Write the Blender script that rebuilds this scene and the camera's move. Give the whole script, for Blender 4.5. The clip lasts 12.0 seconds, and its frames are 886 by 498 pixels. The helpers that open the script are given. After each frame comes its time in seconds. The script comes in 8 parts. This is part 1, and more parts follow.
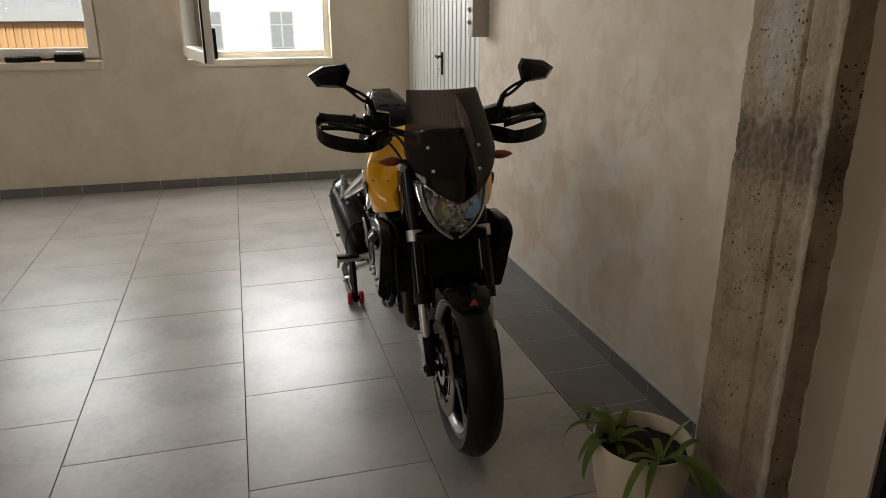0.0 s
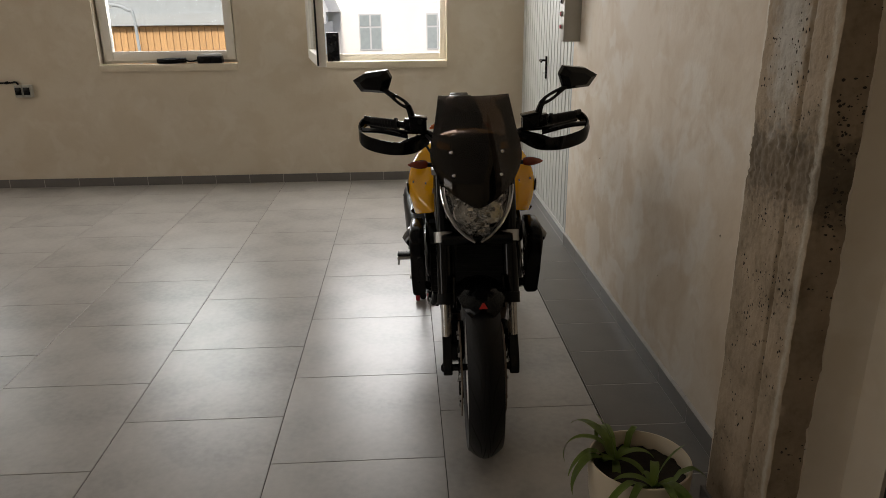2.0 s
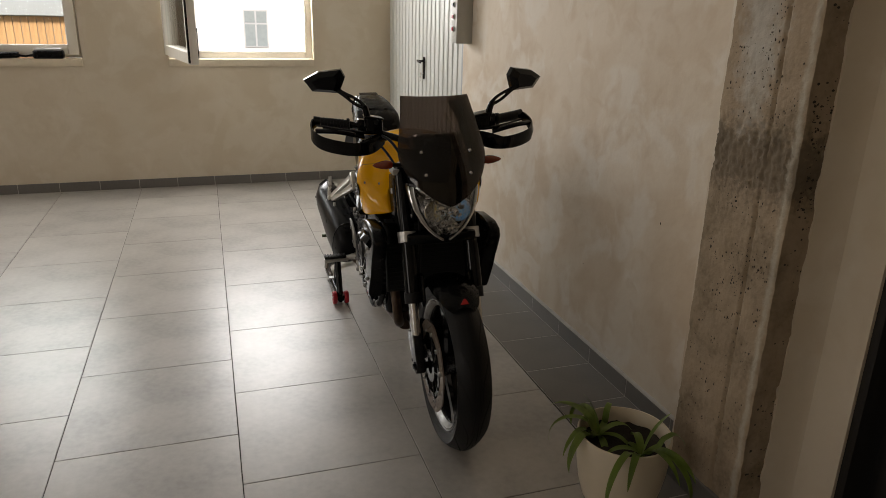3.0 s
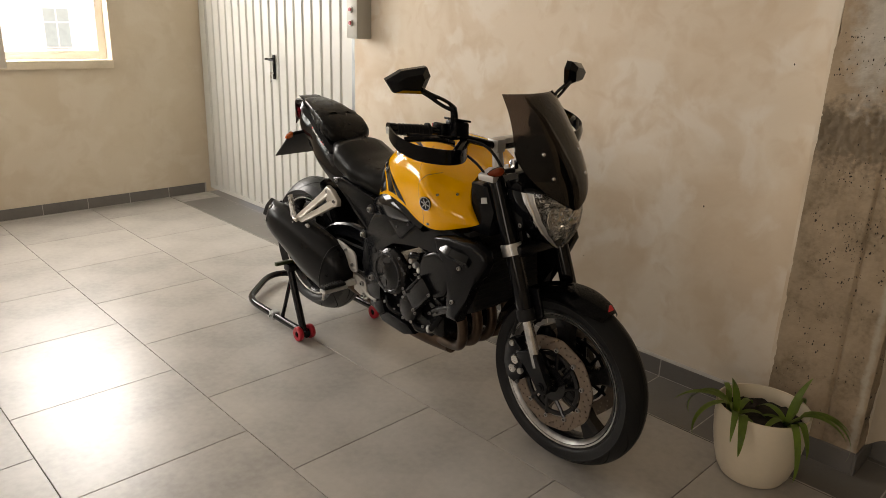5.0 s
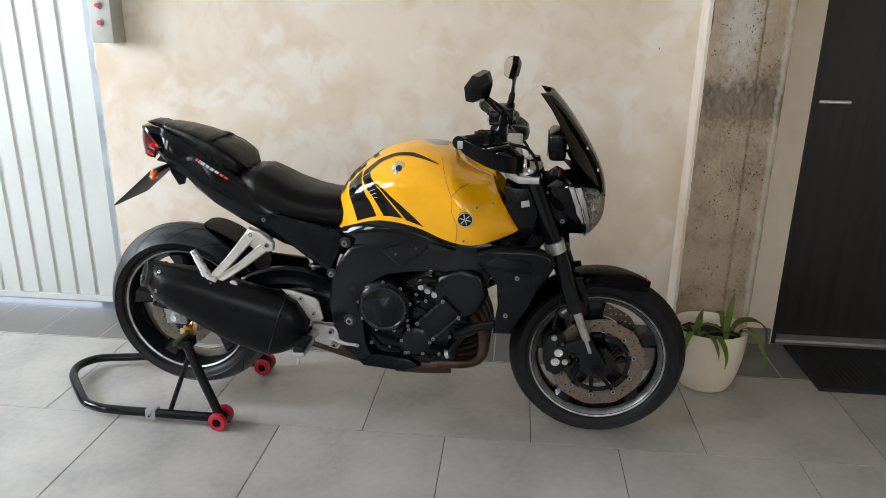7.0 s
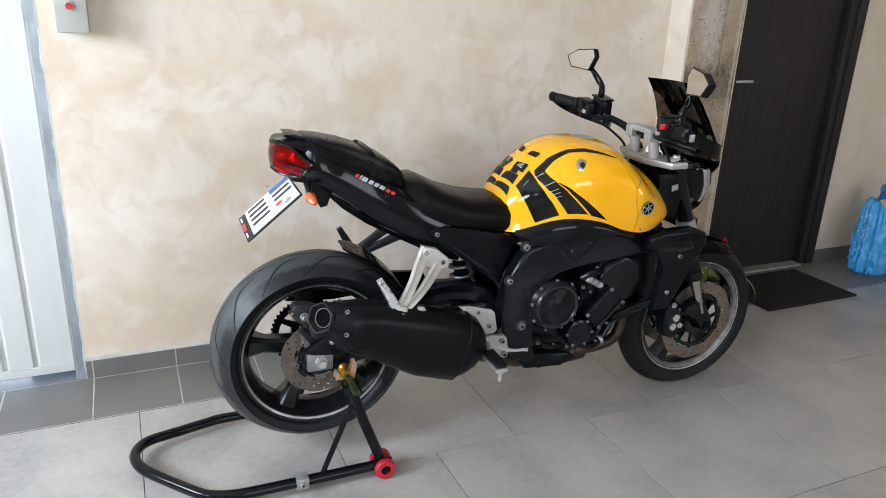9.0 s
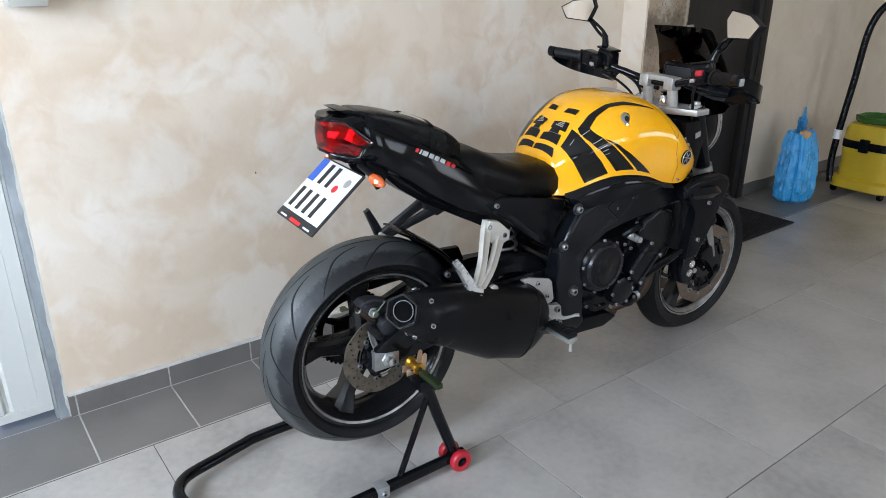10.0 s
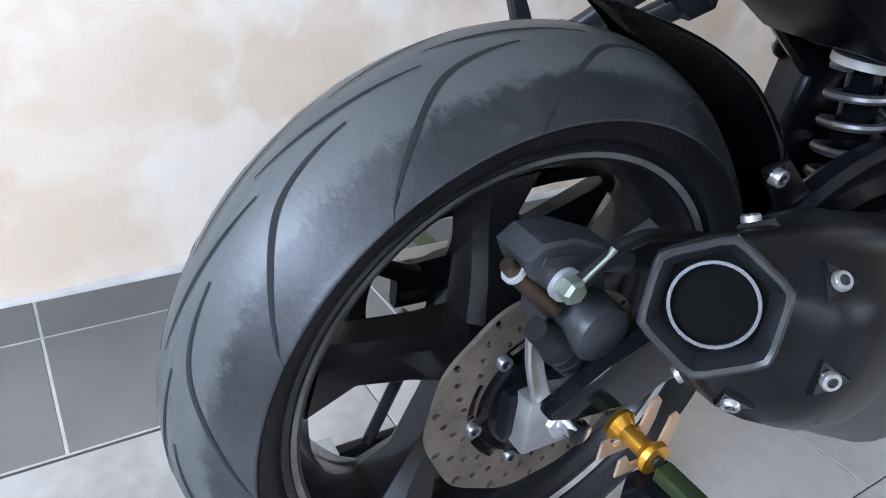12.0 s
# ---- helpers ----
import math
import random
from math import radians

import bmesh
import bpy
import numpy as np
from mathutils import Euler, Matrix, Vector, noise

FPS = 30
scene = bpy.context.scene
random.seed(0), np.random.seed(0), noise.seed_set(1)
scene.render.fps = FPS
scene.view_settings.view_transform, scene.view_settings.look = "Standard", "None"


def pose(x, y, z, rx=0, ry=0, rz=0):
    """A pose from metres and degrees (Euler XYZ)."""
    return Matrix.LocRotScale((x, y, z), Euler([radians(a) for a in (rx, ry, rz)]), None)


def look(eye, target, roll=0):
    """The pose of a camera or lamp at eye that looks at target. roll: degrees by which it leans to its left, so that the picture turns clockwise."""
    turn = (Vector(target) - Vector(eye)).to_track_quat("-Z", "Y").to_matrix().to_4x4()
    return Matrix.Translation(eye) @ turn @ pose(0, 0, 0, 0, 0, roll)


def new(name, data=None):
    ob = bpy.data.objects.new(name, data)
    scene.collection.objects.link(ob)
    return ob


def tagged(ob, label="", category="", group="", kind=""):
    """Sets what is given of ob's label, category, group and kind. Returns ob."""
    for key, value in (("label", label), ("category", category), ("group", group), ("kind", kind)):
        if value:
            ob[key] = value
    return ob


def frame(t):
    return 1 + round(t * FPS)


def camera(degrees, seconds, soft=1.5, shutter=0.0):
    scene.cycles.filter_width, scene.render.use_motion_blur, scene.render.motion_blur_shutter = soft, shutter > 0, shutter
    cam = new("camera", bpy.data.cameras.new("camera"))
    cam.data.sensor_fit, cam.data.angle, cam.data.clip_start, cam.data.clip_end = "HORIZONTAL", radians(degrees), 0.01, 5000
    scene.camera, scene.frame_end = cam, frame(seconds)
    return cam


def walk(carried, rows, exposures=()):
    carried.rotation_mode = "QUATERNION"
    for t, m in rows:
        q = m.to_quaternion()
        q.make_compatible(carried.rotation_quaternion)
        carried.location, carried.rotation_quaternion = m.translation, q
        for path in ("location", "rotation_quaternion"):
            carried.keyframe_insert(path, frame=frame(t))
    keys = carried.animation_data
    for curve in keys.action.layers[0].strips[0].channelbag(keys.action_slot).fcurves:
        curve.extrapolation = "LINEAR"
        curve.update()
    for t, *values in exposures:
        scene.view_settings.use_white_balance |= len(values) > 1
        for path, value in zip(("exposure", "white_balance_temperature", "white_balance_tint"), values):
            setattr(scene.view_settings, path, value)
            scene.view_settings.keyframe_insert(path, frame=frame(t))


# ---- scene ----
cam = camera(63.9, 12.0, soft=0.6)
PATH = [
    (0, (-0.067, 0.05, 1.45), (0.449, 1.871, 0.806), 0.0),
    (0.5, (0.197, -0.015, 1.455), (0.491, 1.862, 0.829), 1.2),
    (1, (0.364, -0.058, 1.465), (0.452, 1.838, 0.834), -0.3),
    (1.5, (0.396, -0.075, 1.465), (0.49, 1.82, 0.834), -0.8),
    (2, (0.347, -0.072, 1.471), (0.445, 1.82, 0.831), -0.6),
    (2.5, (0.13, -0.042, 1.464), (0.515, 1.81, 0.815), -0.9),
    (2.7, (0.019, -0.04, 1.477), (0.497, 1.792, 0.833), 0.1),
    (4.3, (-0.89, 0.476, 1.398), (0.174, 2.043, 0.756), 2.6),
    (4.5, (-0.986, 0.574, 1.389), (0.148, 2.092, 0.751), 2.8),
    (5, (-1.193, 0.899, 1.409), (0.137, 2.259, 0.791), 2.0),
    (5.5, (-1.435, 1.233, 1.413), (0.102, 2.352, 0.791), 1.2),
    (6, (-1.592, 1.582, 1.4), (0.067, 2.498, 0.76), 2.2),
    (6.5, (-1.677, 1.994, 1.401), (0.102, 2.642, 0.755), 2.4),
    (6.6, (-1.701, 2.091, 1.403), (0.1, 2.67, 0.755), 2.4),
    (6.7, (-1.72, 2.176, 1.399), (0.115, 2.651, 0.762), 2.0),
    (8.3, (-1.608, 3.552, 1.427), (0.218, 3.068, 0.77), 2.0),
    (8.5, (-1.55, 3.707, 1.415), (0.247, 3.12, 0.762), 2.4),
    (9, (-1.383, 4.07, 1.417), (0.339, 3.289, 0.766), 2.3),
    (9.5, (-1.239, 4.385, 1.432), (0.367, 3.394, 0.77), 2.7),
    (10, (-0.953, 4.499, 1.381), (0.54, 3.389, 0.646), 0.1),
    (10.5, (-0.623, 4.508, 1.28), (0.771, 3.299, 0.508), 0.2),
    (11, (-0.298, 4.38, 1.075), (0.986, 3.074, 0.273), 2.2),
    (11.3, (-0.143, 4.234, 0.959), (1.132, 2.956, 0.096), 3.7),
    (11.5, (-0.056, 4.139, 0.898), (1.183, 2.877, -0.035), 4.3),
    (11.8, (0.090, 4.034, 0.853), (1.408, 2.925, -0.169), 5.4),
    (12, (0.184, 3.975, 0.81), (1.612, 2.979, -0.176), 6.1),
]

EXPOSURES = [
    (0.0, -0.16, 7400, 16), (1.0, -0.33, 7400, 16), (2.0, -0.30, 7400, 16), (2.7, -0.17, 7500, 16), (4.3, 0.30, 7900, 17), (5.5, 0.74, 8200, 18), (6.0, 0.95, 7900, 17), (6.7, 1.0, 6450, 12),
    (8.3, 1.2, 6150, 12), (9.5, 1.08, 6000, 12), (10.5, 1.02, 5750, 12), (11.0, 1.05, 5700, 12), (11.5, 1.38, 5750, 12), (12.0, 1.68, 5500, 15),
]
walk(cam, [(t, look(eye, target, roll)) for t, eye, target, roll in PATH], EXPOSURES)

from mathutils.bvhtree import BVHTree

# ---- world and light: overcast day, light through the windows and added openings ----
world = bpy.data.worlds.new("world")
scene.world = world
world.use_nodes = True
wn = world.node_tree
sky = wn.nodes.new("ShaderNodeTexSky")
sky.sky_type = "NISHITA"
sky.sun_disc = False
sky.sun_elevation, sky.sun_rotation = radians(40), radians(180)
wn.links.new(sky.outputs[0], wn.nodes["Background"].inputs[0])
wn.nodes["Background"].inputs[1].default_value = 0.15


def lamp(name, kind, m, energy, color=(1, 1, 1), size=None, size_y=None, angle=None):
    data = bpy.data.lights.new(name, kind)
    data.energy, data.color = energy, color
    if kind == "AREA":
        data.shape, data.size, data.size_y = "RECTANGLE", size, size_y
    if angle is not None:
        data.angle = angle
    ob = new(name, data)
    ob.matrix_world = m
    return ob


lamp("sun", "SUN", look((0, -9, 7.5), (0, 0, 0)), 5.0, (1.0, 0.96, 0.9), angle=radians(12))
# third window is unseen, added as a light source for the left floor
WINDOWS = [(-0.435, 0.725), (-2.222, -1.065), (-4.46, -3.30)]
WIN_Z0, WIN_Z1 = 1.052, 2.30
for k, (xa, xb) in enumerate(WINDOWS):
    lamp("window_light", "AREA", look(((xa + xb) / 2, 6.435, 1.78), ((xa + xb) / 2 + 0.2, 3.0, 0.55)), (49, 37, 16)[k], (0.84, 0.93, 1.0), xb - xa - 0.15, 0.95)

# west openings and their lamps are unseen, added for light from the left
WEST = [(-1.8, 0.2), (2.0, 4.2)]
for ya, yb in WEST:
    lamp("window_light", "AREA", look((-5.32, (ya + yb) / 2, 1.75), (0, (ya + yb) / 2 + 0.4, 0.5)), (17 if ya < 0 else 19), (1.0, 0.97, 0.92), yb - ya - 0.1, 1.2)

# daylight through the gap under the garage door
lamp("door_gap_light", "AREA", look((1.466, 5.00, 0.020), (0.90, 5.00, 0.0)), 0.22, (0.80, 0.90, 1.0), 1.0, 0.028)

# ---- materials ----


def material(name, color, rough=0.5, metal=0.0, vary=0.15, scale=6.0, fine=60.0, bump=0.0, bump_scale=None, spec=0.5,
             second=None, coat=0.0, obvar=0.0, transmission=0.0, rough_vary=0.1, object_space=True, island=False, stretch=None):
    """A surface with variation at a large and a fine scale, a second stain colour and fine relief."""
    m = bpy.data.materials.new(name)
    m.use_nodes = True
    nt = m.node_tree
    b = nt.nodes["Principled BSDF"]
    b.inputs["Roughness"].default_value, b.inputs["Metallic"].default_value = rough, metal
    b.inputs["Specular IOR Level"].default_value = spec
    b.inputs["Coat Weight"].default_value, b.inputs["Coat Roughness"].default_value = coat, 0.05
    b.inputs["Transmission Weight"].default_value = transmission
    tc = nt.nodes.new("ShaderNodeTexCoord")
    vec = tc.outputs["Object"]
    if stretch:
        mp = nt.nodes.new("ShaderNodeMapping")
        mp.inputs["Scale"].default_value = stretch
        nt.links.new(vec, mp.inputs[0])
        vec = mp.outputs[0]
    n1 = nt.nodes.new("ShaderNodeTexNoise")
    n1.inputs["Scale"].default_value, n1.inputs["Detail"].default_value = scale, 5
    n2 = nt.nodes.new("ShaderNodeTexNoise")
    n2.inputs["Scale"].default_value, n2.inputs["Detail"].default_value = fine, 3
    nt.links.new(vec, n1.inputs["Vector"]), nt.links.new(vec, n2.inputs["Vector"])
    add = nt.nodes.new("ShaderNodeMath")
    add.operation = "MULTIPLY_ADD"
    nt.links.new(n2.outputs["Fac"], add.inputs[0])
    add.inputs[1].default_value = 0.35
    nt.links.new(n1.outputs["Fac"], add.inputs[2])
    val = add.outputs[0]
    if obvar or island:
        oi = nt.nodes.new("ShaderNodeNewGeometry" if island else "ShaderNodeObjectInfo")
        a2 = nt.nodes.new("ShaderNodeMath")
        a2.operation = "MULTIPLY_ADD"
        nt.links.new(oi.outputs["Random Per Island" if island else "Random"], a2.inputs[0])
        a2.inputs[1].default_value = obvar
        nt.links.new(val, a2.inputs[2])
        val = a2.outputs[0]
    ramp = nt.nodes.new("ShaderNodeValToRGB")
    c = Vector(color[:3])
    d = Vector(second) if second else c * (1 - vary)
    e = c * (1 + vary * 0.6)
    mid = 0.675 + obvar * 0.5
    ramp.color_ramp.elements[0].position, ramp.color_ramp.elements[0].color = mid - 0.28, (*d, 1)
    ramp.color_ramp.elements[1].position, ramp.color_ramp.elements[1].color = mid + 0.28, (*[min(v, 1) for v in e], 1)
    el = ramp.color_ramp.elements.new(mid)
    el.color = (*c, 1)
    nt.links.new(val, ramp.inputs[0])
    nt.links.new(ramp.outputs[0], b.inputs["Base Color"])
    if rough_vary:
        mr = nt.nodes.new("ShaderNodeMapRange")
        mr.inputs["To Min"].default_value, mr.inputs["To Max"].default_value = max(rough - rough_vary, 0.02), min(rough + rough_vary, 1)
        nt.links.new(n1.outputs["Fac"], mr.inputs["Value"])
        nt.links.new(mr.outputs[0], b.inputs["Roughness"])
    if bump:
        n3 = nt.nodes.new("ShaderNodeTexNoise")
        n3.inputs["Scale"].default_value, n3.inputs["Detail"].default_value = bump_scale or fine, 4
        nt.links.new(vec, n3.inputs["Vector"])
        bp = nt.nodes.new("ShaderNodeBump")
        bp.inputs["Strength"].default_value, bp.inputs["Distance"].default_value = bump, 0.004
        nt.links.new(n3.outputs["Fac"], bp.inputs["Height"])
        nt.links.new(bp.outputs[0], b.inputs["Normal"])
    return m


def plaster_material(name, base, stain, pale):
    """Trowelled lime plaster: broad warm clouds, pale patches and fine grain."""
    m = bpy.data.materials.new(name)
    m.use_nodes = True
    nt = m.node_tree
    b = nt.nodes["Principled BSDF"]
    b.inputs["Roughness"].default_value = 0.75
    tc = nt.nodes.new("ShaderNodeTexCoord")
    col = None
    layers = [(1.9, 8, base, stain, 0.45, 0.58), (4.2, 8, None, pale, 0.51, 0.60), (9.0, 7, None, stain, 0.53, 0.68)]
    for sc, det, c0, c1, lo, hi in layers:
        n = nt.nodes.new("ShaderNodeTexNoise")
        n.inputs["Scale"].default_value, n.inputs["Detail"].default_value = sc, det
        n.inputs["Distortion"].default_value = 0.6
        nt.links.new(tc.outputs["Object"], n.inputs["Vector"])
        mr = nt.nodes.new("ShaderNodeMapRange")
        mr.inputs["From Min"].default_value, mr.inputs["From Max"].default_value = lo, hi
        mr.inputs["To Max"].default_value = 0.70 if c0 else 0.50
        nt.links.new(n.outputs["Fac"], mr.inputs["Value"])
        mix = nt.nodes.new("ShaderNodeMix")
        mix.data_type = "RGBA"
        nt.links.new(mr.outputs[0], mix.inputs["Factor"])
        if c0:
            mix.inputs["A"].default_value = (*c0, 1)
        else:
            nt.links.new(col, mix.inputs["A"])
        mix.inputs["B"].default_value = (*c1, 1)
        col = mix.outputs["Result"]
    nt.links.new(col, b.inputs["Base Color"])
    n3 = nt.nodes.new("ShaderNodeTexNoise")
    n3.inputs["Scale"].default_value, n3.inputs["Detail"].default_value = 14, 6
    nt.links.new(tc.outputs["Object"], n3.inputs["Vector"])
    bp = nt.nodes.new("ShaderNodeBump")
    bp.inputs["Strength"].default_value, bp.inputs["Distance"].default_value = 0.25, 0.01
    nt.links.new(n3.outputs["Fac"], bp.inputs["Height"])
    nt.links.new(bp.outputs[0], b.inputs["Normal"])
    return m


M = {}
M["plaster"] = plaster_material("plaster", (0.70, 0.607, 0.495), (0.59, 0.462, 0.33), (0.765, 0.715, 0.645))
M["plaster_plain"] = plaster_material("plaster_plain", (0.63, 0.545, 0.43), (0.58, 0.485, 0.365), (0.67, 0.595, 0.49))
M["ceiling"] = material("ceiling", (0.75, 0.73, 0.69), 0.85, vary=0.05, bump=0.1)
M["tile"] = material("tile", (0.372, 0.350, 0.322), 0.34, spec=0.88, vary=0.33, scale=3.4, fine=38, obvar=0.16, rough_vary=0.012, bump=0.03, bump_scale=90)
M["tile_dark"] = material("tile_dark", (0.150, 0.140, 0.128), 0.40, spec=0.45, vary=0.14, scale=5, fine=60, obvar=0.12, rough_vary=0.02, bump=0.03)
M["grout"] = material("grout", (0.06, 0.055, 0.048), 0.9, vary=0.2, scale=20)
M["grout_pale"] = material("grout_pale", (0.42, 0.40, 0.37), 0.9, vary=0.2, scale=20)


def pillar_material(name):
    """Cast concrete: brown-grey clouds, a dark gravelly band and a worn whitewash smear above it."""
    m = material(name, (0.355, 0.272, 0.190), 0.9, vary=0.36, scale=8, fine=70, bump=0.8, bump_scale=48, second=(0.185, 0.140, 0.086))
    nt = m.node_tree
    b = nt.nodes["Principled BSDF"]
    col = b.inputs["Base Color"].links[0].from_socket
    tc = nt.nodes.new("ShaderNodeTexCoord")
    for centre, size, sc, lo, hi, paint, most in (((1.235, 1.54, 1.105), (0.9, 0.9, 0.125), 60, 0.95, 0.55, (0.085, 0.066, 0.044), 0.62), ((1.235, 1.58, 1.42), (0.9, 0.085, 0.28), 26, 1.05, 0.45, (0.52, 0.50, 0.455), 0.75), ((1.235, 1.408, 1.2), (0.014, 0.017, 9.0), 34, 0.9, 0.4, (0.50, 0.46, 0.385), 0.6)):
        sub = nt.nodes.new("ShaderNodeVectorMath")
        sub.operation = "SUBTRACT"
        sub.inputs[1].default_value = centre
        nt.links.new(tc.outputs["Object"], sub.inputs[0])
        div = nt.nodes.new("ShaderNodeVectorMath")
        div.operation = "DIVIDE"
        div.inputs[1].default_value = size
        nt.links.new(sub.outputs[0], div.inputs[0])
        ln = nt.nodes.new("ShaderNodeVectorMath")
        ln.operation = "LENGTH"
        nt.links.new(div.outputs[0], ln.inputs[0])
        nz = nt.nodes.new("ShaderNodeTexNoise")
        nz.inputs["Scale"].default_value, nz.inputs["Detail"].default_value = sc, 5
        nt.links.new(tc.outputs["Object"], nz.inputs["Vector"])
        ad = nt.nodes.new("ShaderNodeMath")
        ad.operation = "MULTIPLY_ADD"
        ad.inputs[1].default_value = 1.5
        nt.links.new(nz.outputs["Fac"], ad.inputs[0])
        nt.links.new(ln.outputs["Value"], ad.inputs[2])
        mr = nt.nodes.new("ShaderNodeMapRange")
        mr.inputs["From Min"].default_value, mr.inputs["From Max"].default_value = lo + 0.75, hi + 0.65
        mr.inputs["To Max"].default_value = most
        nt.links.new(ad.outputs[0], mr.inputs["Value"])
        mix = nt.nodes.new("ShaderNodeMix")
        mix.data_type = "RGBA"
        nt.links.new(mr.outputs[0], mix.inputs["Factor"])
        nt.links.new(col, mix.inputs["A"])
        mix.inputs["B"].default_value = (*paint, 1)
        col = mix.outputs["Result"]
    nt.links.new(col, b.inputs["Base Color"])
    return m


M["pillar_concrete"] = pillar_material("pillar_concrete")
M["outlet_ring"] = material("outlet_ring", (0.055, 0.055, 0.058), 0.4, vary=0.2, scale=20)
M["outlet_frame"] = material("outlet_frame", (0.014, 0.0145, 0.016), 0.35, vary=0.2, scale=20, spec=0.5)
M["hook_steel"] = material("hook_steel", (0.62, 0.42, 0.27), 0.35, metal=0.7, vary=0.2, scale=20)
M["bolt_steel"] = material("bolt_steel", (0.36, 0.36, 0.355), 0.3, metal=0.85, vary=0.25, scale=60, rough_vary=0.1)
M["olive_zinc"] = material("olive_zinc", (0.16, 0.18, 0.14), 0.4, metal=0.6, vary=0.2, scale=30)
M["rim_edge"] = material("rim_edge", (0.34, 0.335, 0.325), 0.34, metal=0.85, vary=0.45, scale=28, fine=120, rough_vary=0.12)
M["wheel_black"] = material("wheel_black", (0.008, 0.008, 0.0088), 0.2, vary=0.3, scale=14, spec=0.32, coat=0.12, rough_vary=0.06)
M["peg_silver"] = material("peg_silver", (0.66, 0.66, 0.65), 0.28, metal=0.8, vary=0.25, scale=40, rough_vary=0.12)
M["engine_satin"] = material("engine_satin", (0.022, 0.0225, 0.025), 0.26, metal=0.4, vary=0.3, scale=25, rough_vary=0.1)
M["rim_dark"] = material("rim_dark", (0.17, 0.17, 0.175), 0.35, metal=0.8, vary=0.2, scale=20)
M["pit"] = material("pit", (0.045, 0.035, 0.028), 1.0, vary=0.2)
M["lime"] = material("lime", (0.52, 0.50, 0.46), 0.9, vary=0.25, scale=12, bump=0.3)
M["pvc"] = material("pvc", (0.78, 0.74, 0.67), 0.35, vary=0.05, scale=4)
M["stone_sill"] = material("stone_sill", (0.66, 0.57, 0.44), 0.5, vary=0.1, scale=10)
M["door_steel"] = material("door_steel", (0.55, 0.555, 0.525), 0.42, vary=0.06, scale=2, rough_vary=0.06)
M["zinc"] = material("zinc", (0.42, 0.43, 0.43), 0.5, metal=0.7, vary=0.25, scale=14)
M["zinc_smeared"] = material("zinc_smeared", (0.33, 0.36, 0.38), 0.5, metal=0.35, vary=0.5, scale=9, fine=50, second=(0.22, 0.24, 0.26), rough_vary=0.15, stretch=(1, 1, 0.5))
M["dark_wood"] = material("dark_wood", (0.024, 0.021, 0.019), 0.48, spec=0.24, vary=0.45, scale=3, fine=26, stretch=(10, 10, 0.5), bump=0.1)
M["black_plastic"] = material("black_plastic", (0.0040, 0.0043, 0.0054), 0.24, spec=0.17, vary=0.2, scale=20, bump=0.05, bump_scale=500)
M["black_satin"] = material("black_satin", (0.0038, 0.0041, 0.0052), 0.12, vary=0.2, scale=9, spec=0.24, rough_vary=0.05)
M["black_gloss"] = material("black_gloss", (0.005, 0.005, 0.0055), 0.08, vary=0.1, scale=9, spec=0.3, coat=0.15, rough_vary=0.02)
M["black_frame"] = material("black_frame", (0.0046, 0.0053, 0.0070), 0.22, spec=0.27, vary=0.2, scale=12, bump=0.04, bump_scale=300)
M["engine_black"] = material("engine_black", (0.0044, 0.0047, 0.0060), 0.20, spec=0.26, vary=0.35, scale=30, bump=0.15, bump_scale=220)
M["rubber"] = material("rubber", (0.009, 0.009, 0.0095), 0.5, spec=0.2, vary=0.3, scale=18, bump=0.1, bump_scale=250)
M["rubber_worn"] = material("rubber_worn", (0.006, 0.006, 0.0065), 0.42, vary=0.9, scale=8, fine=120, bump=0.2, bump_scale=180, second=(0.004, 0.004, 0.0045), spec=0.24)
M["rubber_dusty"] = material("rubber_dusty", (0.0125, 0.0132, 0.0148), 0.42, vary=2.8, scale=9, fine=60, bump=0.07, bump_scale=180, second=(0.013, 0.0135, 0.0145), spec=0.35)
# worn, dusty crown of the tread with a ragged border
nt_ = M["rubber_dusty"].node_tree
bs_ = nt_.nodes["Principled BSDF"]
old_ = bs_.inputs["Base Color"].links[0].from_socket
tc_ = nt_.nodes.new("ShaderNodeTexCoord")
sx_ = nt_.nodes.new("ShaderNodeSeparateXYZ")
nt_.links.new(tc_.outputs["Object"], sx_.inputs[0])
ab_ = nt_.nodes.new("ShaderNodeMath")
ab_.operation = "ABSOLUTE"
nt_.links.new(sx_.outputs["Y"], ab_.inputs[0])
nz_ = nt_.nodes.new("ShaderNodeTexNoise")
nz_.inputs["Scale"].default_value, nz_.inputs["Detail"].default_value, nz_.inputs["Roughness"].default_value = 60.0, 9.0, 0.78
nt_.links.new(tc_.outputs["Object"], nz_.inputs["Vector"])
ma_ = nt_.nodes.new("ShaderNodeMath")
ma_.operation = "MULTIPLY_ADD"
nt_.links.new(nz_.outputs[0], ma_.inputs[0])
ma_.inputs[1].default_value = 0.050
nt_.links.new(ab_.outputs[0], ma_.inputs[2])
mr_ = nt_.nodes.new("ShaderNodeMapRange")
mr_.interpolation_type = "SMOOTHSTEP"
for k_, v_ in (("From Min", 0.074), ("From Max", 0.088), ("To Min", 1.0), ("To Max", 0.0)):
    mr_.inputs[k_].default_value = v_
nt_.links.new(ma_.outputs[0], mr_.inputs["Value"])
mx_ = nt_.nodes.new("ShaderNodeMix")
mx_.data_type = "RGBA"
nt_.links.new(mr_.outputs[0], mx_.inputs[0])
nt_.links.new(old_, mx_.inputs[6])
mx_.inputs[7].default_value = (0.058, 0.061, 0.060, 1)
nt_.links.new(mx_.outputs[2], bs_.inputs["Base Color"])
# near-black, matt inside of the silencer outlet
M["outlet_black"] = material("outlet_black", (0.003, 0.003, 0.003), 0.9, spec=0.05, vary=0.2)
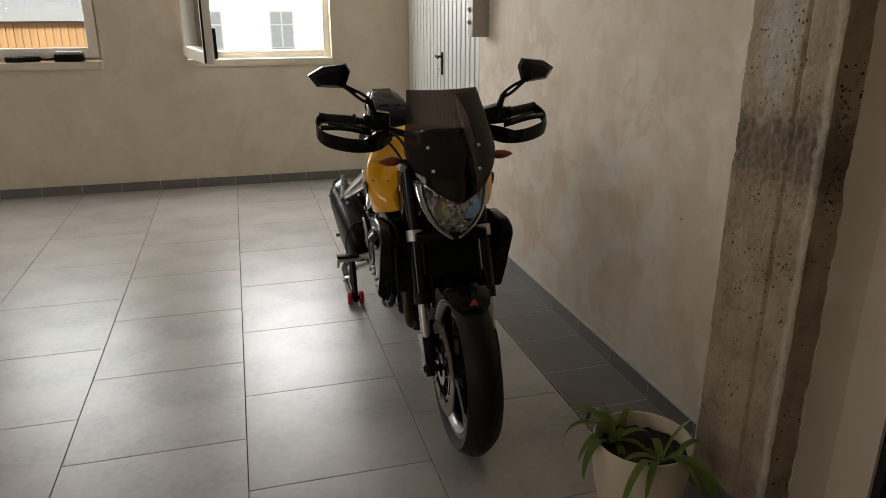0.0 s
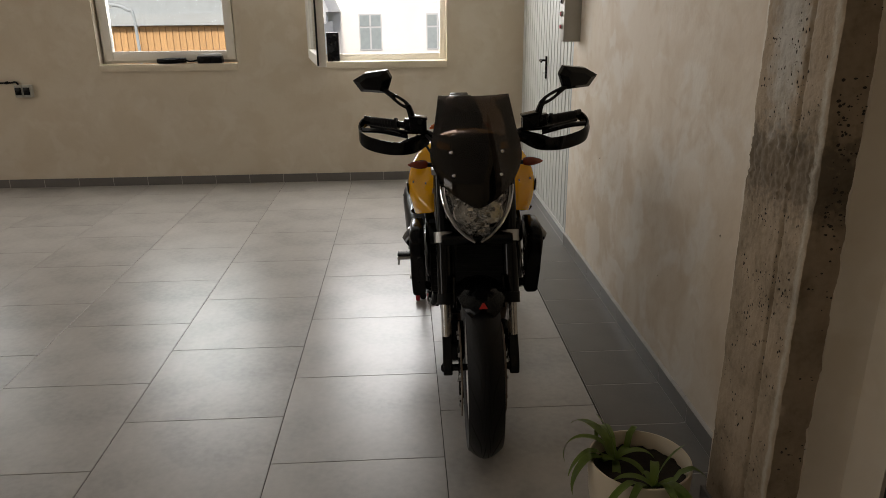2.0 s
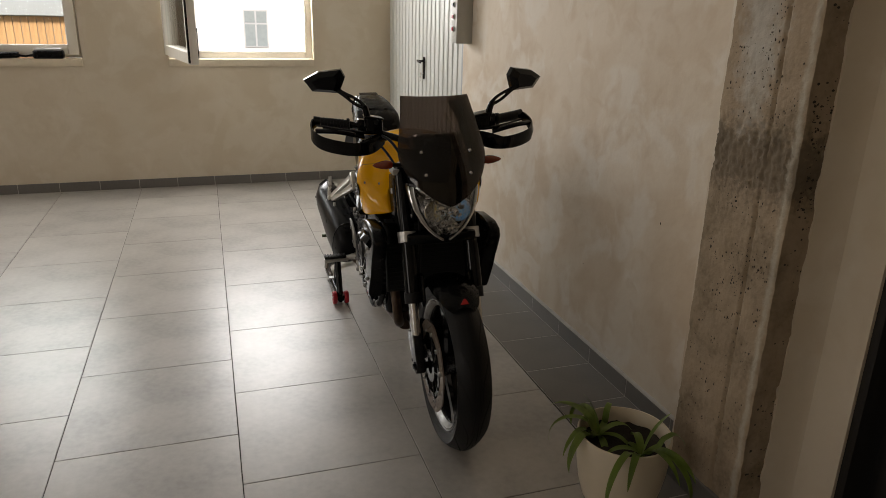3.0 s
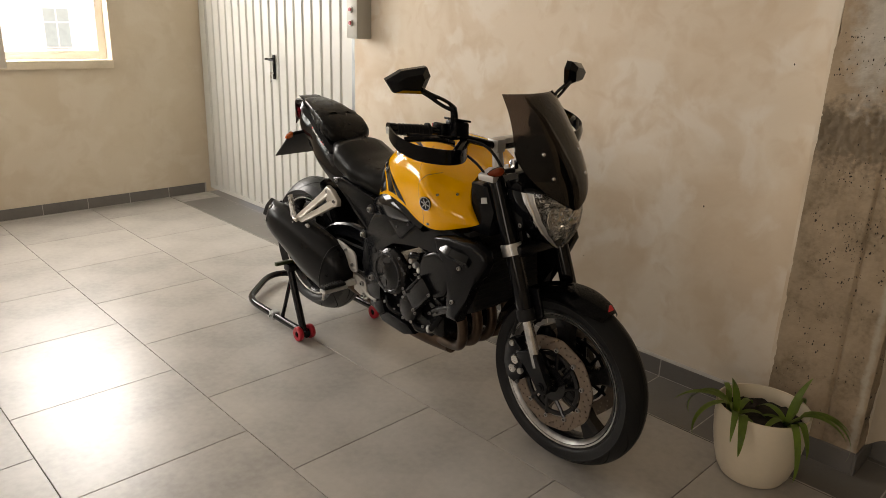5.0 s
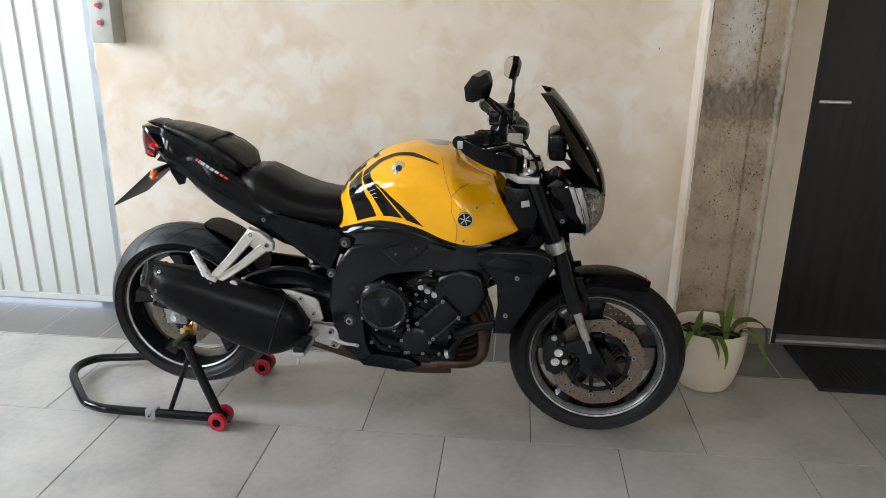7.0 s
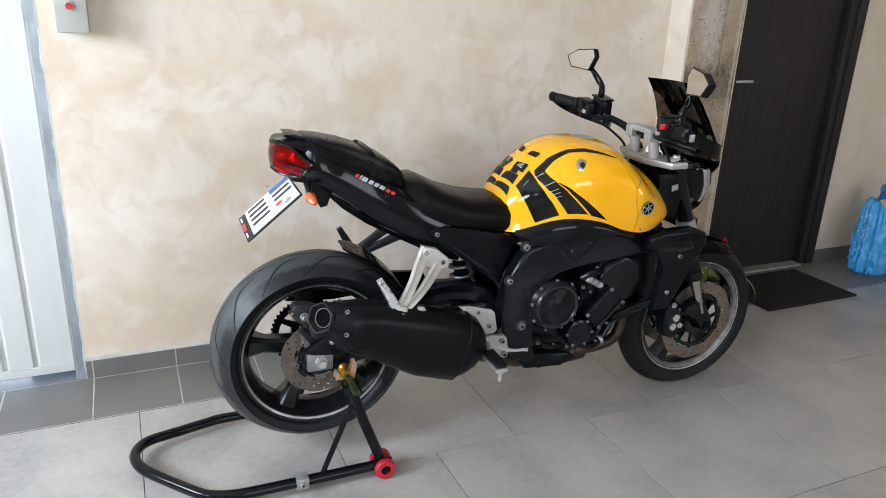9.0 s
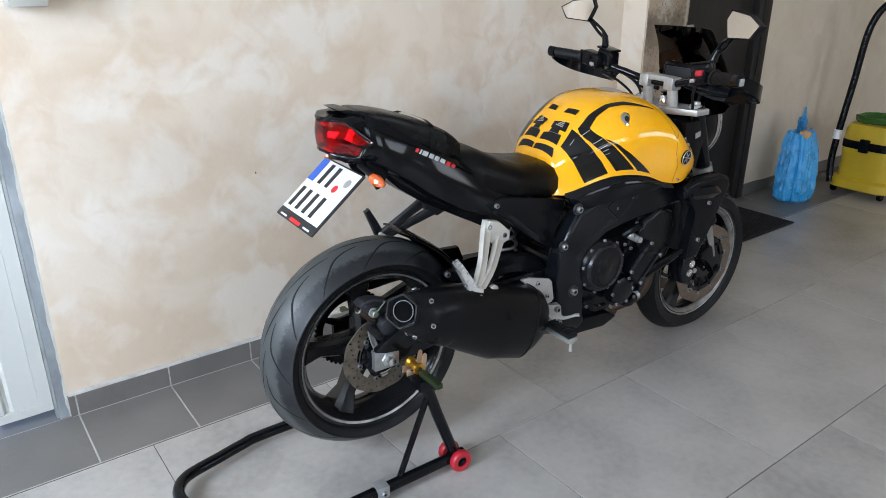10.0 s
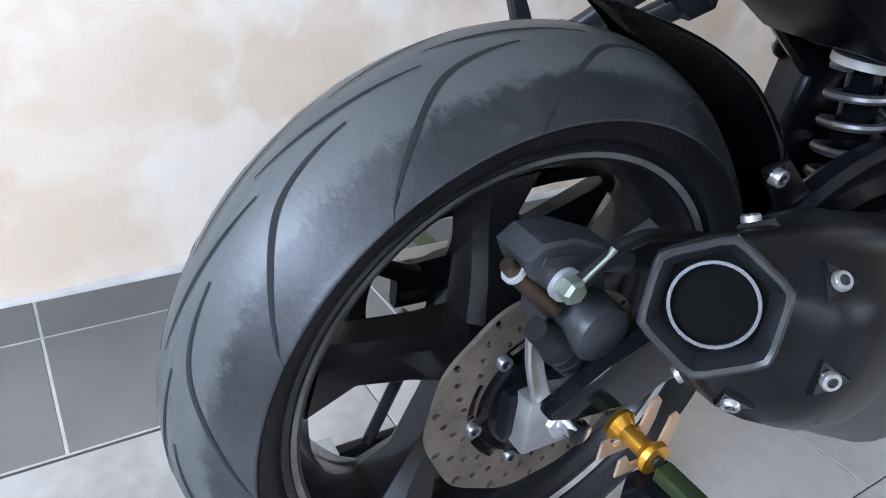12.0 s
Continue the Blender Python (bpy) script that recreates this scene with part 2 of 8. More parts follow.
# caliper colour; also the shaded silver of the left hanger and peg
M["caliper_and_shade_grey"] = material("caliper_and_shade_grey", (0.019, 0.0195, 0.022), 0.42, vary=0.35, scale=30, bump=0.1, bump_scale=200, spec=0.35)
M["exhaust_black"] = material("exhaust_black", (0.0042, 0.0043, 0.0050), 0.3, spec=0.15, vary=0.25, scale=12, fine=160, bump=0.04, bump_scale=300, rough_vary=0.08)
M["forged"] = material("forged", (0.56, 0.535, 0.485), 0.38, metal=0.38, vary=0.12, scale=25, rough_vary=0.1)
M["seam_shade"] = material("seam_shade", (0.26, 0.115, 0.006), 0.6, vary=0.2, scale=30)
# near-black for groove and recess shade; also colours the radiator and frame plug
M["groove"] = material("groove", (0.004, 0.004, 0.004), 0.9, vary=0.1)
M["yellow"] = material("yellow", (0.88, 0.415, 0.0008), 0.13, vary=0.03, scale=3, spec=0.4, coat=0.35, rough_vary=0.03)
M["silver"] = material("silver", (0.55, 0.55, 0.54), 0.38, metal=0.85, vary=0.15, scale=25, rough_vary=0.1)
M["chrome"] = material("chrome", (0.75, 0.75, 0.75), 0.12, metal=1.0, vary=0.1, scale=20, rough_vary=0.05)
M["alu"] = material("alu", (0.46, 0.45, 0.43), 0.45, metal=0.6, vary=0.2, scale=18, rough_vary=0.1)
M["disc_steel"] = material("disc_steel", (0.15, 0.125, 0.098), 0.45, metal=0.7, vary=0.35, scale=40, fine=160, bump=0.05)
M["disc_front"] = material("disc_front", (0.195, 0.150, 0.115), 0.40, metal=0.6, vary=0.25, scale=40, fine=160, bump=0.05)
M["pipe_steel"] = material("pipe_steel", (0.085, 0.058, 0.042), 0.4, metal=0.9, vary=0.5, scale=12, second=(0.05, 0.03, 0.02))
M["gold"] = material("gold", (0.72, 0.38, 0.04), 0.3, metal=0.9, vary=0.1)
M["red_plastic"] = material("red_plastic", (0.42, 0.012, 0.025), 0.4, vary=0.15, scale=20)
M["amber"] = material("amber", (0.24, 0.03, 0.007), 0.15, vary=0.15, scale=60, coat=0.8)
M["leather"] = material("leather", (0.0042, 0.004, 0.0038), 0.30, spec=0.12, vary=0.2, scale=15, bump=0.15, bump_scale=450)
M["leather_smooth"] = material("leather_smooth", (0.005, 0.0048, 0.0046), 0.27, spec=0.13, vary=0.2, scale=15, bump=0.08, bump_scale=450)
M["white_paint"] = material("white_paint", (0.78, 0.78, 0.77), 0.35, vary=0.05)
M["sticker_white"] = material("sticker_white", (0.42, 0.42, 0.41), 0.4, vary=0.1)
M["blue_paint"] = material("blue_paint", (0.03, 0.10, 0.45), 0.4, vary=0.05)
M["red_paint"] = material("red_paint", (0.60, 0.02, 0.02), 0.4, vary=0.05)
# print and plate black; also painted into sockets and holes as their shade
M["near_black"] = material("near_black", (0.012, 0.012, 0.014), 0.5, vary=0.05)
M["grey_box"] = material("grey_box", (0.42, 0.41, 0.37), 0.5, vary=0.08)
M["pot"] = material("pot", (0.70, 0.61, 0.47), 0.35, vary=0.06, scale=5)
M["soil"] = material("soil", (0.025, 0.018, 0.012), 0.95, vary=0.5, scale=40, bump=1.0, bump_scale=90)
M["amber_bright"] = material("amber_bright", (0.58, 0.10, 0.012), 0.15, vary=0.2, scale=80, coat=0.8)
M["rim_polish"] = material("rim_polish", (0.50, 0.50, 0.495), 0.24, metal=1.0, vary=0.2, scale=30, rough_vary=0.08)
M["leaf"] = material("leaf", (0.185, 0.275, 0.045), 0.40, vary=0.4, scale=14, fine=90, obvar=0.15)
M["bag"] = material("bag", (0.065, 0.38, 0.76), 0.28, vary=0.25, scale=9, fine=60, coat=0.2, transmission=0.12)
M["vac_yellow"] = material("vac_yellow", (0.58, 0.40, 0.02), 0.4, vary=0.1, scale=10)
M["cable_green"] = material("cable_green", (0.05, 0.14, 0.02), 0.5, vary=0.2)
M["mat"] = material("mat", (0.012, 0.011, 0.011), 0.95, vary=0.3, scale=60, bump=0.8, bump_scale=300)
M["axle_alu"] = material("axle_alu", (0.28, 0.28, 0.275), 0.4, metal=0.7, vary=0.25, scale=25)
M["reflector"] = material("reflector", (0.80, 0.79, 0.76), 0.13, metal=0.92, vary=0.35, scale=40, rough_vary=0.08)
M["olive_steel"] = material("olive_steel", (0.042, 0.06, 0.024), 0.4, metal=0.5, vary=0.3)
M["render_white"] = material("render_white", (0.82, 0.82, 0.80), 0.9, vary=0.04, scale=1)
M["larch"] = material("larch", (0.70, 0.40, 0.19), 0.7, vary=0.25, scale=3, fine=20, stretch=(6, 6, 0.6), obvar=0.2)
M["slate"] = material("slate", (0.46, 0.50, 0.54), 0.6, vary=0.15, scale=5)
M["grey_render"] = material("grey_render", (0.5, 0.53, 0.56), 0.9, vary=0.06, scale=2)
M["asphalt"] = material("asphalt", (0.06, 0.06, 0.06), 0.9, vary=0.2, scale=3)


def glass_material(name, color, rough=0.02):
    m = bpy.data.materials.new(name)
    m.use_nodes = True
    nt = m.node_tree
    nt.nodes.remove(nt.nodes["Principled BSDF"])
    out = nt.nodes["Material Output"]
    tr = nt.nodes.new("ShaderNodeBsdfTransparent")
    tr.inputs[0].default_value = (*color, 1)
    gl = nt.nodes.new("ShaderNodeBsdfGlossy")
    gl.inputs["Roughness"].default_value = rough
    fr = nt.nodes.new("ShaderNodeFresnel")
    fr.inputs["IOR"].default_value = 1.5
    mix = nt.nodes.new("ShaderNodeMixShader")
    nt.links.new(fr.outputs[0], mix.inputs[0])
    nt.links.new(tr.outputs[0], mix.inputs[1])
    nt.links.new(gl.outputs[0], mix.inputs[2])
    nt.links.new(mix.outputs[0], out.inputs[0])
    return m


M["glass"] = glass_material("glass", (0.93, 0.96, 0.95))
M["smoke"] = glass_material("smoke", (0.30, 0.255, 0.23))
M["red_glass"] = glass_material("red_glass", (0.95, 0.006, 0.03))
M["clear_lens"] = glass_material("clear_lens", (0.95, 0.95, 0.95))
M["window_dark"] = material("window_dark", (0.30, 0.36, 0.38), 0.1, vary=0.1)
mir = bpy.data.materials.new("mirror")
mir.use_nodes = True
mir.node_tree.nodes["Principled BSDF"].inputs["Metallic"].default_value = 1
mir.node_tree.nodes["Principled BSDF"].inputs["Roughness"].default_value = 0.02
mir.node_tree.nodes["Principled BSDF"].inputs["Base Color"].default_value = (0.70, 0.665, 0.62, 1)
M["mirror"] = mir

# ---- mesh tools ----


def finish(bm, name, mat_name, smooth=35.0):
    me = bpy.data.meshes.new(name)
    bmesh.ops.recalc_face_normals(bm, faces=bm.faces)
    bm.to_mesh(me)
    bm.free()
    me.materials.append(M[mat_name])
    if smooth:
        me.polygons.foreach_set("use_smooth", [True] * len(me.polygons))
        me.set_sharp_from_angle(angle=radians(smooth))
    return me


def part(name, bm, mat_name, parent=None, label="", smooth=35.0):
    """Links a bmesh as one mesh object under a thing or a part (or at top level)."""
    ob = new(name, finish(bm, name, mat_name, smooth))
    ob.parent = parent
    if label:
        tagged(ob, label)
    return ob


def share(name, me, parent, m):
    ob = new(name, me)
    ob.parent = parent
    ob.matrix_basis = m
    return ob


def bm_box(x0, x1, y0, y1, z0, z1, bevel=0.0, seg=2, bm=None):
    bm = bm or bmesh.new()
    g = bmesh.ops.create_cube(bm, size=1.0)
    vs = g["verts"]
    for v in vs:
        v.co = Vector(((x0 + x1) / 2 + v.co.x * (x1 - x0), (y0 + y1) / 2 + v.co.y * (y1 - y0), (z0 + z1) / 2 + v.co.z * (z1 - z0)))
    if bevel:
        es = list({e for v in vs for e in v.link_edges})
        bmesh.ops.bevel(bm, geom=es, offset=bevel, segments=seg, affect="EDGES", profile=0.6)
    return bm


def catmull(pts, n):
    """A smooth curve through points, n steps per span."""
    P = [Vector(p) for p in pts]
    P = [P[0] * 2 - P[1]] + P + [P[-1] * 2 - P[-2]]
    out = []
    for i in range(1, len(P) - 2):
        a, b, c, d = P[i - 1], P[i], P[i + 1], P[i + 2]
        for k in range(n):
            t = k / n
            out.append(0.5 * ((2 * b) + (c - a) * t + (2 * a - 5 * b + 4 * c - d) * t * t + (3 * b - a - 3 * c + d) * t ** 3))
    out.append(P[-2].copy())
    return out


def bm_tube(pts, r, seg=10, steps=0, closed=False, bm=None, cap=True, flat=1.0):
    """A round bar along points; r one radius or one a point; steps smooths the way."""
    bm = bm or bmesh.new()
    P = catmull(pts, steps) if steps else [Vector(p) for p in pts]
    n = len(P)
    if isinstance(r, (int, float)):
        R = [r] * n
    else:
        R = list(np.interp(np.linspace(0, len(r) - 1, n), range(len(r)), r))
    rings, up = [], None
    for i, p in enumerate(P):
        a = P[(i - 1) % n] if closed or i else P[i]
        b = P[(i + 1) % n] if closed or i < n - 1 else P[i]
        t = (b - a).normalized()
        if up is None:
            up = t.orthogonal().normalized()
        up = (up - t * up.dot(t)).normalized()
        side = t.cross(up)
        rings.append([bm.verts.new(p + (up * math.cos(6.28318 * k / seg) + side * math.sin(6.28318 * k / seg) * flat) * R[i]) for k in range(seg)])
    last = n if closed else n - 1
    for i in range(last):
        A, B = rings[i], rings[(i + 1) % n]
        for k in range(seg):
            bm.faces.new((A[k], A[(k + 1) % seg], B[(k + 1) % seg], B[k]))
    if cap and not closed:
        bm.faces.new(rings[0][::-1]), bm.faces.new(rings[-1])
    return bm


def bm_lathe(profile, seg=32, axis="Y", centre=(0, 0, 0), closed=False, bm=None):
    """Turns (radius, along) pairs about an axis through centre."""
    bm = bm or bmesh.new()
    rings = []
    c = Vector(centre)
    for r, a in profile:
        ring = []
        for k in range(seg):
            w = 6.283185307 * k / seg
            x, y = r * math.cos(w), r * math.sin(w)
            co = (x, a, y) if axis == "Y" else (x, y, a) if axis == "Z" else (a, x, y)
            ring.append(bm.verts.new(c + Vector(co)))
        rings.append(ring)
    n = len(rings)
    for i in range(n if closed else n - 1):
        A, B = rings[i], rings[(i + 1) % n]
        for k in range(seg):
            bm.faces.new((A[k], A[(k + 1) % seg], B[(k + 1) % seg], B[k]))
    if not closed:
        for ring, (r, a) in ((rings[0], profile[0]), (rings[-1], profile[-1])):
            if r > 1e-5:
                bm.faces.new(ring)
    bmesh.ops.remove_doubles(bm, verts=bm.verts, dist=1e-6)
    return bm


def bm_plate(outline, v0, v1, bevel=0.0, seg=2, bm=None, axis="Y"):
    """A plate from an outline in (x, z), standing from y = v0 to v1."""
    bm = bm or bmesh.new()
    mk = (lambda a, b, v: (a, v, b)) if axis == "Y" else (lambda a, b, v: (v, a, b)) if axis == "X" else (lambda a, b, v: (a, b, v))
    A = [bm.verts.new(mk(a, b, v0)) for a, b in outline]
    B = [bm.verts.new(mk(a, b, v1)) for a, b in outline]
    n = len(A)
    fs = [bm.faces.new(A[::-1]), bm.faces.new(B)]
    for k in range(n):
        fs.append(bm.faces.new((A[k], A[(k + 1) % n], B[(k + 1) % n], B[k])))
    if bevel:
        es = list({e for f in fs[:2] for e in f.edges})
        bmesh.ops.bevel(bm, geom=es, offset=bevel, segments=seg, affect="EDGES", profile=0.6)
    return bm


def bm_skin(rows, closed_u=False, closed_v=False, bm=None, cap=False):
    """A sheet over rows of points of equal length."""
    bm = bm or bmesh.new()
    V = [[bm.verts.new(p) for p in row] for row in rows]
    nu, nv = len(V), len(V[0])
    for i in range(nu if closed_u else nu - 1):
        for k in range(nv if closed_v else nv - 1):
            bm.faces.new((V[i][k], V[(i + 1) % nu][k], V[(i + 1) % nu][(k + 1) % nv], V[i][(k + 1) % nv]))
    if cap and closed_v:
        bm.faces.new(V[0]), bm.faces.new(V[-1])
    return bm


def thing(name, label, category, group="", m=None, kind=""):
    ob = tagged(new(name), label, category, group, kind)
    if m is not None:
        ob.matrix_world = m
    return ob


# ---- the room ----
X_WALL, Y_WIN, H = 1.372, 6.285, 2.9
X_LEFT, Y_BACK = -5.2, -3.2
DOOR_Y0 = 4.300
GATE_X = 1.394


def structure(name, bm, mat_name, label, smooth=0):
    ob = part(name, bm, mat_name, None, smooth=smooth)
    return tagged(ob, label, "wall" if "wall" in name else name, kind="structure")


# side wall with the garage door opening; its plaster stops at the pillar
bm = bm_box(X_WALL, X_WALL + 0.3, 1.55, DOOR_Y0, 0, H)
bm_box(X_WALL, X_WALL + 0.3, DOOR_Y0, Y_WIN + 0.3, 2.25, H, bm=bm)
structure("wall_east", bm, "plaster", "blotchy beige trowelled plaster wall beside the motorcycle")
bm = bm_box(1.40, 1.70, 1.22, 1.55, 0, H)
bm_box(1.45, 1.75, 0.30, 1.22, 2.06, H, bm=bm)
bm_box(1.46, 1.76, Y_BACK, 0.30, 0, H, bm=bm)
structure("wall_southeast", bm, "plaster_plain", "smooth cream plaster wall round the dark door")
# window wall
bm = bmesh.new()
edges = [X_LEFT] + [v for w in sorted(WINDOWS) for v in w] + [X_WALL + 0.3]
for k in range(0, len(edges), 2):
    bm_box(edges[k], edges[k + 1], Y_WIN, Y_WIN + 0.32, 0, H, bm=bm)
for xa, xb in WINDOWS:
    bm_box(xa, xb, Y_WIN, Y_WIN + 0.32, 0, WIN_Z0 - 0.03, bm=bm)
    bm_box(xa, xb, Y_WIN, Y_WIN + 0.32, WIN_Z1, H, bm=bm)
structure("wall_north", bm, "plaster_plain", "beige plaster wall with square windows")
# unseen openings left in this wall for the added west lamps
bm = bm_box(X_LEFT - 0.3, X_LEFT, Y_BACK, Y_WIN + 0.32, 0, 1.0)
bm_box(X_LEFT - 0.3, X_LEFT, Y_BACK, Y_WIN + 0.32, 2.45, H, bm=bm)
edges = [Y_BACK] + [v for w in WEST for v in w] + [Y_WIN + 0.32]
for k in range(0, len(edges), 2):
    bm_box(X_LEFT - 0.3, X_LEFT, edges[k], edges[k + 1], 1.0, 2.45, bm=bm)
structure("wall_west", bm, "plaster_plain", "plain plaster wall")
structure("wall_south", bm_box(X_LEFT - 0.3, 1.76, Y_BACK - 0.3, Y_BACK, 0, H), "plaster_plain", "plain plaster wall")
structure("ceiling", bm_box(X_LEFT - 0.3, 1.8, Y_BACK - 0.3, Y_WIN + 0.32, H, H + 0.2), "ceiling", "white plaster ceiling")

# ground outside and the screed under the tiles
gr = part("ground", bm_box(-300, 300, -300, 600, -3.3, -3.2), "asphalt", smooth=0)
tagged(gr, "grey asphalt yard outside the windows", "ground", kind="structure")
floor = part("floor", bm_box(X_LEFT - 0.3, 1.76, Y_BACK - 0.3, Y_WIN + 0.32, -0.12, -0.003), "grout", smooth=0)
tagged(floor, "large grey-beige stoneware floor tiles with thin dark joints", "floor", kind="structure")
apron = part("pavement", bm_box(1.765, 8, 2.5, 12, -0.2, -0.02), "render_white", smooth=0)
tagged(apron, "pale concrete apron outside the garage door", "pavement", kind="structure")

# pillar of raw concrete
PX, PY0, PY1 = 1.235, 1.39, 1.70
random.seed(4)


def rough_block(x0, x1, y0, y1, z0, z1):
    """A cast face with chipped arrises, a formwork groove and a gravelly band: two sides and the front as one skin."""
    rows = []
    nz, ny, nx = 330, 64, 18
    for i in range(nz + 1):
        z = z0 + (z1 - z0) * i / nz
        chip = 0.012 * noise.noise(Vector((0.3, 0.0, z * 9))) + 0.006 * noise.noise(Vector((4.3, 0.0, z * 40)))
        chip2 = 0.012 + 0.010 * noise.noise(Vector((7.3, 0.0, z * 8))) + 0.008 * noise.noise(Vector((1.3, 5.0, z * 33)))
        groove = y0 + 0.110 + 0.002 * noise.noise(Vector((2.0, 8.0, z * 6)))
        row = []
        for k in range(nx):
            x = x1 + (x0 + max(0.003, chip2 * 0.4) - x1) * k / (nx - 1)
            dent = 0.006 * noise.noise(Vector((x * 30, 4.0, z * 12))) + 0.003 * noise.noise(Vector((x * 90, 1.0, z * 70)))
            step = 0.004 * (noise.noise(Vector((5.0, 5.0, round(z * 3.1) * 7.7))))
            row.append((x, y0 + (dent + step if 0 < k < nx - 1 else 0.0), z))
        for k in range(ny + 1):
            y = (y0 + max(0.002, chip2)) * (1 - k / ny) + (y1 - max(0, chip)) * k / ny
            slant = 0.03 * noise.noise(Vector((y * 9, 3.0, 1.0)))
            band = max(0.0, 1 - abs(z + slant - 1.105) / 0.115) ** 0.35
            x = x0 + 0.0035 * noise.noise(Vector((y * 14, z * 14, 2))) + 0.0012 * noise.noise(Vector((y * 110, z * 110, 6)))
            x += band * (0.006 * noise.noise(Vector((y * 55, z * 55, 8))) + 0.005 * noise.noise(Vector((y * 130, z * 130, 3))) + 0.0015)
            x += 0.0065 * max(0.0, 1 - abs(y - groove) / 0.0075) * (1 - 0.8 * band)
            x += 0.0030 if y < groove else 0.0
            row.append((x, y, z))
        row.append((x1, y1, z))
        rows.append(row)
    return bm_skin(rows)


pillar = part("pillar", rough_block(PX, X_WALL + 0.06, PY0, PY1, 0.07, H), "pillar_concrete", smooth=50)
tagged(pillar, "raw grey concrete pillar with pits and chipped edges", "pillar", kind="structure")
# pits of the pillar, their shade put on as small dark beads
bm = bmesh.new()
for k in range(1500):
    if k < 1250:
        y, z = random.uniform(PY0 + 0.03, PY1 - 0.015), random.choice((random.uniform(0.12, 1.0), random.uniform(1.21, 1.65), random.gauss(0.78, 0.12)))
        r = random.choice((0.0006, 0.0007, 0.0009, 0.0011, 0.0014, 0.0018, 0.0024))
        m = Matrix.Translation((PX + (0.0035 if y < PY0 + 0.11 else 0.0005), y, z)) @ Matrix.Diagonal((0.5, 1, random.uniform(1, 2.2), 1))
    else:
        r = random.choice((0.001, 0.0015, 0.0022, 0.003))
        m = Matrix.Translation((random.uniform(PX + 0.02, PX + 0.085), PY0 + 0.0005, random.choice((random.uniform(0.12, 1.6), random.gauss(1.15, 0.1))))) @ Matrix.Diagonal((random.uniform(1, 2), 0.6, random.uniform(0.7, 1.5), 1))
    bmesh.ops.create_icosphere(bm, subdivisions=1, radius=r, matrix=m)
tagged(part("pit", bm, "pit", pillar), kind="stuff")
# plaster run over the concrete's side, with a ragged border
rows = []
for k in range(140):
    z = 0.08 + (H - 0.08) * k / 139
    e = 0.010 * noise.noise(Vector((0, 2.0, z * 5))) + 0.006 * noise.noise(Vector((0, 6.0, z * 24)))
    w = 0.0015 * noise.noise(Vector((3.0, 6.0, z * 7)))
    rows.append([(1.318 + e, PY0 + 0.012, z), (1.320 + e, PY0 - 0.006, z), (1.345 + 0.3 * e, PY0 - 0.016 + w, z), (1.372, PY0 - 0.026 + w, z), (1.394, PY0 - 0.038, z), (1.402, PY0 - 0.047, z)])
part("plaster_return", bm_skin(rows), "plaster_plain", pillar, "smooth ochre plaster run against the concrete", 60)
part("plaster_edge", bm_box(PX + 0.004, X_WALL, PY1 - 0.002, PY1 + 0.012, 0.075, H), "plaster", pillar, "smooth plaster strip against the concrete", 0)

# dark door in its lining
door = thing("door_1", "dark brown wood-grain door closed in its dark lining", "door", kind="structure")
part("leaf", bm_box(1.495, 1.535, 0.405, 1.19, 0.012, 2.0, 0.003), "dark_wood", door)
bm = bm_box(1.455, 1.56, 0.345, 0.40, 0.0, 2.06, 0.003)
bm_box(1.41, 1.56, 1.195, 1.225, 0.0, 2.06, 0.003, bm=bm)
bm_box(1.455, 1.56, 0.40, 1.195, 2.004, 2.06, 0.003, bm=bm)
part("door_frame", bm, "dark_wood", door)
part("casing", bm_box(1.445, 1.462, 0.29, 0.352, 0.0, 2.12, 0.003), "dark_wood", door)
part("door_handle", bm_tube([(1.50, 1.165, 1.095), (1.452, 1.165, 1.095), (1.447, 1.135, 1.095), (1.447, 1.045, 1.095)], 0.008, 10), "silver", door, "brushed steel lever handle")
part("threshold", bm_box(1.43, 1.53, 0.405, 1.19, -0.002, 0.012, 0.003), "alu", door)

# garage door of ribbed cream steel
gate = thing("garage_door", "closed cream steel garage door with vertical ribs", "garage door", kind="structure")
G0, G1, GZ0, GZ1 = DOOR_Y0 + 0.044, Y_WIN - 0.012, 0.035, 2.2
PITCH = 0.100
rib = [(0.0, 0.0), (0.070, 0.0), (0.080, 0.011), (0.089, 0.011), (0.0962, 0.0), (0.0998, 0.0)]
bm = bmesh.new()
A = [bm.verts.new((d, y, GZ0 + 0.03)) for y, d in rib]
B = [bm.verts.new((d, y, GZ1)) for y, d in rib]
for k in range(len(rib) - 1):
    bm.faces.new((A[k], A[k + 1], B[k + 1], B[k]))
slat = finish(bm, "slat", "door_steel", 0)
y = G0 + 0.04
while y + PITCH < G1 - 0.03:
    share("slat", slat, gate, pose(GATE_X, y, 0))
    y += PITCH
last_y = y
bm = bm_box(GATE_X - 0.004, GATE_X + 0.03, G0, G0 + 0.0395, GZ0, GZ1)
bm_box(GATE_X - 0.004, GATE_X + 0.03, last_y + 0.0005, G1, GZ0, GZ1, bm=bm)
bm_box(GATE_X - 0.005, GATE_X + 0.03, G0 + 0.0395, last_y + 0.0005, GZ0, GZ0 + 0.0295, bm=bm)
bm_box(GATE_X - 0.004, GATE_X + 0.03, G0 + 0.0395, last_y + 0.0005, GZ1 - 0.03, GZ1 + 0.02, bm=bm)
part("edge_frame", bm, "door_steel", gate, smooth=0)
part("backing", bm_box(GATE_X + 0.02, GATE_X + 0.04, G0 + 0.02, G1 - 0.02, GZ0 + 0.01, GZ1), "door_steel", gate, smooth=0)
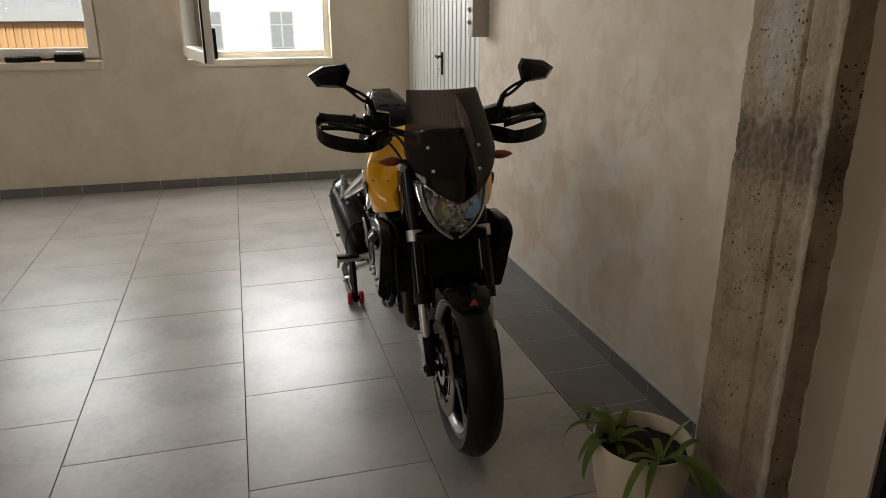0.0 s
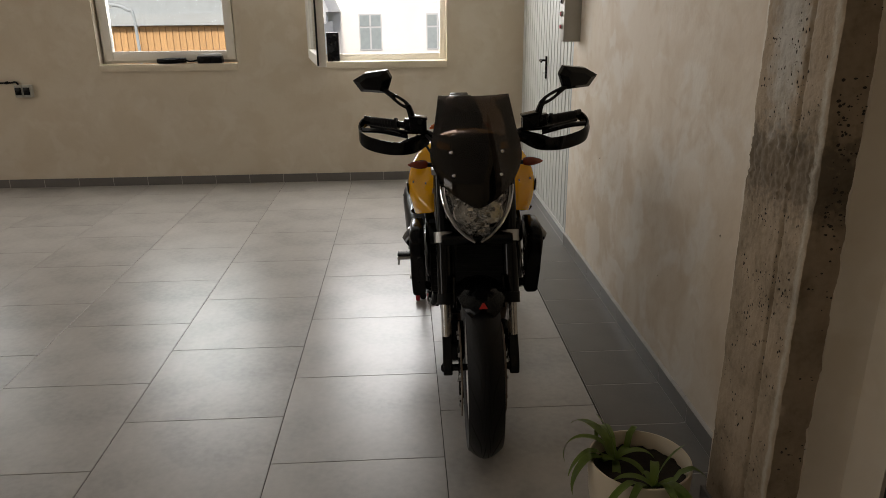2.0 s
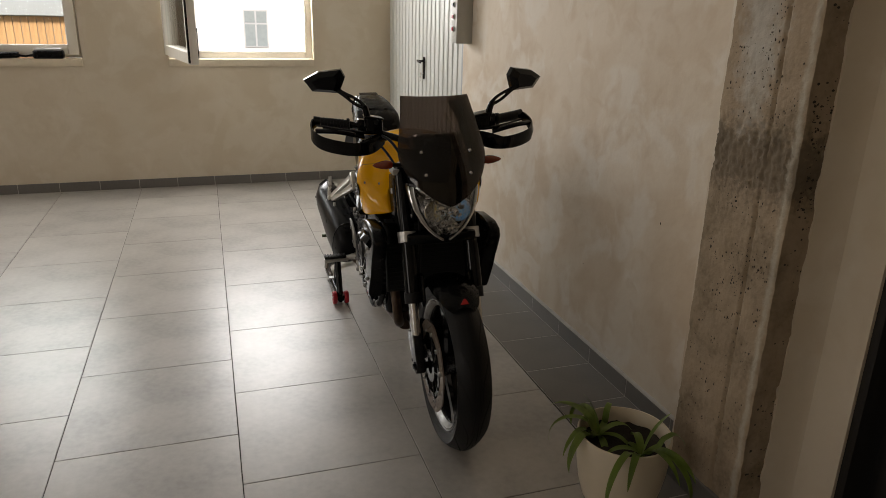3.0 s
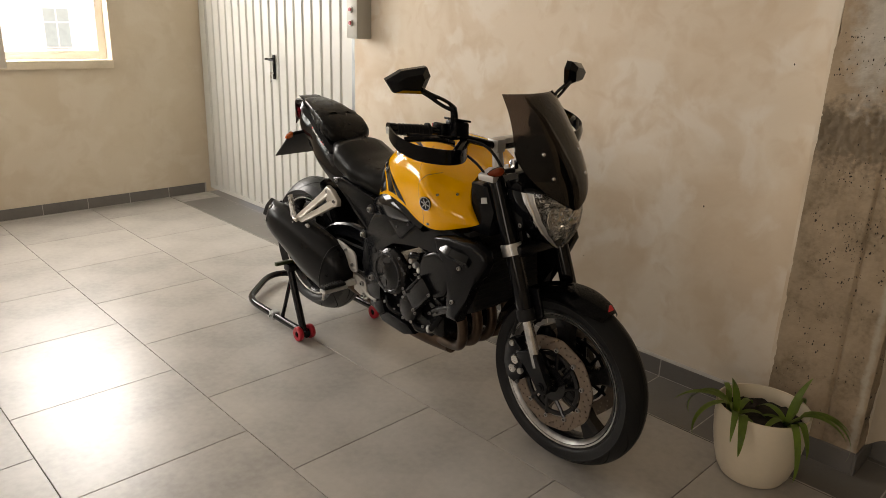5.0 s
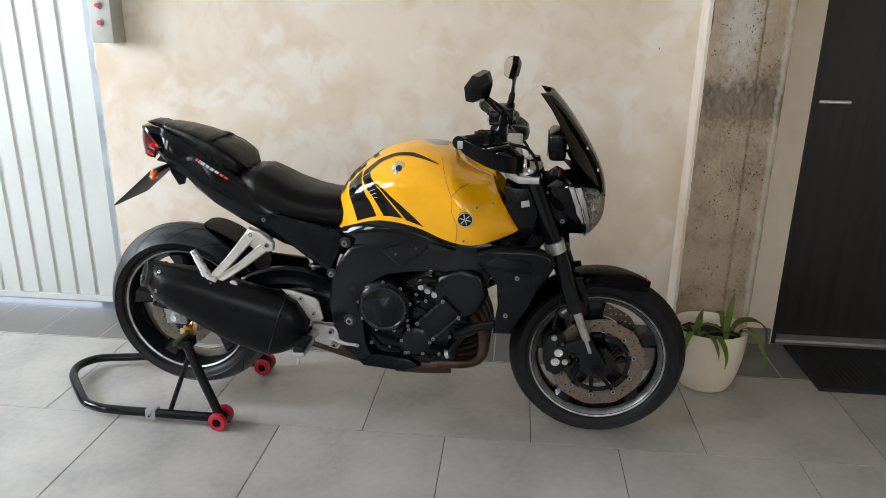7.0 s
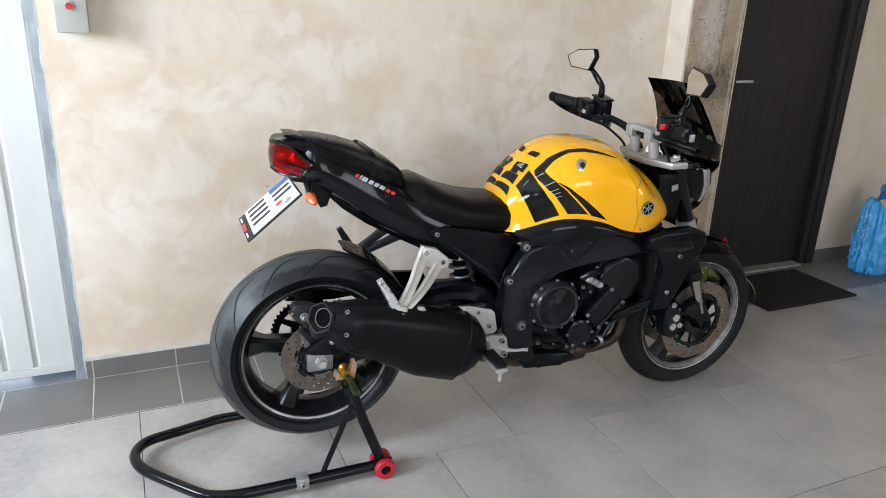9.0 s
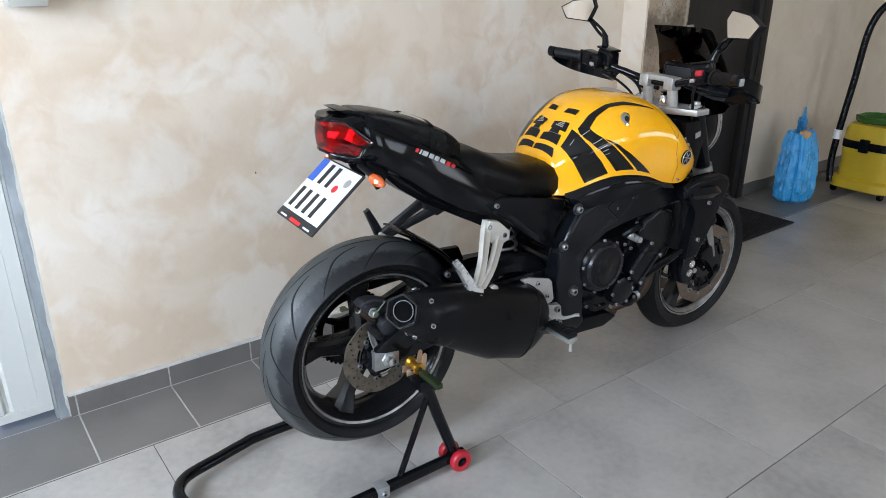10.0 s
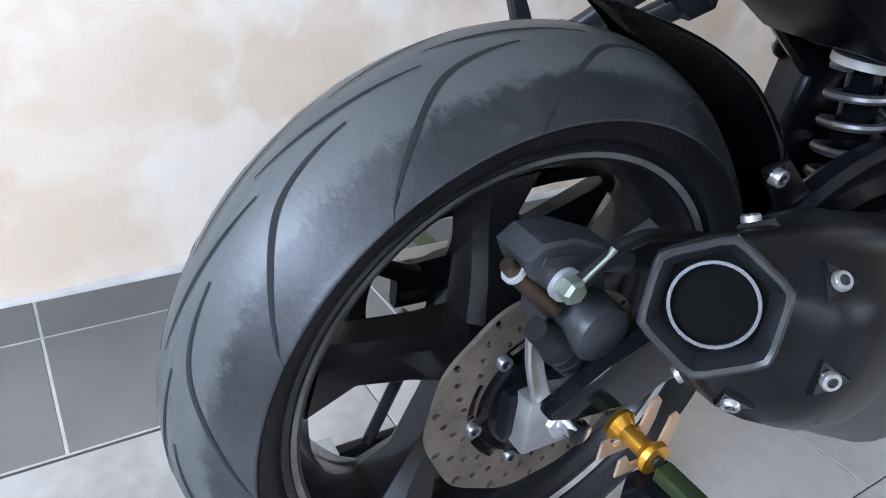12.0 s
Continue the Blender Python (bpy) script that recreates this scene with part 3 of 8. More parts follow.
bm = bm_box(X_WALL + 0.002, X_WALL + 0.06, DOOR_Y0 + 0.002, DOOR_Y0 + 0.034, 0.0, 2.25)
part("steel_post", bm, "zinc_smeared", gate, "galvanised steel post with a rubber seal", 0)
rows = []
for k in range(160):
    z = 2.2 * k / 159
    w = 0.006 + 0.010 * max(0.0, noise.noise(Vector((0, 1.0, z * 7)))) + 0.004 * noise.noise(Vector((0, 4.0, z * 30)))
    rows.append([(X_WALL + 0.0012, DOOR_Y0 - 0.001, z), (X_WALL + 0.0006, DOOR_Y0 + max(0.002, w), z), (X_WALL + 0.0022, DOOR_Y0 + max(0.003, w + 0.001), z)])
part("plaster_smear", bm_skin(rows), "lime", gate, "ragged white plaster smear on the post", 60)
part("seal", bm_box(X_WALL + 0.012, X_WALL + 0.05, DOOR_Y0 + 0.0345, DOOR_Y0 + 0.0425, 0.0, 2.25), "zinc", gate, smooth=0)
hx, hy, hz = GATE_X, 5.215, 1.065
lock = part("lock_plate", bm_box(hx - 0.012, hx - 0.001, hy - 0.013, hy + 0.013, hz - 0.085, hz + 0.075, 0.004), "black_plastic", gate)
part("lever", bm_tube([(hx - 0.01, hy, hz + 0.045), (hx - 0.05, hy, hz + 0.045), (hx - 0.055, hy - 0.01, hz + 0.045), (hx - 0.055, hy - 0.075, hz + 0.040)], 0.007, 10), "black_plastic", lock)
part("knob", bm_tube([(hx - 0.01, hy, hz + 0.045), (hx - 0.04, hy, hz + 0.045), (hx - 0.04, hy + 0.05, hz + 0.045)], 0.008, 8), "black_plastic", lock)
part("key_cylinder", bm_lathe([(0.0, -0.016), (0.006, -0.016), (0.007, 0.0)], 16, "X", (hx - 0.012, hy, hz - 0.045)), "chrome", lock)
for ky, kz, kt in ((0.0, -0.045, 4), (0.012, -0.066, -14), (0.002, -0.072, 12)):
    bow = bm_lathe([(0.0, -0.001), (0.0095, -0.001), (0.0095, 0.001), (0.0, 0.001)], 14, "X")
    bm_box(-0.001, 0.001, -0.0032, 0.0032, -0.036, -0.008, bm=bow)
    bmesh.ops.transform(bow, matrix=pose(hx - 0.032 + 0.003 * ky / 0.012, hy + ky, hz + kz, kt, 0, 0), verts=bow.verts)
    part("key", bow, "chrome", lock, "steel key hanging from the lock", 0)

# switch box with push buttons beside the garage door
sw = thing("switch_box", "grey metal switch box with round push buttons on the wall", "switch")
part("housing", bm_box(1.272, X_WALL + 0.001, 4.150, 4.245, 1.285, 1.60, 0.006), "grey_box", sw)
for zz, mm in ((1.367, "red_plastic"), (1.437, "red_plastic"), (1.505, "black_plastic")):
    bt = part("bezel", bm_lathe([(0.0, 0.0), (0.014, 0.0), (0.016, 0.003), (0.016, 0.008)], 20, "X", (1.264, 4.20, zz)), "alu", sw)
    part("button", bm_lathe([(0.0, -0.006), (0.010, -0.006), (0.011, 0.002)], 20, "X", (1.264, 4.20, zz)), mm, bt)
part("conduit", bm_tube([(1.33, 4.197, 1.60), (1.33, 4.197, H)], 0.012, 10), "grey_box", sw)

# windows
# the third one is unseen, added only for its light
for k, (xa, xb) in enumerate(WINDOWS):
    win = thing("window_%d" % (k + 1), "cream plastic window%s above a stone sill" % (" standing wide open" if k == 0 else ""), "window", kind="structure")
    yo = Y_WIN + 0.10
    bm = bmesh.new()
    fw = 0.055
    bm_box(xa, xa + fw, yo, yo + 0.07, WIN_Z0, WIN_Z1, 0.004, bm=bm)
    bm_box(xb - fw, xb, yo, yo + 0.07, WIN_Z0, WIN_Z1, 0.004, bm=bm)
    bm_box(xa + fw, xb - fw, yo, yo + 0.07, WIN_Z0, WIN_Z0 + fw, 0.004, bm=bm)
    bm_box(xa + fw, xb - fw, yo, yo + 0.07, WIN_Z1 - fw, WIN_Z1, 0.004, bm=bm)
    part("window_frame", bm, "pvc", win)
    part("window_sill", bm_box(xa, xb, Y_WIN - 0.022, Y_WIN + 0.10, WIN_Z0 - 0.058, WIN_Z0 - 0.002, 0.004), "stone_sill", win)
    # sash: frame of four bars and a pane, hinged on its left edge
    w, h, t = xb - xa - 0.05, WIN_Z1 - WIN_Z0 - 0.05, 0.062
    bw = 0.075
    bm = bmesh.new()
    bm_box(0, bw, -t / 2, t / 2, 0, h, 0.006, bm=bm)
    bm_box(w - bw, w, -t / 2, t / 2, 0, h, 0.006, bm=bm)
    bm_box(bw, w - bw, -t / 2, t / 2, 0, bw, 0.006, bm=bm)
    bm_box(bw, w - bw, -t / 2, t / 2, h - bw, h, 0.006, bm=bm)
    sash = part("sash", bm, "pvc", win)
    pane = part("pane", bm_box(bw - 0.005, w - bw + 0.005, -0.008, 0.008, bw - 0.005, h - bw + 0.005), "glass", sash, smooth=0)
    pane.visible_shadow = False
    if k == 0:
        sash.matrix_basis = pose(xa + 0.005, Y_WIN - 0.012, WIN_Z0 + 0.034, 0, 0, -79.5)
        part("gasket", bm_box(w - bw * 0.2, w + 0.004, -t / 2 - 0.004, -t / 2 + 0.008, 0.01, h - 0.01), "rubber", sash, "dark rubber gasket", 0)
        part("window_handle", bm_tube([(w - 0.04, -t / 2, h * 0.5), (w - 0.04, -t / 2 - 0.04, h * 0.5), (w - 0.04, -t / 2 - 0.04, h * 0.5 - 0.12)], 0.009, 8), "pvc", sash)
    else:
        sash.matrix_basis = pose(xa + 0.025, yo - 0.012, WIN_Z0 + 0.025)

# things on the sills
strap = thing("camera_strap", "black camera bag with a padded strap lying on the sill", "bag")
strap.location = (-1.445, Y_WIN + 0.03, WIN_Z0 - 0.002)
part("strap", bm_tube([(-0.30, 0.0, 0.022), (-0.20, -0.01, 0.024), (-0.06, 0.0, 0.028)], [0.018, 0.022, 0.02], 10, 4, flat=1.3), "black_plastic", strap)
part("cord", bm_tube([(-0.07, 0.0, 0.028), (-0.02, -0.005, 0.018), (0.05, 0.0, 0.03)], 0.007, 8, 4), "black_plastic", strap)
part("pouch", bm_box(0.04, 0.25, -0.04, 0.05, 0.0, 0.062, 0.015, 3), "black_plastic", strap)
part("flap", bm_box(0.05, 0.24, -0.03, 0.045, 0.058, 0.078, 0.008, 2), "silver", strap, "shiny grey flap")
tagged(part("dark_box", bm_box(-0.304, -0.200, Y_WIN + 0.025, Y_WIN + 0.09, WIN_Z0 - 0.002, WIN_Z0 + 0.24, 0.006), "black_plastic"), "small black box standing on the window sill", "box")

sock = thing("wall_socket", "pair of grey surface sockets with a black cable on the wall", "socket")
for dx in (-0.139, -0.070):
    bx = part("socket_box", bm_box(-2.80 + dx, -2.735 + dx, Y_WIN - 0.055, Y_WIN + 0.001, 0.795, 0.898, 0.008), "grey_box", sock)
    part("cover", bm_box(-2.793 + dx, -2.742 + dx, Y_WIN - 0.062, Y_WIN - 0.054, 0.815, 0.878, 0.004), "black_plastic", bx)
part("cable", bm_tube([(-2.91, Y_WIN - 0.02, 0.89), (-2.935, Y_WIN - 0.02, 0.92), (-3.03, Y_WIN - 0.01, 0.913), (-3.5, Y_WIN - 0.008, 0.92)], 0.008, 8, 6), "black_plastic", sock)
part("clip", bm_lathe([(0.0, -0.012), (0.012, -0.01), (0.013, 0.012)], 12, "Y", (-3.01, Y_WIN - 0.012, 0.915)), "black_plastic", sock)

# skirting and dark border tiles, each tile a piece
skirt_me = finish(bm_box(-0.009, 0.0, -0.1478, 0.1478, 0.003, 0.078, 0.001, 1), "skirting_tile", "tile_dark", 0)
skirt = tagged(part("baseboard", bm_box(X_WALL - 0.0102, X_WALL + 0.002, PY1 + 0.021, DOOR_Y0, 0, 0.077), "grout_pale", smooth=0), "dark grey skirting tiles along the walls", "baseboard", kind="structure")
y = 4.28 - 0.15
while y > PY1 + 0.2:
    share("skirting_tile", skirt_me, skirt, pose(X_WALL - 0.002, y, 0))
    y -= 0.3
bm = bm_box(X_WALL - 0.0115, X_WALL + 0.001, 4.2825, DOOR_Y0 + 0.002, 0.003, 0.078)
part("skirting_end", bm, "tile_dark", skirt, smooth=0)
part("skirting_end", bm_box(X_WALL - 0.0115, X_WALL - 0.002, PY1 + 0.022, y + 0.148, 0, 0.078), "tile_dark", skirt, smooth=0)
rows = []
for k in range(90):
    y = PY1 + 0.022 + (DOOR_Y0 - PY1 - 0.022) * k / 89
    e = 0.0025 * noise.noise(Vector((y * 9, 0, 1))) + 0.0015 * noise.noise(Vector((y * 40, 3, 1)))
    rows.append([(X_WALL + 0.002, y, 0.0775), (X_WALL - 0.0112 + e * 0.4, y, 0.0778), (X_WALL - 0.0095 + e * 0.3, y, 0.083 + e), (X_WALL + 0.002, y, 0.089 + 1.6 * e)])
part("caulk", bm_skin(rows), "grout_pale", skirt, "uneven pale joint filler", 60)
part("pillar_skirting", bm_box(PX - 0.010, PX + 0.004, PY0, PY1 + 0.012, 0, 0.078, 0.0015, 1), "tile_dark", skirt, smooth=0)
part("pillar_skirting", bm_box(PX - 0.010, 1.40, PY0 - 0.0095, PY0 - 0.0005, 0, 0.078, 0.0015, 1), "tile_dark", skirt, smooth=0)
part("pillar_skirting", bm_box(PX - 0.010, X_WALL - 0.012, PY1 + 0.0125, PY1 + 0.0215, 0, 0.078, 0.0015, 1), "tile_dark", skirt, smooth=0)
part("pillar_skirting", bm_box(1.392, 1.402, 1.228, PY0 - 0.010, 0, 0.078, 0.0015, 1), "tile_dark", skirt, smooth=0)
part("skirting_end", bm_box(1.452, 1.462, -2.5, 0.289, 0, 0.078, 0.0015, 1), "tile_dark", skirt, smooth=0)
bm = bm_box(X_LEFT, X_WALL - 0.02, Y_WIN - 0.0102, Y_WIN + 0.002, 0, 0.077)
skirt2 = tagged(part("baseboard", bm, "grout_pale", smooth=0), "dark grey skirting tiles under the windows", "baseboard", kind="structure")
x = X_WALL - 0.03 - 0.15
while x > -4.2:
    share("skirting_tile", skirt_me, skirt2, pose(x, Y_WIN - 0.002, 0, 0, 0, 90))
    x -= 0.3

# exterior: white house with windows, larch-clad house and grey building
white = thing("white_house", "white rendered house across the yard with grey windows", "house", m=pose(0, 27.7, -3.2))
part("wall", bm_box(-3.2, 18, 0, 6, 0, 6.6), "render_white", white, smooth=0)
part("eaves", bm_box(-3.4, 18.2, -0.3, 6.2, 6.6, 6.85), "slate", white, smooth=0)
part("roof", bm_plate([(-3.4, 6.85), (18.2, 6.85), (17.0, 9.5), (-2.2, 9.5)], 0.0, 6.0), "slate", white, smooth=0)
for r in range(2):
    for cx in (-0.95, 1.55, 4.05, 6.55, 9.05):
        cx += 0.12
        z0 = 3.23 - 2.9 * (1 - r)
        wd = part("window", bm_box(cx - 0.42, cx + 0.42, -0.035, -0.005, z0, z0 + 1.30), "grey_render", white, smooth=0)
        for a, b, c, d in ((-0.38, -0.03, 0.05, 0.80), (0.03, 0.38, 0.05, 0.80), (-0.38, -0.03, 0.86, 1.25), (0.03, 0.38, 0.86, 1.25)):
            part("pane", bm_box(cx + a, cx + b, -0.045, -0.036, z0 + c, z0 + d), "window_dark", wd, smooth=0)
larch = thing("larch_house", "orange larch-clad house with a grey sheet roof", "house", m=pose(-9.2, 23.5, -3.2))
part("wall", bm_box(0, 7.0, 0.05, 5, 0, 4.3), "slate", larch, smooth=0)
board = finish(bm_box(0, 0.185, 0.0, 0.045, 0, 4.25), "board", "larch", 0)
for k in range(35):
    share("board", board, larch, pose(0.2 * k, 0, 0))
part("fascia", bm_box(-0.2, 7.2, -0.25, 0.3, 4.28, 4.62), "grey_render", larch, smooth=0)
part("roof", bm_plate([(-0.3, 4.62), (7.3, 4.62), (7.0, 5.3), (0.0, 5.3)], -0.2, 5.0), "slate", larch, smooth=0)
wd = part("window", bm_box(5.3, 6.35, -0.03, 0.0, 2.95, 3.95), "grey_render", larch, smooth=0)
part("pane", bm_box(5.36, 6.29, -0.04, -0.031, 3.01, 3.89), "window_dark", wd, smooth=0)
grey = thing("grey_house", "pale grey house in the distance", "house", m=pose(-22, 34, -3.2))
part("wall", bm_box(0, 12.5, 0, 6, 0, 6.0), "grey_render", grey, smooth=0)
part("roof", bm_plate([(-0.4, 6.0), (12.9, 6.0), (12.0, 8.6), (1.0, 8.6)], -0.3, 6.0), "slate", grey, smooth=0)
for cx in (2.2, 5.2, 8.2, 11.0):
    wd = part("window", bm_box(cx, cx + 1.1, -0.03, -0.005, 3.6, 4.9), "render_white", grey, smooth=0)
    part("pane", bm_box(cx + 0.1, cx + 1.0, -0.04, -0.031, 3.7, 4.8), "window_dark", wd, smooth=0)
lampp = thing("street_lamp", "curved grey street lamp", "street lamp", m=pose(-7.2, 21.5, -3.2))
part("post", bm_tube([(0, 0, 0), (0, 0, 4.2), (-0.2, 0, 4.75), (-0.7, 0, 4.9)], 0.045, 8, 5), "slate", lampp)
part("head", bm_lathe([(0.0, 0.0), (0.18, -0.02), (0.12, 0.12), (0.0, 0.14)], 14, "Z", (-0.78, 0, 4.8)), "white_paint", lampp)

# doormat
mat = thing("doormat", "black ribbed rubber doormat before the dark door", "doormat")
part("mat_body", bm_box(0.965, 1.385, 0.52, 1.17, 0, 0.010, 0.004, 2), "mat", mat)
ribm = finish(bm_box(-0.195, 0.195, -0.006, 0.006, 0, 0.004, 0.0015, 1), "mat_rib", "mat", 0)
for k in range(28):
    share("mat_rib", ribm, mat, pose(1.175, 0.54 + 0.0225 * k, 0.0095))


# flower pot
def flower_pot(x, y):
    pot = thing("flower_pot", "cream ceramic flower pot with a drooping spider plant", "plant pot", m=pose(x, y, 0))
    prof = [(0.0, 0.0), (0.088, 0.0), (0.100, 0.005), (0.114, 0.03), (0.128, 0.08), (0.138, 0.14), (0.143, 0.20), (0.1445, 0.247), (0.143, 0.253), (0.138, 0.254),
            (0.1355, 0.247), (0.131, 0.19), (0.0, 0.186)]
    part("pot", bm_lathe(prof, 56, "Z"), "pot", pot)
    bm = bmesh.new()
    bmesh.ops.create_circle(bm, cap_ends=True, radius=0.130, segments=40)
    for v in bm.verts:
        v.co.z = 0.205
    bmesh.ops.subdivide_edges(bm, edges=bm.edges, cuts=3, use_grid_fill=True)
    for v in bm.verts:
        v.co.z += 0.012 * noise.noise(v.co * 50)
    part("soil", bm, "soil", pot, "dark potting soil")
    random.seed(11)
    specs = []
    for cx, cy, count in ((-0.050, 0.062, 8), (0.020, -0.072, 7)):
        out = math.atan2(cy, cx)
        for k in range(count):
            a = 6.283 * k / count + random.uniform(-0.35, 0.35)
            outward = 0.5 + 0.5 * math.cos(a - out)
            specs.append((cx, cy, a, 0.10 + 0.07 * outward + random.uniform(-0.015, 0.03), radians(random.uniform(18, 52)), radians(random.uniform(95, 145))))
        specs.append((cx, cy, out + 0.8, 0.15, radians(82), radians(35)))
    # long leaves hanging over the rim
    for cx, cy, a in ((-0.050, 0.062, radians(150)), (-0.045, 0.05, radians(205)), (0.010, -0.072, radians(212)), (0.02, -0.072, radians(285)), (-0.050, 0.062, radians(95))):
        specs.append((cx, cy, a, random.uniform(0.20, 0.26), radians(42), radians(160)))
    for cx, cy, a, ln, th0, bend in specs:
        rows, n = [], 16
        w0 = random.uniform(0.0100, 0.0145)
        d, z = 0.0, 0.205
        for i in range(n):
            t = i / (n - 1)
            px, py = cx + d * math.cos(a), cy + d * math.sin(a)
            rad = math.hypot(px, py)
            zz = z
            if 0.112 < rad < 0.162:
                zz = max(zz, 0.264 - 0.010 * abs(rad - 0.142) / 0.02)
                z = max(z, zz)
            w = max(w0 * math.sin(math.pi * (0.16 + 0.84 * t)) ** 0.75, 0.0006)
            sx, sy = -math.sin(a) * w, math.cos(a) * w
            rows.append([(px - sx, py - sy, zz + 0.0035 * w / w0), (px, py, zz), (px + sx, py + sy, zz + 0.0035 * w / w0)])
            th = th0 - bend * t ** 1.15
            d += ln * 1.25 / n * math.cos(th)
            z = max(0.02, z + ln * 1.25 / n * math.sin(th))
        bm = bm_skin(rows)
        bmesh.ops.solidify(bm, geom=bm.faces, thickness=0.0009)
        part("leaf", bm, "leaf", pot, smooth=60)
    return pot


flower_pot(0.990, 1.622)


# blue bag
def refuse_bag(x, y):
    bag = thing("plastic_bag", "full blue plastic bag standing crumpled by the wall", "bag", m=pose(x, y, 0))
    rows = []
    prof = [(0.0, 0.105), (0.02, 0.13), (0.08, 0.14), (0.18, 0.138), (0.28, 0.130), (0.36, 0.118), (0.41, 0.10), (0.435, 0.088), (0.42, 0.06)]
    zs_ = np.linspace(0, len(prof) - 1, 60)
    for t in zs_:
        z, r = (float(np.interp(t, range(len(prof)), [q[i_] for q in prof])) for i_ in (0, 1))
        row = []
        for k in range(120):
            a = 6.28318 * k / 120
            c_, s_ = math.cos(a), math.sin(a)
            drape = abs(noise.noise(Vector((c_ * 3.4, s_ * 3.4, z * 1.6)))) + 0.55 * abs(noise.noise(Vector((c_ * 7.5 + z * 4, s_ * 7.5 - z * 3, z * 3.5))))
            crush = abs(noise.noise(Vector((c_ * 2.4 + z * 9, s_ * 2.4 - z * 6, z * 11)))) + 0.5 * abs(noise.noise(Vector((c_ * 5 - z * 16, s_ * 5 + z * 12, z * 26))))
            fold = 0.12 - 0.24 * drape - 0.15 * crush
            q = r * (1.10 + fold)
            row.append((q * c_ * 0.72 + 0.03 * (z / 0.5) ** 2, q * s_ * 0.95 - 0.02 * z / 0.5, max(0.0, z + 0.02 * noise.noise(Vector((c_ * 3, s_ * 3, z * 9))) * (z > 0.05))))
        rows.append(row)
    part("sack", bm_skin(rows, closed_v=True, cap=True), "bag", bag, smooth=25)
    # upright torn ear and the slack handle loop
    for y0, h, lean in ((-0.075, 0.17, -0.020), (-0.045, 0.115, -0.005)):
        ear = []
        for i_ in range(9):
            t = i_ / 8
            w_ = 0.05 * (1 - t) ** 0.7 + 0.010
            ear.append([(0.045 + 0.02 * t + 0.012 * noise.noise(Vector((q * 3, t * 5, y0 * 50))), y0 + lean * t + w_ * q, 0.40 + h * t) for q in (-1, -0.6, -0.2, 0.2, 0.6, 1)])
        b_ = bm_skin(ear)
        bmesh.ops.solidify(b_, geom=b_.faces, thickness=0.004)
        part("bag_ear", b_, "bag", bag, smooth=30)
    part("handle_loop", bm_tube([(0.0, -0.10, 0.30), (-0.02, -0.135, 0.22), (-0.03, -0.150, 0.12), (-0.02, -0.145, 0.07), (0.02, -0.125, 0.10), (0.04, -0.115, 0.2)], [0.012, 0.010, 0.011, 0.012, 0.010, 0.012], 8, 5, flat=0.45), "bag", bag)
    part("waste_paper", bm_box(-0.055, 0.0, 0.0, 0.06, 0.405, 0.450, 0.015, 2), "larch", bag, "crumpled brown paper in the opening")
    return bag


refuse_bag(1.23, 0.07)


# wet-and-dry vacuum cleaner
def vacuum(x, y, turn):
    v = thing("vacuum_cleaner", "yellow wet-and-dry vacuum cleaner with black hose and green cable", "vacuum cleaner", m=pose(x, y, 0, 0, 0, turn))

    def ring(z, a, b, r=0.35, n=40):
        out = []
        for k in range(n):
            w = 6.283185 * k / n
            c, s = math.cos(w), math.sin(w)
            e = 0.5
            out.append((a * math.copysign(abs(c) ** e, c), b * math.copysign(abs(s) ** e, s), z))
        return out

    part("tank", bm_skin([ring(0.075, 0.13, 0.15), ring(0.09, 0.15, 0.17), ring(0.24, 0.145, 0.165), ring(0.30, 0.15, 0.17), ring(0.31, 0.14, 0.16)], closed_v=True, cap=True), "vac_yellow", v)
    part("chassis", bm_skin([ring(0.04, 0.17, 0.19), ring(0.05, 0.185, 0.205), ring(0.10, 0.18, 0.20), ring(0.115, 0.15, 0.17)], closed_v=True, cap=True), "vac_yellow", v)
    part("seam_band", bm_skin([ring(0.305, 0.154, 0.174), ring(0.355, 0.154, 0.174)], closed_v=True, cap=True), "black_plastic", v)
    part("motor_head", bm_skin([ring(0.35, 0.15, 0.17), ring(0.42, 0.148, 0.168), ring(0.455, 0.13, 0.15), ring(0.465, 0.09, 0.11)], closed_v=True, cap=True), "vac_yellow", v)
    part("latch", bm_box(-0.175, -0.145, -0.03, 0.03, 0.29, 0.375, 0.01), "black_plastic", v)
    for a, b in ((0.13, 0.15), (0.13, -0.15), (-0.13, 0.15), (-0.13, -0.15)):
        part("castor", bm_lathe([(0.0, -0.012), (0.026, -0.012), (0.028, 0.0), (0.026, 0.012), (0.0, 0.012)], 18, "Y", (a, b, 0.0285)), "black_plastic", v)
    part("hose", bm_tube([(-0.16, 0.17, 0.06), (-0.13, 0.20, 0.25), (-0.07, 0.19, 0.7), (-0.04, 0.17, 1.05), (0.02, 0.10, 1.19), (0.09, 0.0, 1.1), (0.11, -0.03, 0.8), (0.10, -0.02, 0.45)], 0.021, 14, 8), "black_plastic", v)
    part("hose_collar", bm_tube([(-0.125, 0.20, 0.34), (-0.118, 0.20, 0.40)], 0.026, 12), "white_paint", v)
    for k in range(9):
        rr = 0.10 + 0.012 * (k % 3)
        pts = [(rr * 0.95 * math.cos(0.3 + 6.283 * j / 20), rr * 1.2 * math.sin(0.3 + 6.283 * j / 20), 0.475 + 0.012 * (k // 3) + 0.006 * math.sin(j + k * 1.7)) for j in range(20)]
        part("cable_coil", bm_tube(pts, 0.0055, 6, closed=True), "cable_green", v)
    return v


vacuum(1.01, -0.46, -92)


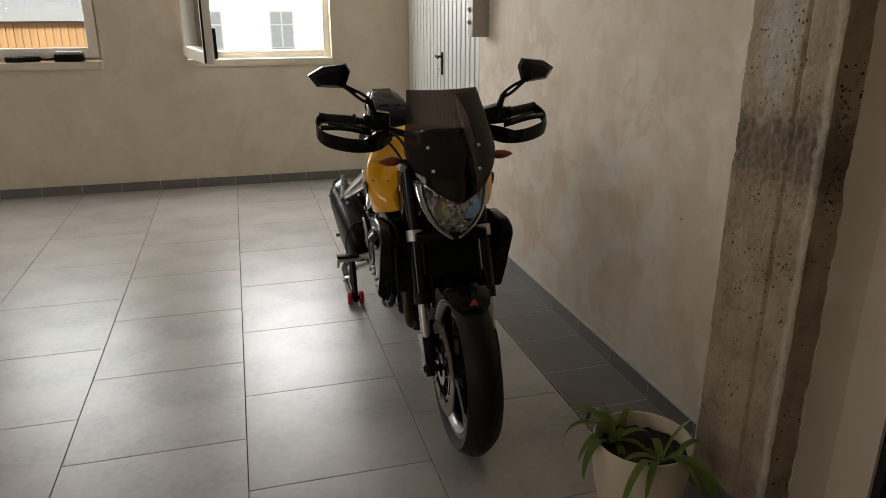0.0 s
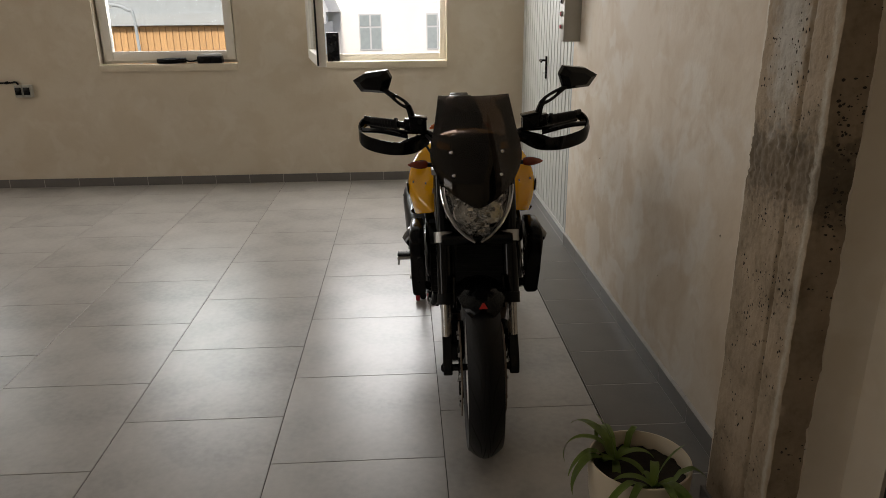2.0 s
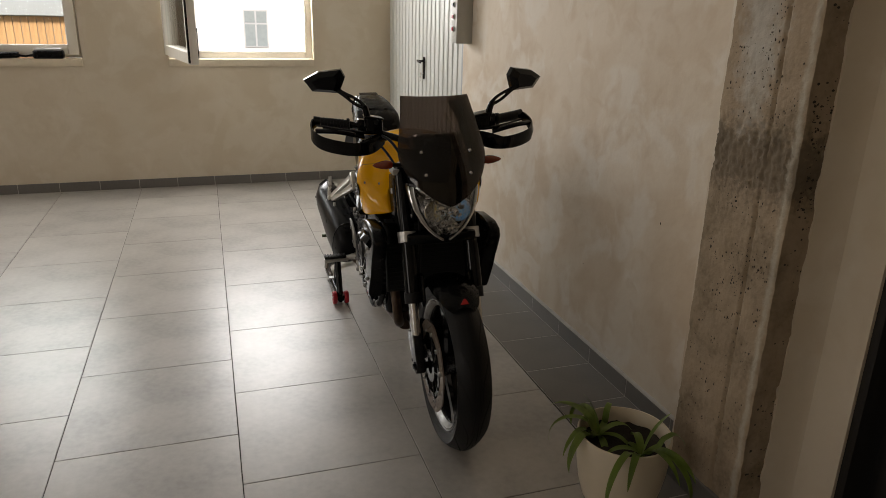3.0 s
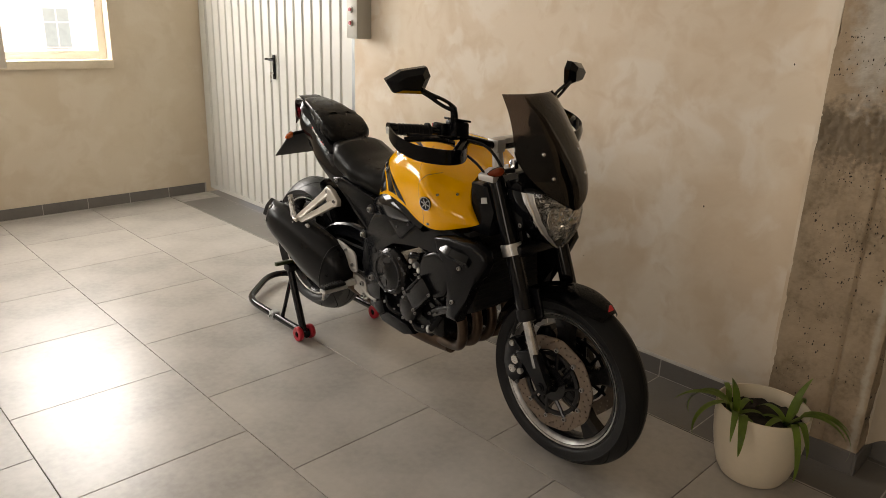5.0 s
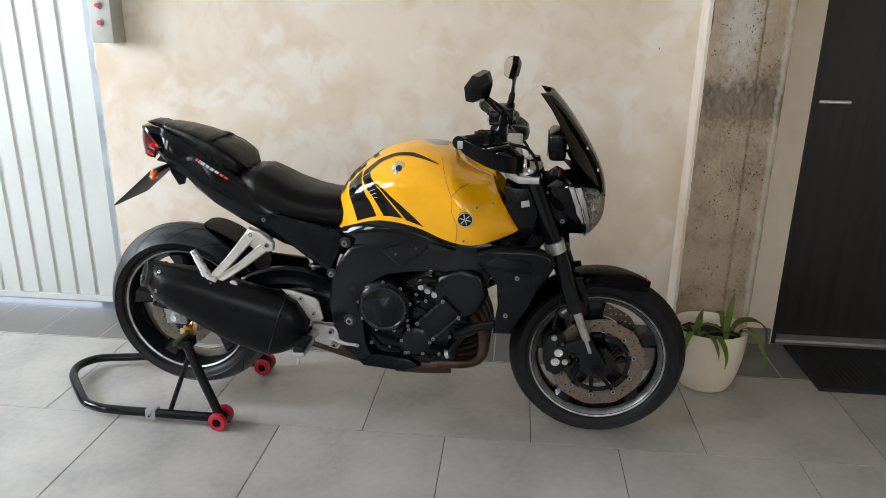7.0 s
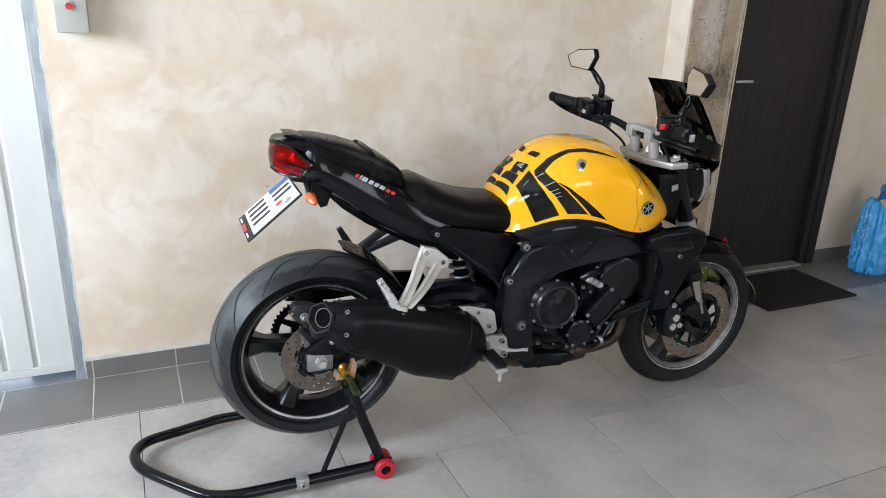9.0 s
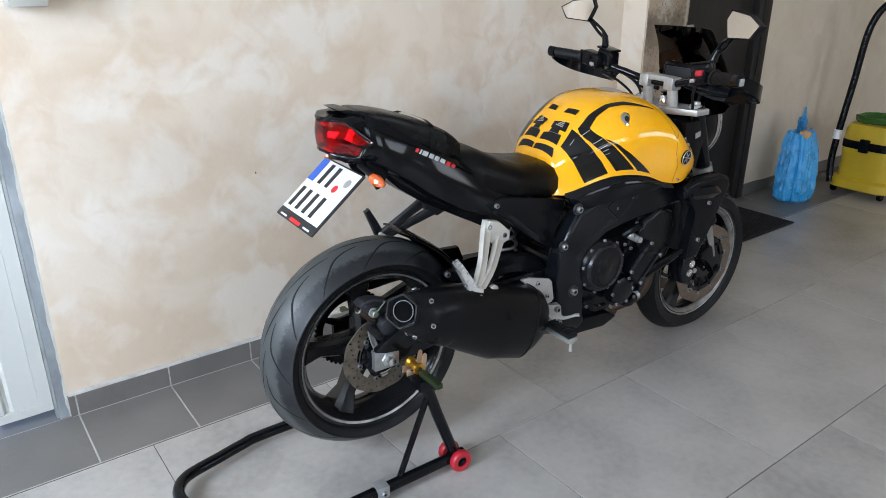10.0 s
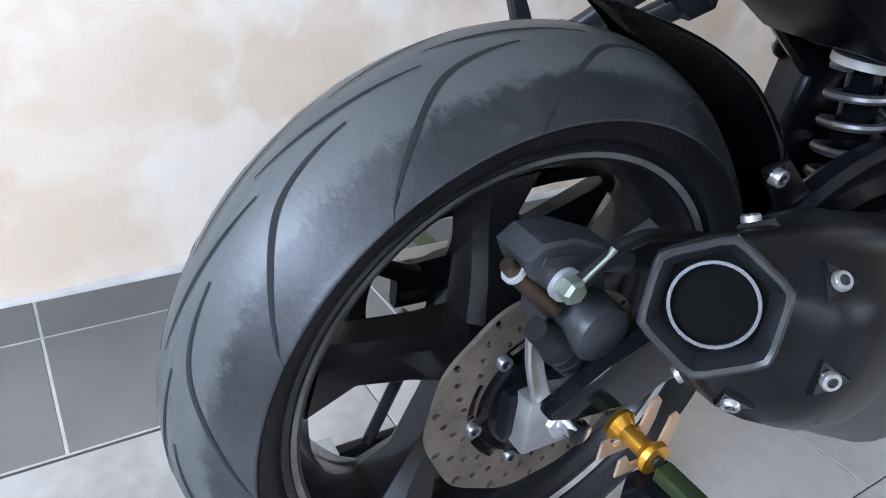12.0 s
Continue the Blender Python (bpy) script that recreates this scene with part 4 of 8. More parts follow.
# old nail holes in the plaster, their shade put on as dark beads
for y_, z_, r_ in ((2.10, 0.756, 0.0035), (3.588, 0.715, 0.003), (1.86, 1.30, 0.003), (2.62, 0.42, 0.002)):
    bm = bmesh.new()
    bmesh.ops.create_icosphere(bm, subdivisions=2, radius=r_, matrix=Matrix.Translation((X_WALL - 0.0005, y_, z_)) @ Matrix.Diagonal((0.35, 0.8, 1.3, 1)))
    part("nail_hole", bm, "pit", bpy.data.objects["wall_east"], smooth=60)

# ---- the motorcycle: x forward from the rear axle, y to its left, z up ----
STAND = pose(0.64, 3.61, 0, 0, 0, -92.06)
BIKE = STAND @ pose(0, 0, 0.40, 1.05, 0, 0) @ pose(0, 0, -0.40)  # leaning slightly to its right
bike = thing("motorcycle", "yellow and black naked motorcycle raised on a paddock stand", "motorcycle", m=BIKE)


def lerp_table(table, u):
    """Values of a table of rows (u, ...) at u, smoothly."""
    us = [r[0] for r in table]
    i = max(0, min(len(us) - 2, int(np.searchsorted(us, u)) - 1))
    a, b = table[i], table[i + 1]
    p, q = table[max(i - 1, 0)], table[min(i + 2, len(table) - 1)]
    h = b[0] - a[0]
    t = max(0.0, min(1.0, (u - a[0]) / h))
    out = []
    for k in range(1, len(a)):
        m0 = (b[k] - p[k]) / (b[0] - p[0]) * h
        m1 = (q[k] - a[k]) / (q[0] - a[0]) * h
        out.append((2 * t ** 3 - 3 * t * t + 1) * a[k] + (t ** 3 - 2 * t * t + t) * m0 + (-2 * t ** 3 + 3 * t * t) * b[k] + (t ** 3 - t * t) * m1)
    return out


bolt_me = finish(bm_lathe([(0.0, -0.004), (0.0035, -0.004), (0.0042, -0.0065), (0.0068, -0.0065), (0.0078, -0.005), (0.0078, 0.003)], 14, "Y"), "bolt", "bolt_steel", 40)
bolt_dark_me = finish(bm_lathe([(0.0, -0.004), (0.0035, -0.004), (0.0042, -0.0065), (0.0068, -0.0065), (0.0078, -0.005), (0.0078, 0.003)], 14, "Y"), "bolt", "rim_dark", 40)


# socket centres coloured near-black for the shade inside them
for me_ in (bolt_me, bolt_dark_me):
    me_.materials.append(M["near_black"])
    for pl in me_.polygons:
        if math.hypot(pl.center.x, pl.center.z) < 0.0040:
            pl.material_index = 1


def bolt(parent, u, v, z, s=1.0, dark=False, left=False):
    m = pose(u, v, z, 0, 0, 180 if left else 0) @ Matrix.Diagonal((s, s, s, 1))
    return share("bolt", bolt_dark_me if dark else bolt_me, parent, m)


def bm_bar(path, half_w, vs, th, s, bm=None):
    """A flat forged bar: path of (x, z), half widths across it, distances from the middle plane, half thickness."""
    n = len(path)
    P = catmull([(p[0], v, p[1]) for p, v in zip(path, vs)], 5)
    W = np.interp(np.linspace(0, n - 1, len(P)), range(n), half_w)
    rows = []
    for i, p in enumerate(P):
        d = (P[min(i + 1, len(P) - 1)] - P[max(i - 1, 0)])
        nr = Vector((-d.z, 0, d.x)).normalized()
        rows.append([Vector(((p + nr * W[i] * a).x, s * (p.y + th * b), (p + nr * W[i] * a).z)) for a, b in ((-1, -0.5), (-0.75, -1), (0.75, -1), (1, -0.5), (1, 0.5), (0.75, 1), (0.15, 0.7), (-0.15, 0.7), (-0.75, 1), (-1, 0.5))])
    got = bm_skin(rows, closed_v=True, cap=True)
    if bm is None:
        return got
    me_ = bpy.data.meshes.new("tmp")
    got.to_mesh(me_)
    got.free()
    bm.from_mesh(me_)
    bpy.data.meshes.remove(me_)
    return bm


# wheels ---------------------------------------------------------------
def tyre_profile(R, half, bead):
    c = 0.577 * half
    d = R - c - bead
    return [(0.0, R), (0.30 * half, R - 0.126 * c), (0.58 * half, R - 0.39 * c), (0.80 * half, R - 0.68 * c), (0.94 * half, R - 0.90 * c), (0.995 * half, R - 0.98 * c), (1.0 * half, R - 1.02 * c),
            (0.975 * half, R - c - 0.12 * d), (0.93 * half, R - c - 0.45 * d), (0.86 * half, R - c - 0.80 * d), (0.77 * half, bead)]


def tyre_radius(prof, v):
    return float(np.interp(abs(v), [p[0] for p in prof], [p[1] for p in prof]))


def bm_groove(prof, phi0, side, width, curve, n=18):
    """A tread groove's shade, painted as a thin dark inlay that follows the tyre's crown."""
    rows = []
    for i in range(n):
        s = i / (n - 1)
        ang, v = curve(s)
        v *= side
        w = width * (0.35 + 0.65 * math.sin(math.pi * min(1, max(0.06, s))))
        a2, v2 = curve(min(1, s + 0.02))
        a1, v1 = curve(max(0, s - 0.02))
        R = tyre_radius(prof, v)
        da, dv = (a2 - a1) * R, (v2 - v1) * side
        ln = math.hypot(da, dv) or 1
        na, nv = -dv / ln, da / ln
        row = []
        for q in (-1, 0, 1):
            vv = v + nv * w * q
            aa = phi0 + ang + na * w * q / R
            rr = tyre_radius(prof, vv) + 0.0009
            row.append((rr * math.cos(aa), vv, rr * math.sin(aa)))
        rows.append(row)
    return bm_skin(rows)


def wheel(name, u, z, R, half, bead, discs, disc_r, spokes, groove_n, rubber="rubber_worn", turn0=0.35):
    """Hub with spokes and rim well; tyre, polished lip and discs are its parts."""
    bm = bm_lathe([(bead * 0.93, -half * 0.74), (bead * 1.005, -half * 0.78), (bead * 0.98, -half * 0.70), (bead * 0.90, -half * 0.45), (bead * 0.88, 0), (bead * 0.90, half * 0.45),
                   (bead * 0.98, half * 0.70), (bead * 1.005, half * 0.78), (bead * 0.93, half * 0.74), (bead * 0.86, half * 0.45), (bead * 0.84, 0), (bead * 0.86, -half * 0.45)], 72, "Y", closed=True)
    w = part(name, bm, "wheel_black", bike, "black cast alloy wheel")
    w.location = (u, 0, z)
    part("hub", bm_lathe([(0.0, -half * 0.75), (0.034, -half * 0.75), (0.05, -half * 0.5), (0.052, half * 0.5), (0.034, half * 0.75), (0.0, half * 0.75)], 28, "Y"), "black_satin", w)
    for k in range(spokes):
        a = 6.283185 * k / spokes + turn0
        c, s = math.cos(a), math.sin(a)
        rows = []
        for t, wd, th in ((0.045, 0.034, 0.032), (0.09, 0.027, 0.030), (bead * 0.65, 0.024, 0.028), (bead * 0.87, 0.038, half * 0.55)):
            off = 0.012 * (t / bead)
            rows.append([(t * c - (q[0] * wd + off) * s, q[1] * th, t * s + (q[0] * wd + off) * c) for q in ((-1, -0.6), (-0.6, -1), (0.6, -1), (1, -0.6), (1, 0.6), (0.6, 1), (-0.6, 1), (-1, 0.6))])
        part("spoke", bm_skin(rows, closed_v=True, cap=True), "wheel_black", w)
    prof = tyre_profile(R, half, bead)
    full = [(r, v) for v, r in prof] + [(bead * 0.97, 0.70 * half), (bead * 0.97, -0.70 * half)] + [(r, -v) for v, r in prof[::-1][:-1]]
    P = [Vector((a, b, 0)) for a, b in [(r, -v) for v, r in prof[::-1][:-1]] + [(r, v) for v, r in prof]]
    sm = catmull(P, 3)
    ring = [(p.x, p.y) for p in sm] + [(bead * 0.97, 0.70 * half), (bead * 0.97, -0.70 * half)]
    crown = sorted((p.y, p.x) for p in sm if p.y >= -1e-6 and p.x > R - 0.70 * half)
    ty = part("tyre", bm_lathe(ring, 128, "Y", closed=True), rubber, w, "worn black road tyre", 60)
    # the dust lies on the tread only
    ty.data.materials.append(M["rubber_worn"])
    for pl in ty.data.polygons:
        if math.hypot(pl.center.x, pl.center.z) < R - 0.585 * half:
            pl.material_index = 1
    for side in (-1, 1):
        for k in range(groove_n):
            ph = 0.231 + 6.283185 * (k + (0.5 if side > 0 else 0)) / groove_n
            sgn = 1.0
            long_c = lambda s: (sgn * (0.56 * s + 0.03 * math.sin(6.28 * s)), half * (0.29 + 0.10 * s + 0.61 * s ** 2.2))
            short_c = lambda s: (sgn * 0.46 * s, half * (0.21 - 0.15 * s))
            # dark strips on the crown paint the shade inside the grooves
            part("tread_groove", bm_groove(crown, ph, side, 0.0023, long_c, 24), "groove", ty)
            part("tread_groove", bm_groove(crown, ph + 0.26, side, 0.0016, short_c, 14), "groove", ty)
    for side in (-1, 1):
        part("rim_lip", bm_lathe([(bead * 0.968, side * half * 0.77), (bead * 0.968, side * half * 0.785), (bead * 0.935, side * half * 0.735), (bead * 0.935, side * half * 0.715)], 96, "Y", closed=True), "rim_edge", w, "scuffed silver rim edge")
        if disc_r > 0.13:
            part("rim_flank", bm_lathe([(bead * 0.930, side * (half * 0.74 + 0.0015)), (bead * 0.900, side * (half * 0.62 + 0.0015)), (bead * 0.872, side * (half * 0.50 + 0.0015)), (bead * 0.866, side * (half * 0.44 + 0.0015)), (bead * 0.864, side * half * 0.44), (bead * 0.925, side * half * 0.70)], 96, "Y", closed=True), "rim_edge", w, "polished inner rim flank")
    for side in discs:
        vd = side * (half * 0.5 + 0.045) if half > 0.08 else side * 0.072
        bm = bmesh.new()
        na, t = (120 if disc_r > 0.13 else 84), 0.0045
        radii = [disc_r * q for q in ((0.72, 0.78, 0.835, 0.89, 0.945, 1.0) if disc_r > 0.13 else (0.58, 0.66, 0.74, 0.82, 0.90, 1.0))]
        inner_r = 0.765 if disc_r > 0.13 else 0.62
        grid = {}
        for yy in (vd - t / 2, vd + t / 2):
            for ri, r in enumerate(radii):
                for k in range(na):
                    rr = r * (1 + (0.012 * math.sin(k * 6.283 * 10 / na) if ri == 5 else 0))
                    grid[yy, ri, k] = bm.verts.new((rr * math.cos(6.283185 * k / na), yy, rr * math.sin(6.283185 * k / na)))
        hole = lambda ri, k: (k + 2 * ri) % 6 == 0 and ri > 0
        y0, y1 = vd - t / 2, vd + t / 2
        for ri in range(5):
            for k in range(na):
                k2 = (k + 1) % na
                if disc_r < 0.13 and ri == 0 and k % 12 < 7:
                    bm.faces.new((grid[y0, 1, k], grid[y0, 1, k2], grid[y1, 1, k2], grid[y1, 1, k]))
                    continue
                if hole(ri, k):
                    rim = []
                    for yy in (y0, y1):
                        cs = [grid[yy, ri, k], grid[yy, ri + 1, k], grid[yy, ri + 1, k2], grid[yy, ri, k2]]
                        mid = (cs[0].co + cs[1].co + cs[2].co + cs[3].co) / 4
                        ex, ez = (cs[1].co - cs[0].co) * 0.42, (cs[3].co - cs[0].co) * 0.42
                        oc8 = [bm.verts.new(mid + ex * math.cos(w8) + ez * math.sin(w8)) for w8 in [radians(-157.5 + 45 * q) for q in (0, 1, 2, 3, 4, 5, 6, 7)]]
                        for q in range(4):
                            bm.faces.new((cs[q], oc8[2 * q], oc8[2 * q + 1]))
                            bm.faces.new((cs[q], oc8[2 * q + 1], oc8[(2 * q + 2) % 8], cs[(q + 1) % 4]))
                        rim.append(oc8)
                    for q in range(8):
                        bm.faces.new((rim[0][q], rim[0][(q + 1) % 8], rim[1][(q + 1) % 8], rim[1][q]))
                    continue
                bm.faces.new((grid[y0, ri, k], grid[y0, ri + 1, k], grid[y0, ri + 1, k2], grid[y0, ri, k2]))
                bm.faces.new((grid[y1, ri, k], grid[y1, ri, k2], grid[y1, ri + 1, k2], grid[y1, ri + 1, k]))
        for k in range(na):
            k2 = (k + 1) % na
            bm.faces.new((grid[y0, 5, k], grid[y1, 5, k], grid[y1, 5, k2], grid[y0, 5, k2]))
            bm.faces.new((grid[y0, 0, k], grid[y0, 0, k2], grid[y1, 0, k2], grid[y1, 0, k]))
        part("brake_disc", bm, "disc_front" if disc_r > 0.13 else "disc_steel", w, "perforated brown-grey steel brake disc", 30)
        part("disc_carrier", bm_lathe([(0.03, vd - 0.006), (0.058, vd - 0.006), (0.058, vd + 0.006), (0.03, vd + 0.006)], 40, "Y", closed=True), "wheel_black", w)
        if disc_r > 0.13:
            part("disc_carrier", bm_lathe([(disc_r * 0.60, vd - 0.004), (disc_r * 0.685, vd - 0.004), (disc_r * 0.685, vd + 0.004), (disc_r * 0.60, vd + 0.004)], 60, "Y", closed=True), "wheel_black", w)
        nb = 10 if disc_r > 0.13 else 6
        for k in range(nb):
            a = 6.283185 * k / nb
            c, s = math.cos(a), math.sin(a)
            a2 = a + 0.22
            part("carrier_arm", bm_tube([(0.05 * c, vd, 0.05 * s), (disc_r * inner_r * math.cos(a2), vd, disc_r * inner_r * math.sin(a2))], 0.0065, 6), "black_satin", w)
        for k in range(nb):
            a2 = 6.283185 * k / nb + 0.22
            bb = bolt(w, disc_r * inner_r * math.cos(a2), vd - 0.003 if side < 0 else vd + 0.003, disc_r * inner_r * math.sin(a2), 0.95, disc_r < 0.13, side > 0)
    return w


fz, rz = 0.295, 0.378
front = wheel("front_wheel", 1.496, fz, 0.303, 0.057, 0.238, (-1, 1), 0.160, 5, 14)
rear = wheel("rear_wheel", 0.017, rz, 0.317, 0.0895, 0.239, (-1,), 0.118, 5, 13, "rubber_dusty", radians(24))
# chain sprocket on the left
def bm_gear(r0, r1, teeth, v0, v1):
    """A toothed ring."""
    bm = bmesh.new()
    n = teeth * 4
    grid = []
    for v in (v0, v1):
        inner = [bm.verts.new((r0 * math.cos(6.283185 * k / n), v, r0 * math.sin(6.283185 * k / n))) for k in range(n)]
        outer = [bm.verts.new(((r1 if k % 4 < 2 else r1 - 0.006) * math.cos(6.283185 * k / n), v, (r1 if k % 4 < 2 else r1 - 0.006) * math.sin(6.283185 * k / n))) for k in range(n)]
        grid.append((inner, outer))
    (i0, o0), (i1, o1) = grid
    for k in range(n):
        q = (k + 1) % n
        bm.faces.new((i0[k], o0[k], o0[q], i0[q])), bm.faces.new((i1[k], i1[q], o1[q], o1[k]))
        bm.faces.new((o0[k], o1[k], o1[q], o0[q])), bm.faces.new((i0[k], i0[q], i1[q], i1[k]))
    return bm


spr = part("sprocket", bm_gear(0.094, 0.121, 45, 0.088, 0.095), "engine_black", rear, "dark toothed chain sprocket", 20)
for k in range(5):
    a = 6.283185 * k / 5
    part("sprocket_arm", bm_tube([(0.045 * math.cos(a), 0.0915, 0.045 * math.sin(a)), (0.098 * math.cos(a + 0.1), 0.0915, 0.098 * math.sin(a + 0.1))], [0.013, 0.009], 8), "engine_black", spr)

# front fork -----------------------------------------------------------
def fork_at(z):
    return 1.486 - (z - 0.30) * 0.378


FD = Vector((-0.378, 0, 1)).normalized()
for s in (-1, 1):
    v = s * 0.115
    leg = part("fork_leg", bm_tube([(fork_at(0.955), v, 0.955), (fork_at(0.52), v, 0.52)], 0.027, 22), "black_satin", bike, "black upside-down fork leg")
    part("dust_seal", bm_tube([(fork_at(0.535), v, 0.535), (fork_at(0.50), v, 0.50)], 0.0295, 22), "rubber", leg)
    part("slider", bm_tube([(fork_at(0.51), v, 0.51), (fork_at(0.355), v, 0.355)], 0.0170, 22), "rim_polish", leg, "bare silver slider tube")
    foot = bm_plate([(1.432, 0.405), (1.468, 0.400), (1.500, 0.345), (1.520, 0.310), (1.517, 0.280), (1.500, 0.270), (1.480, 0.278), (1.462, 0.318), (1.425, 0.345), (1.385, 0.365), (1.385, 0.385)], v - 0.016, v + 0.016, 0.007, 3)
    ft = part("fork_foot", foot, "black_frame", leg)
    part("axle_nut", bm_lathe([(0.0, -0.024), (0.009, -0.024), (0.010, -0.020), (0.015, -0.020), (0.016, 0.0)], 20, "Y", (1.495, v * 1.0 + (s * 0.0), 0.298)), "black_satin", leg)
    # caliper
    cal = part("brake_caliper", bm_plate([(1.325, 0.40), (1.355, 0.41), (1.385, 0.385), (1.395, 0.33), (1.385, 0.27), (1.36, 0.25), (1.325, 0.265), (1.31, 0.31), (1.31, 0.37)], s * 0.052, s * 0.108, 0.010), "black_frame", bike, "black four-piston brake caliper")
    for uc, zc, rc_ in ((1.363, 0.339, 0.0160), (1.354, 0.304, 0.0160), (1.386, 0.305, 0.0105), (1.345, 0.392, 0.0100)):
        part("piston_cap", bm_lathe([(0.0, s * 0.004), (rc_ * 0.45, s * 0.004), (rc_ * 0.5, s * 0.006), (rc_ * 0.9, s * 0.006), (rc_, s * 0.003), (rc_, -s * 0.006)], 20, "Y", (uc, s * 0.107, zc)), "reflector" if rc_ > 0.012 else "alu", cal, "bright silver caliper cap")
    bolt(cal, 1.375, s * 0.109, 0.372, 0.7, True, s > 0), bolt(cal, 1.378, s * 0.109, 0.262, 0.9, True, s > 0)
    # lower clamp with its cut-out
    part("lower_clamp", bm_tube([(fork_at(0.735), v, 0.735), (fork_at(0.700), v, 0.700)], 0.034, 24), "silver", bike, "bare silver lower fork clamp")
    part("clamp_lug", bm_box(fork_at(0.718) + 0.020, fork_at(0.718) + 0.042, v - s * 0.030 - 0.010, v - s * 0.030 + 0.010, 0.703, 0.733, 0.004), "silver", bike)
    for dz in (0.008, -0.008):
        part("clamp_bolt", bm_lathe([(0, -0.003), (0.005, -0.003), (0.005, 0.01)], 12, "Y", (fork_at(0.718) + 0.033, v - s * 0.038, 0.718 + dz)), "zinc", bike)
part("axle", bm_tube([(1.495, -0.13, 0.298), (1.495, 0.13, 0.298)], 0.012, 16), "black_satin", bike)
part("lower_yoke", bm_box(1.305, 1.375, -0.125, 0.125, 0.700, 0.738, 0.012), "black_frame", bike)
bm = bm_plate([(1.155, -0.06), (1.20, -0.15), (1.265, -0.15), (1.275, -0.09), (1.25, 0.0), (1.275, 0.09), (1.265, 0.15), (1.20, 0.15), (1.155, 0.06)], 0.925, 0.947, 0.005, axis="Z")
part("top_yoke", bm, "alu", bike, "machined silver top yoke")
for s in (-1, 1):
    part("fork_cap", bm_lathe([(0.0, 0.018), (0.012, 0.018), (0.013, 0.010), (0.022, 0.008), (0.027, 0.0), (0.027, -0.02)], 22, "Z", (fork_at(0.95), s * 0.115, 0.948)), "alu", bike)
    ris = part("riser", bm_tube([(1.195, s * 0.052, 0.94), (1.185, s * 0.052, 1.005)], [0.02, 0.017], 18), "alu", bike, "silver handlebar riser")
    part("riser_clamp", bm_box(1.155, 1.205, s * 0.052 - 0.02, s * 0.052 + 0.02, 1.002, 1.045, 0.008), "alu", ris)
part("riser_bridge", bm_box(1.158, 1.20, -0.05, 0.05, 1.028, 1.046, 0.004), "alu", bike)
part("ignition", bm_lathe([(0.0, 0.03), (0.014, 0.03), (0.018, 0.024), (0.02, 0.0)], 20, "Z", (1.215, 0.0, 0.945)), "chrome", bike)
part("steering_head", bm_tube([(1.23, 0, 0.93), (1.30, 0, 0.73)], 0.036, 20), "black_frame", bike)

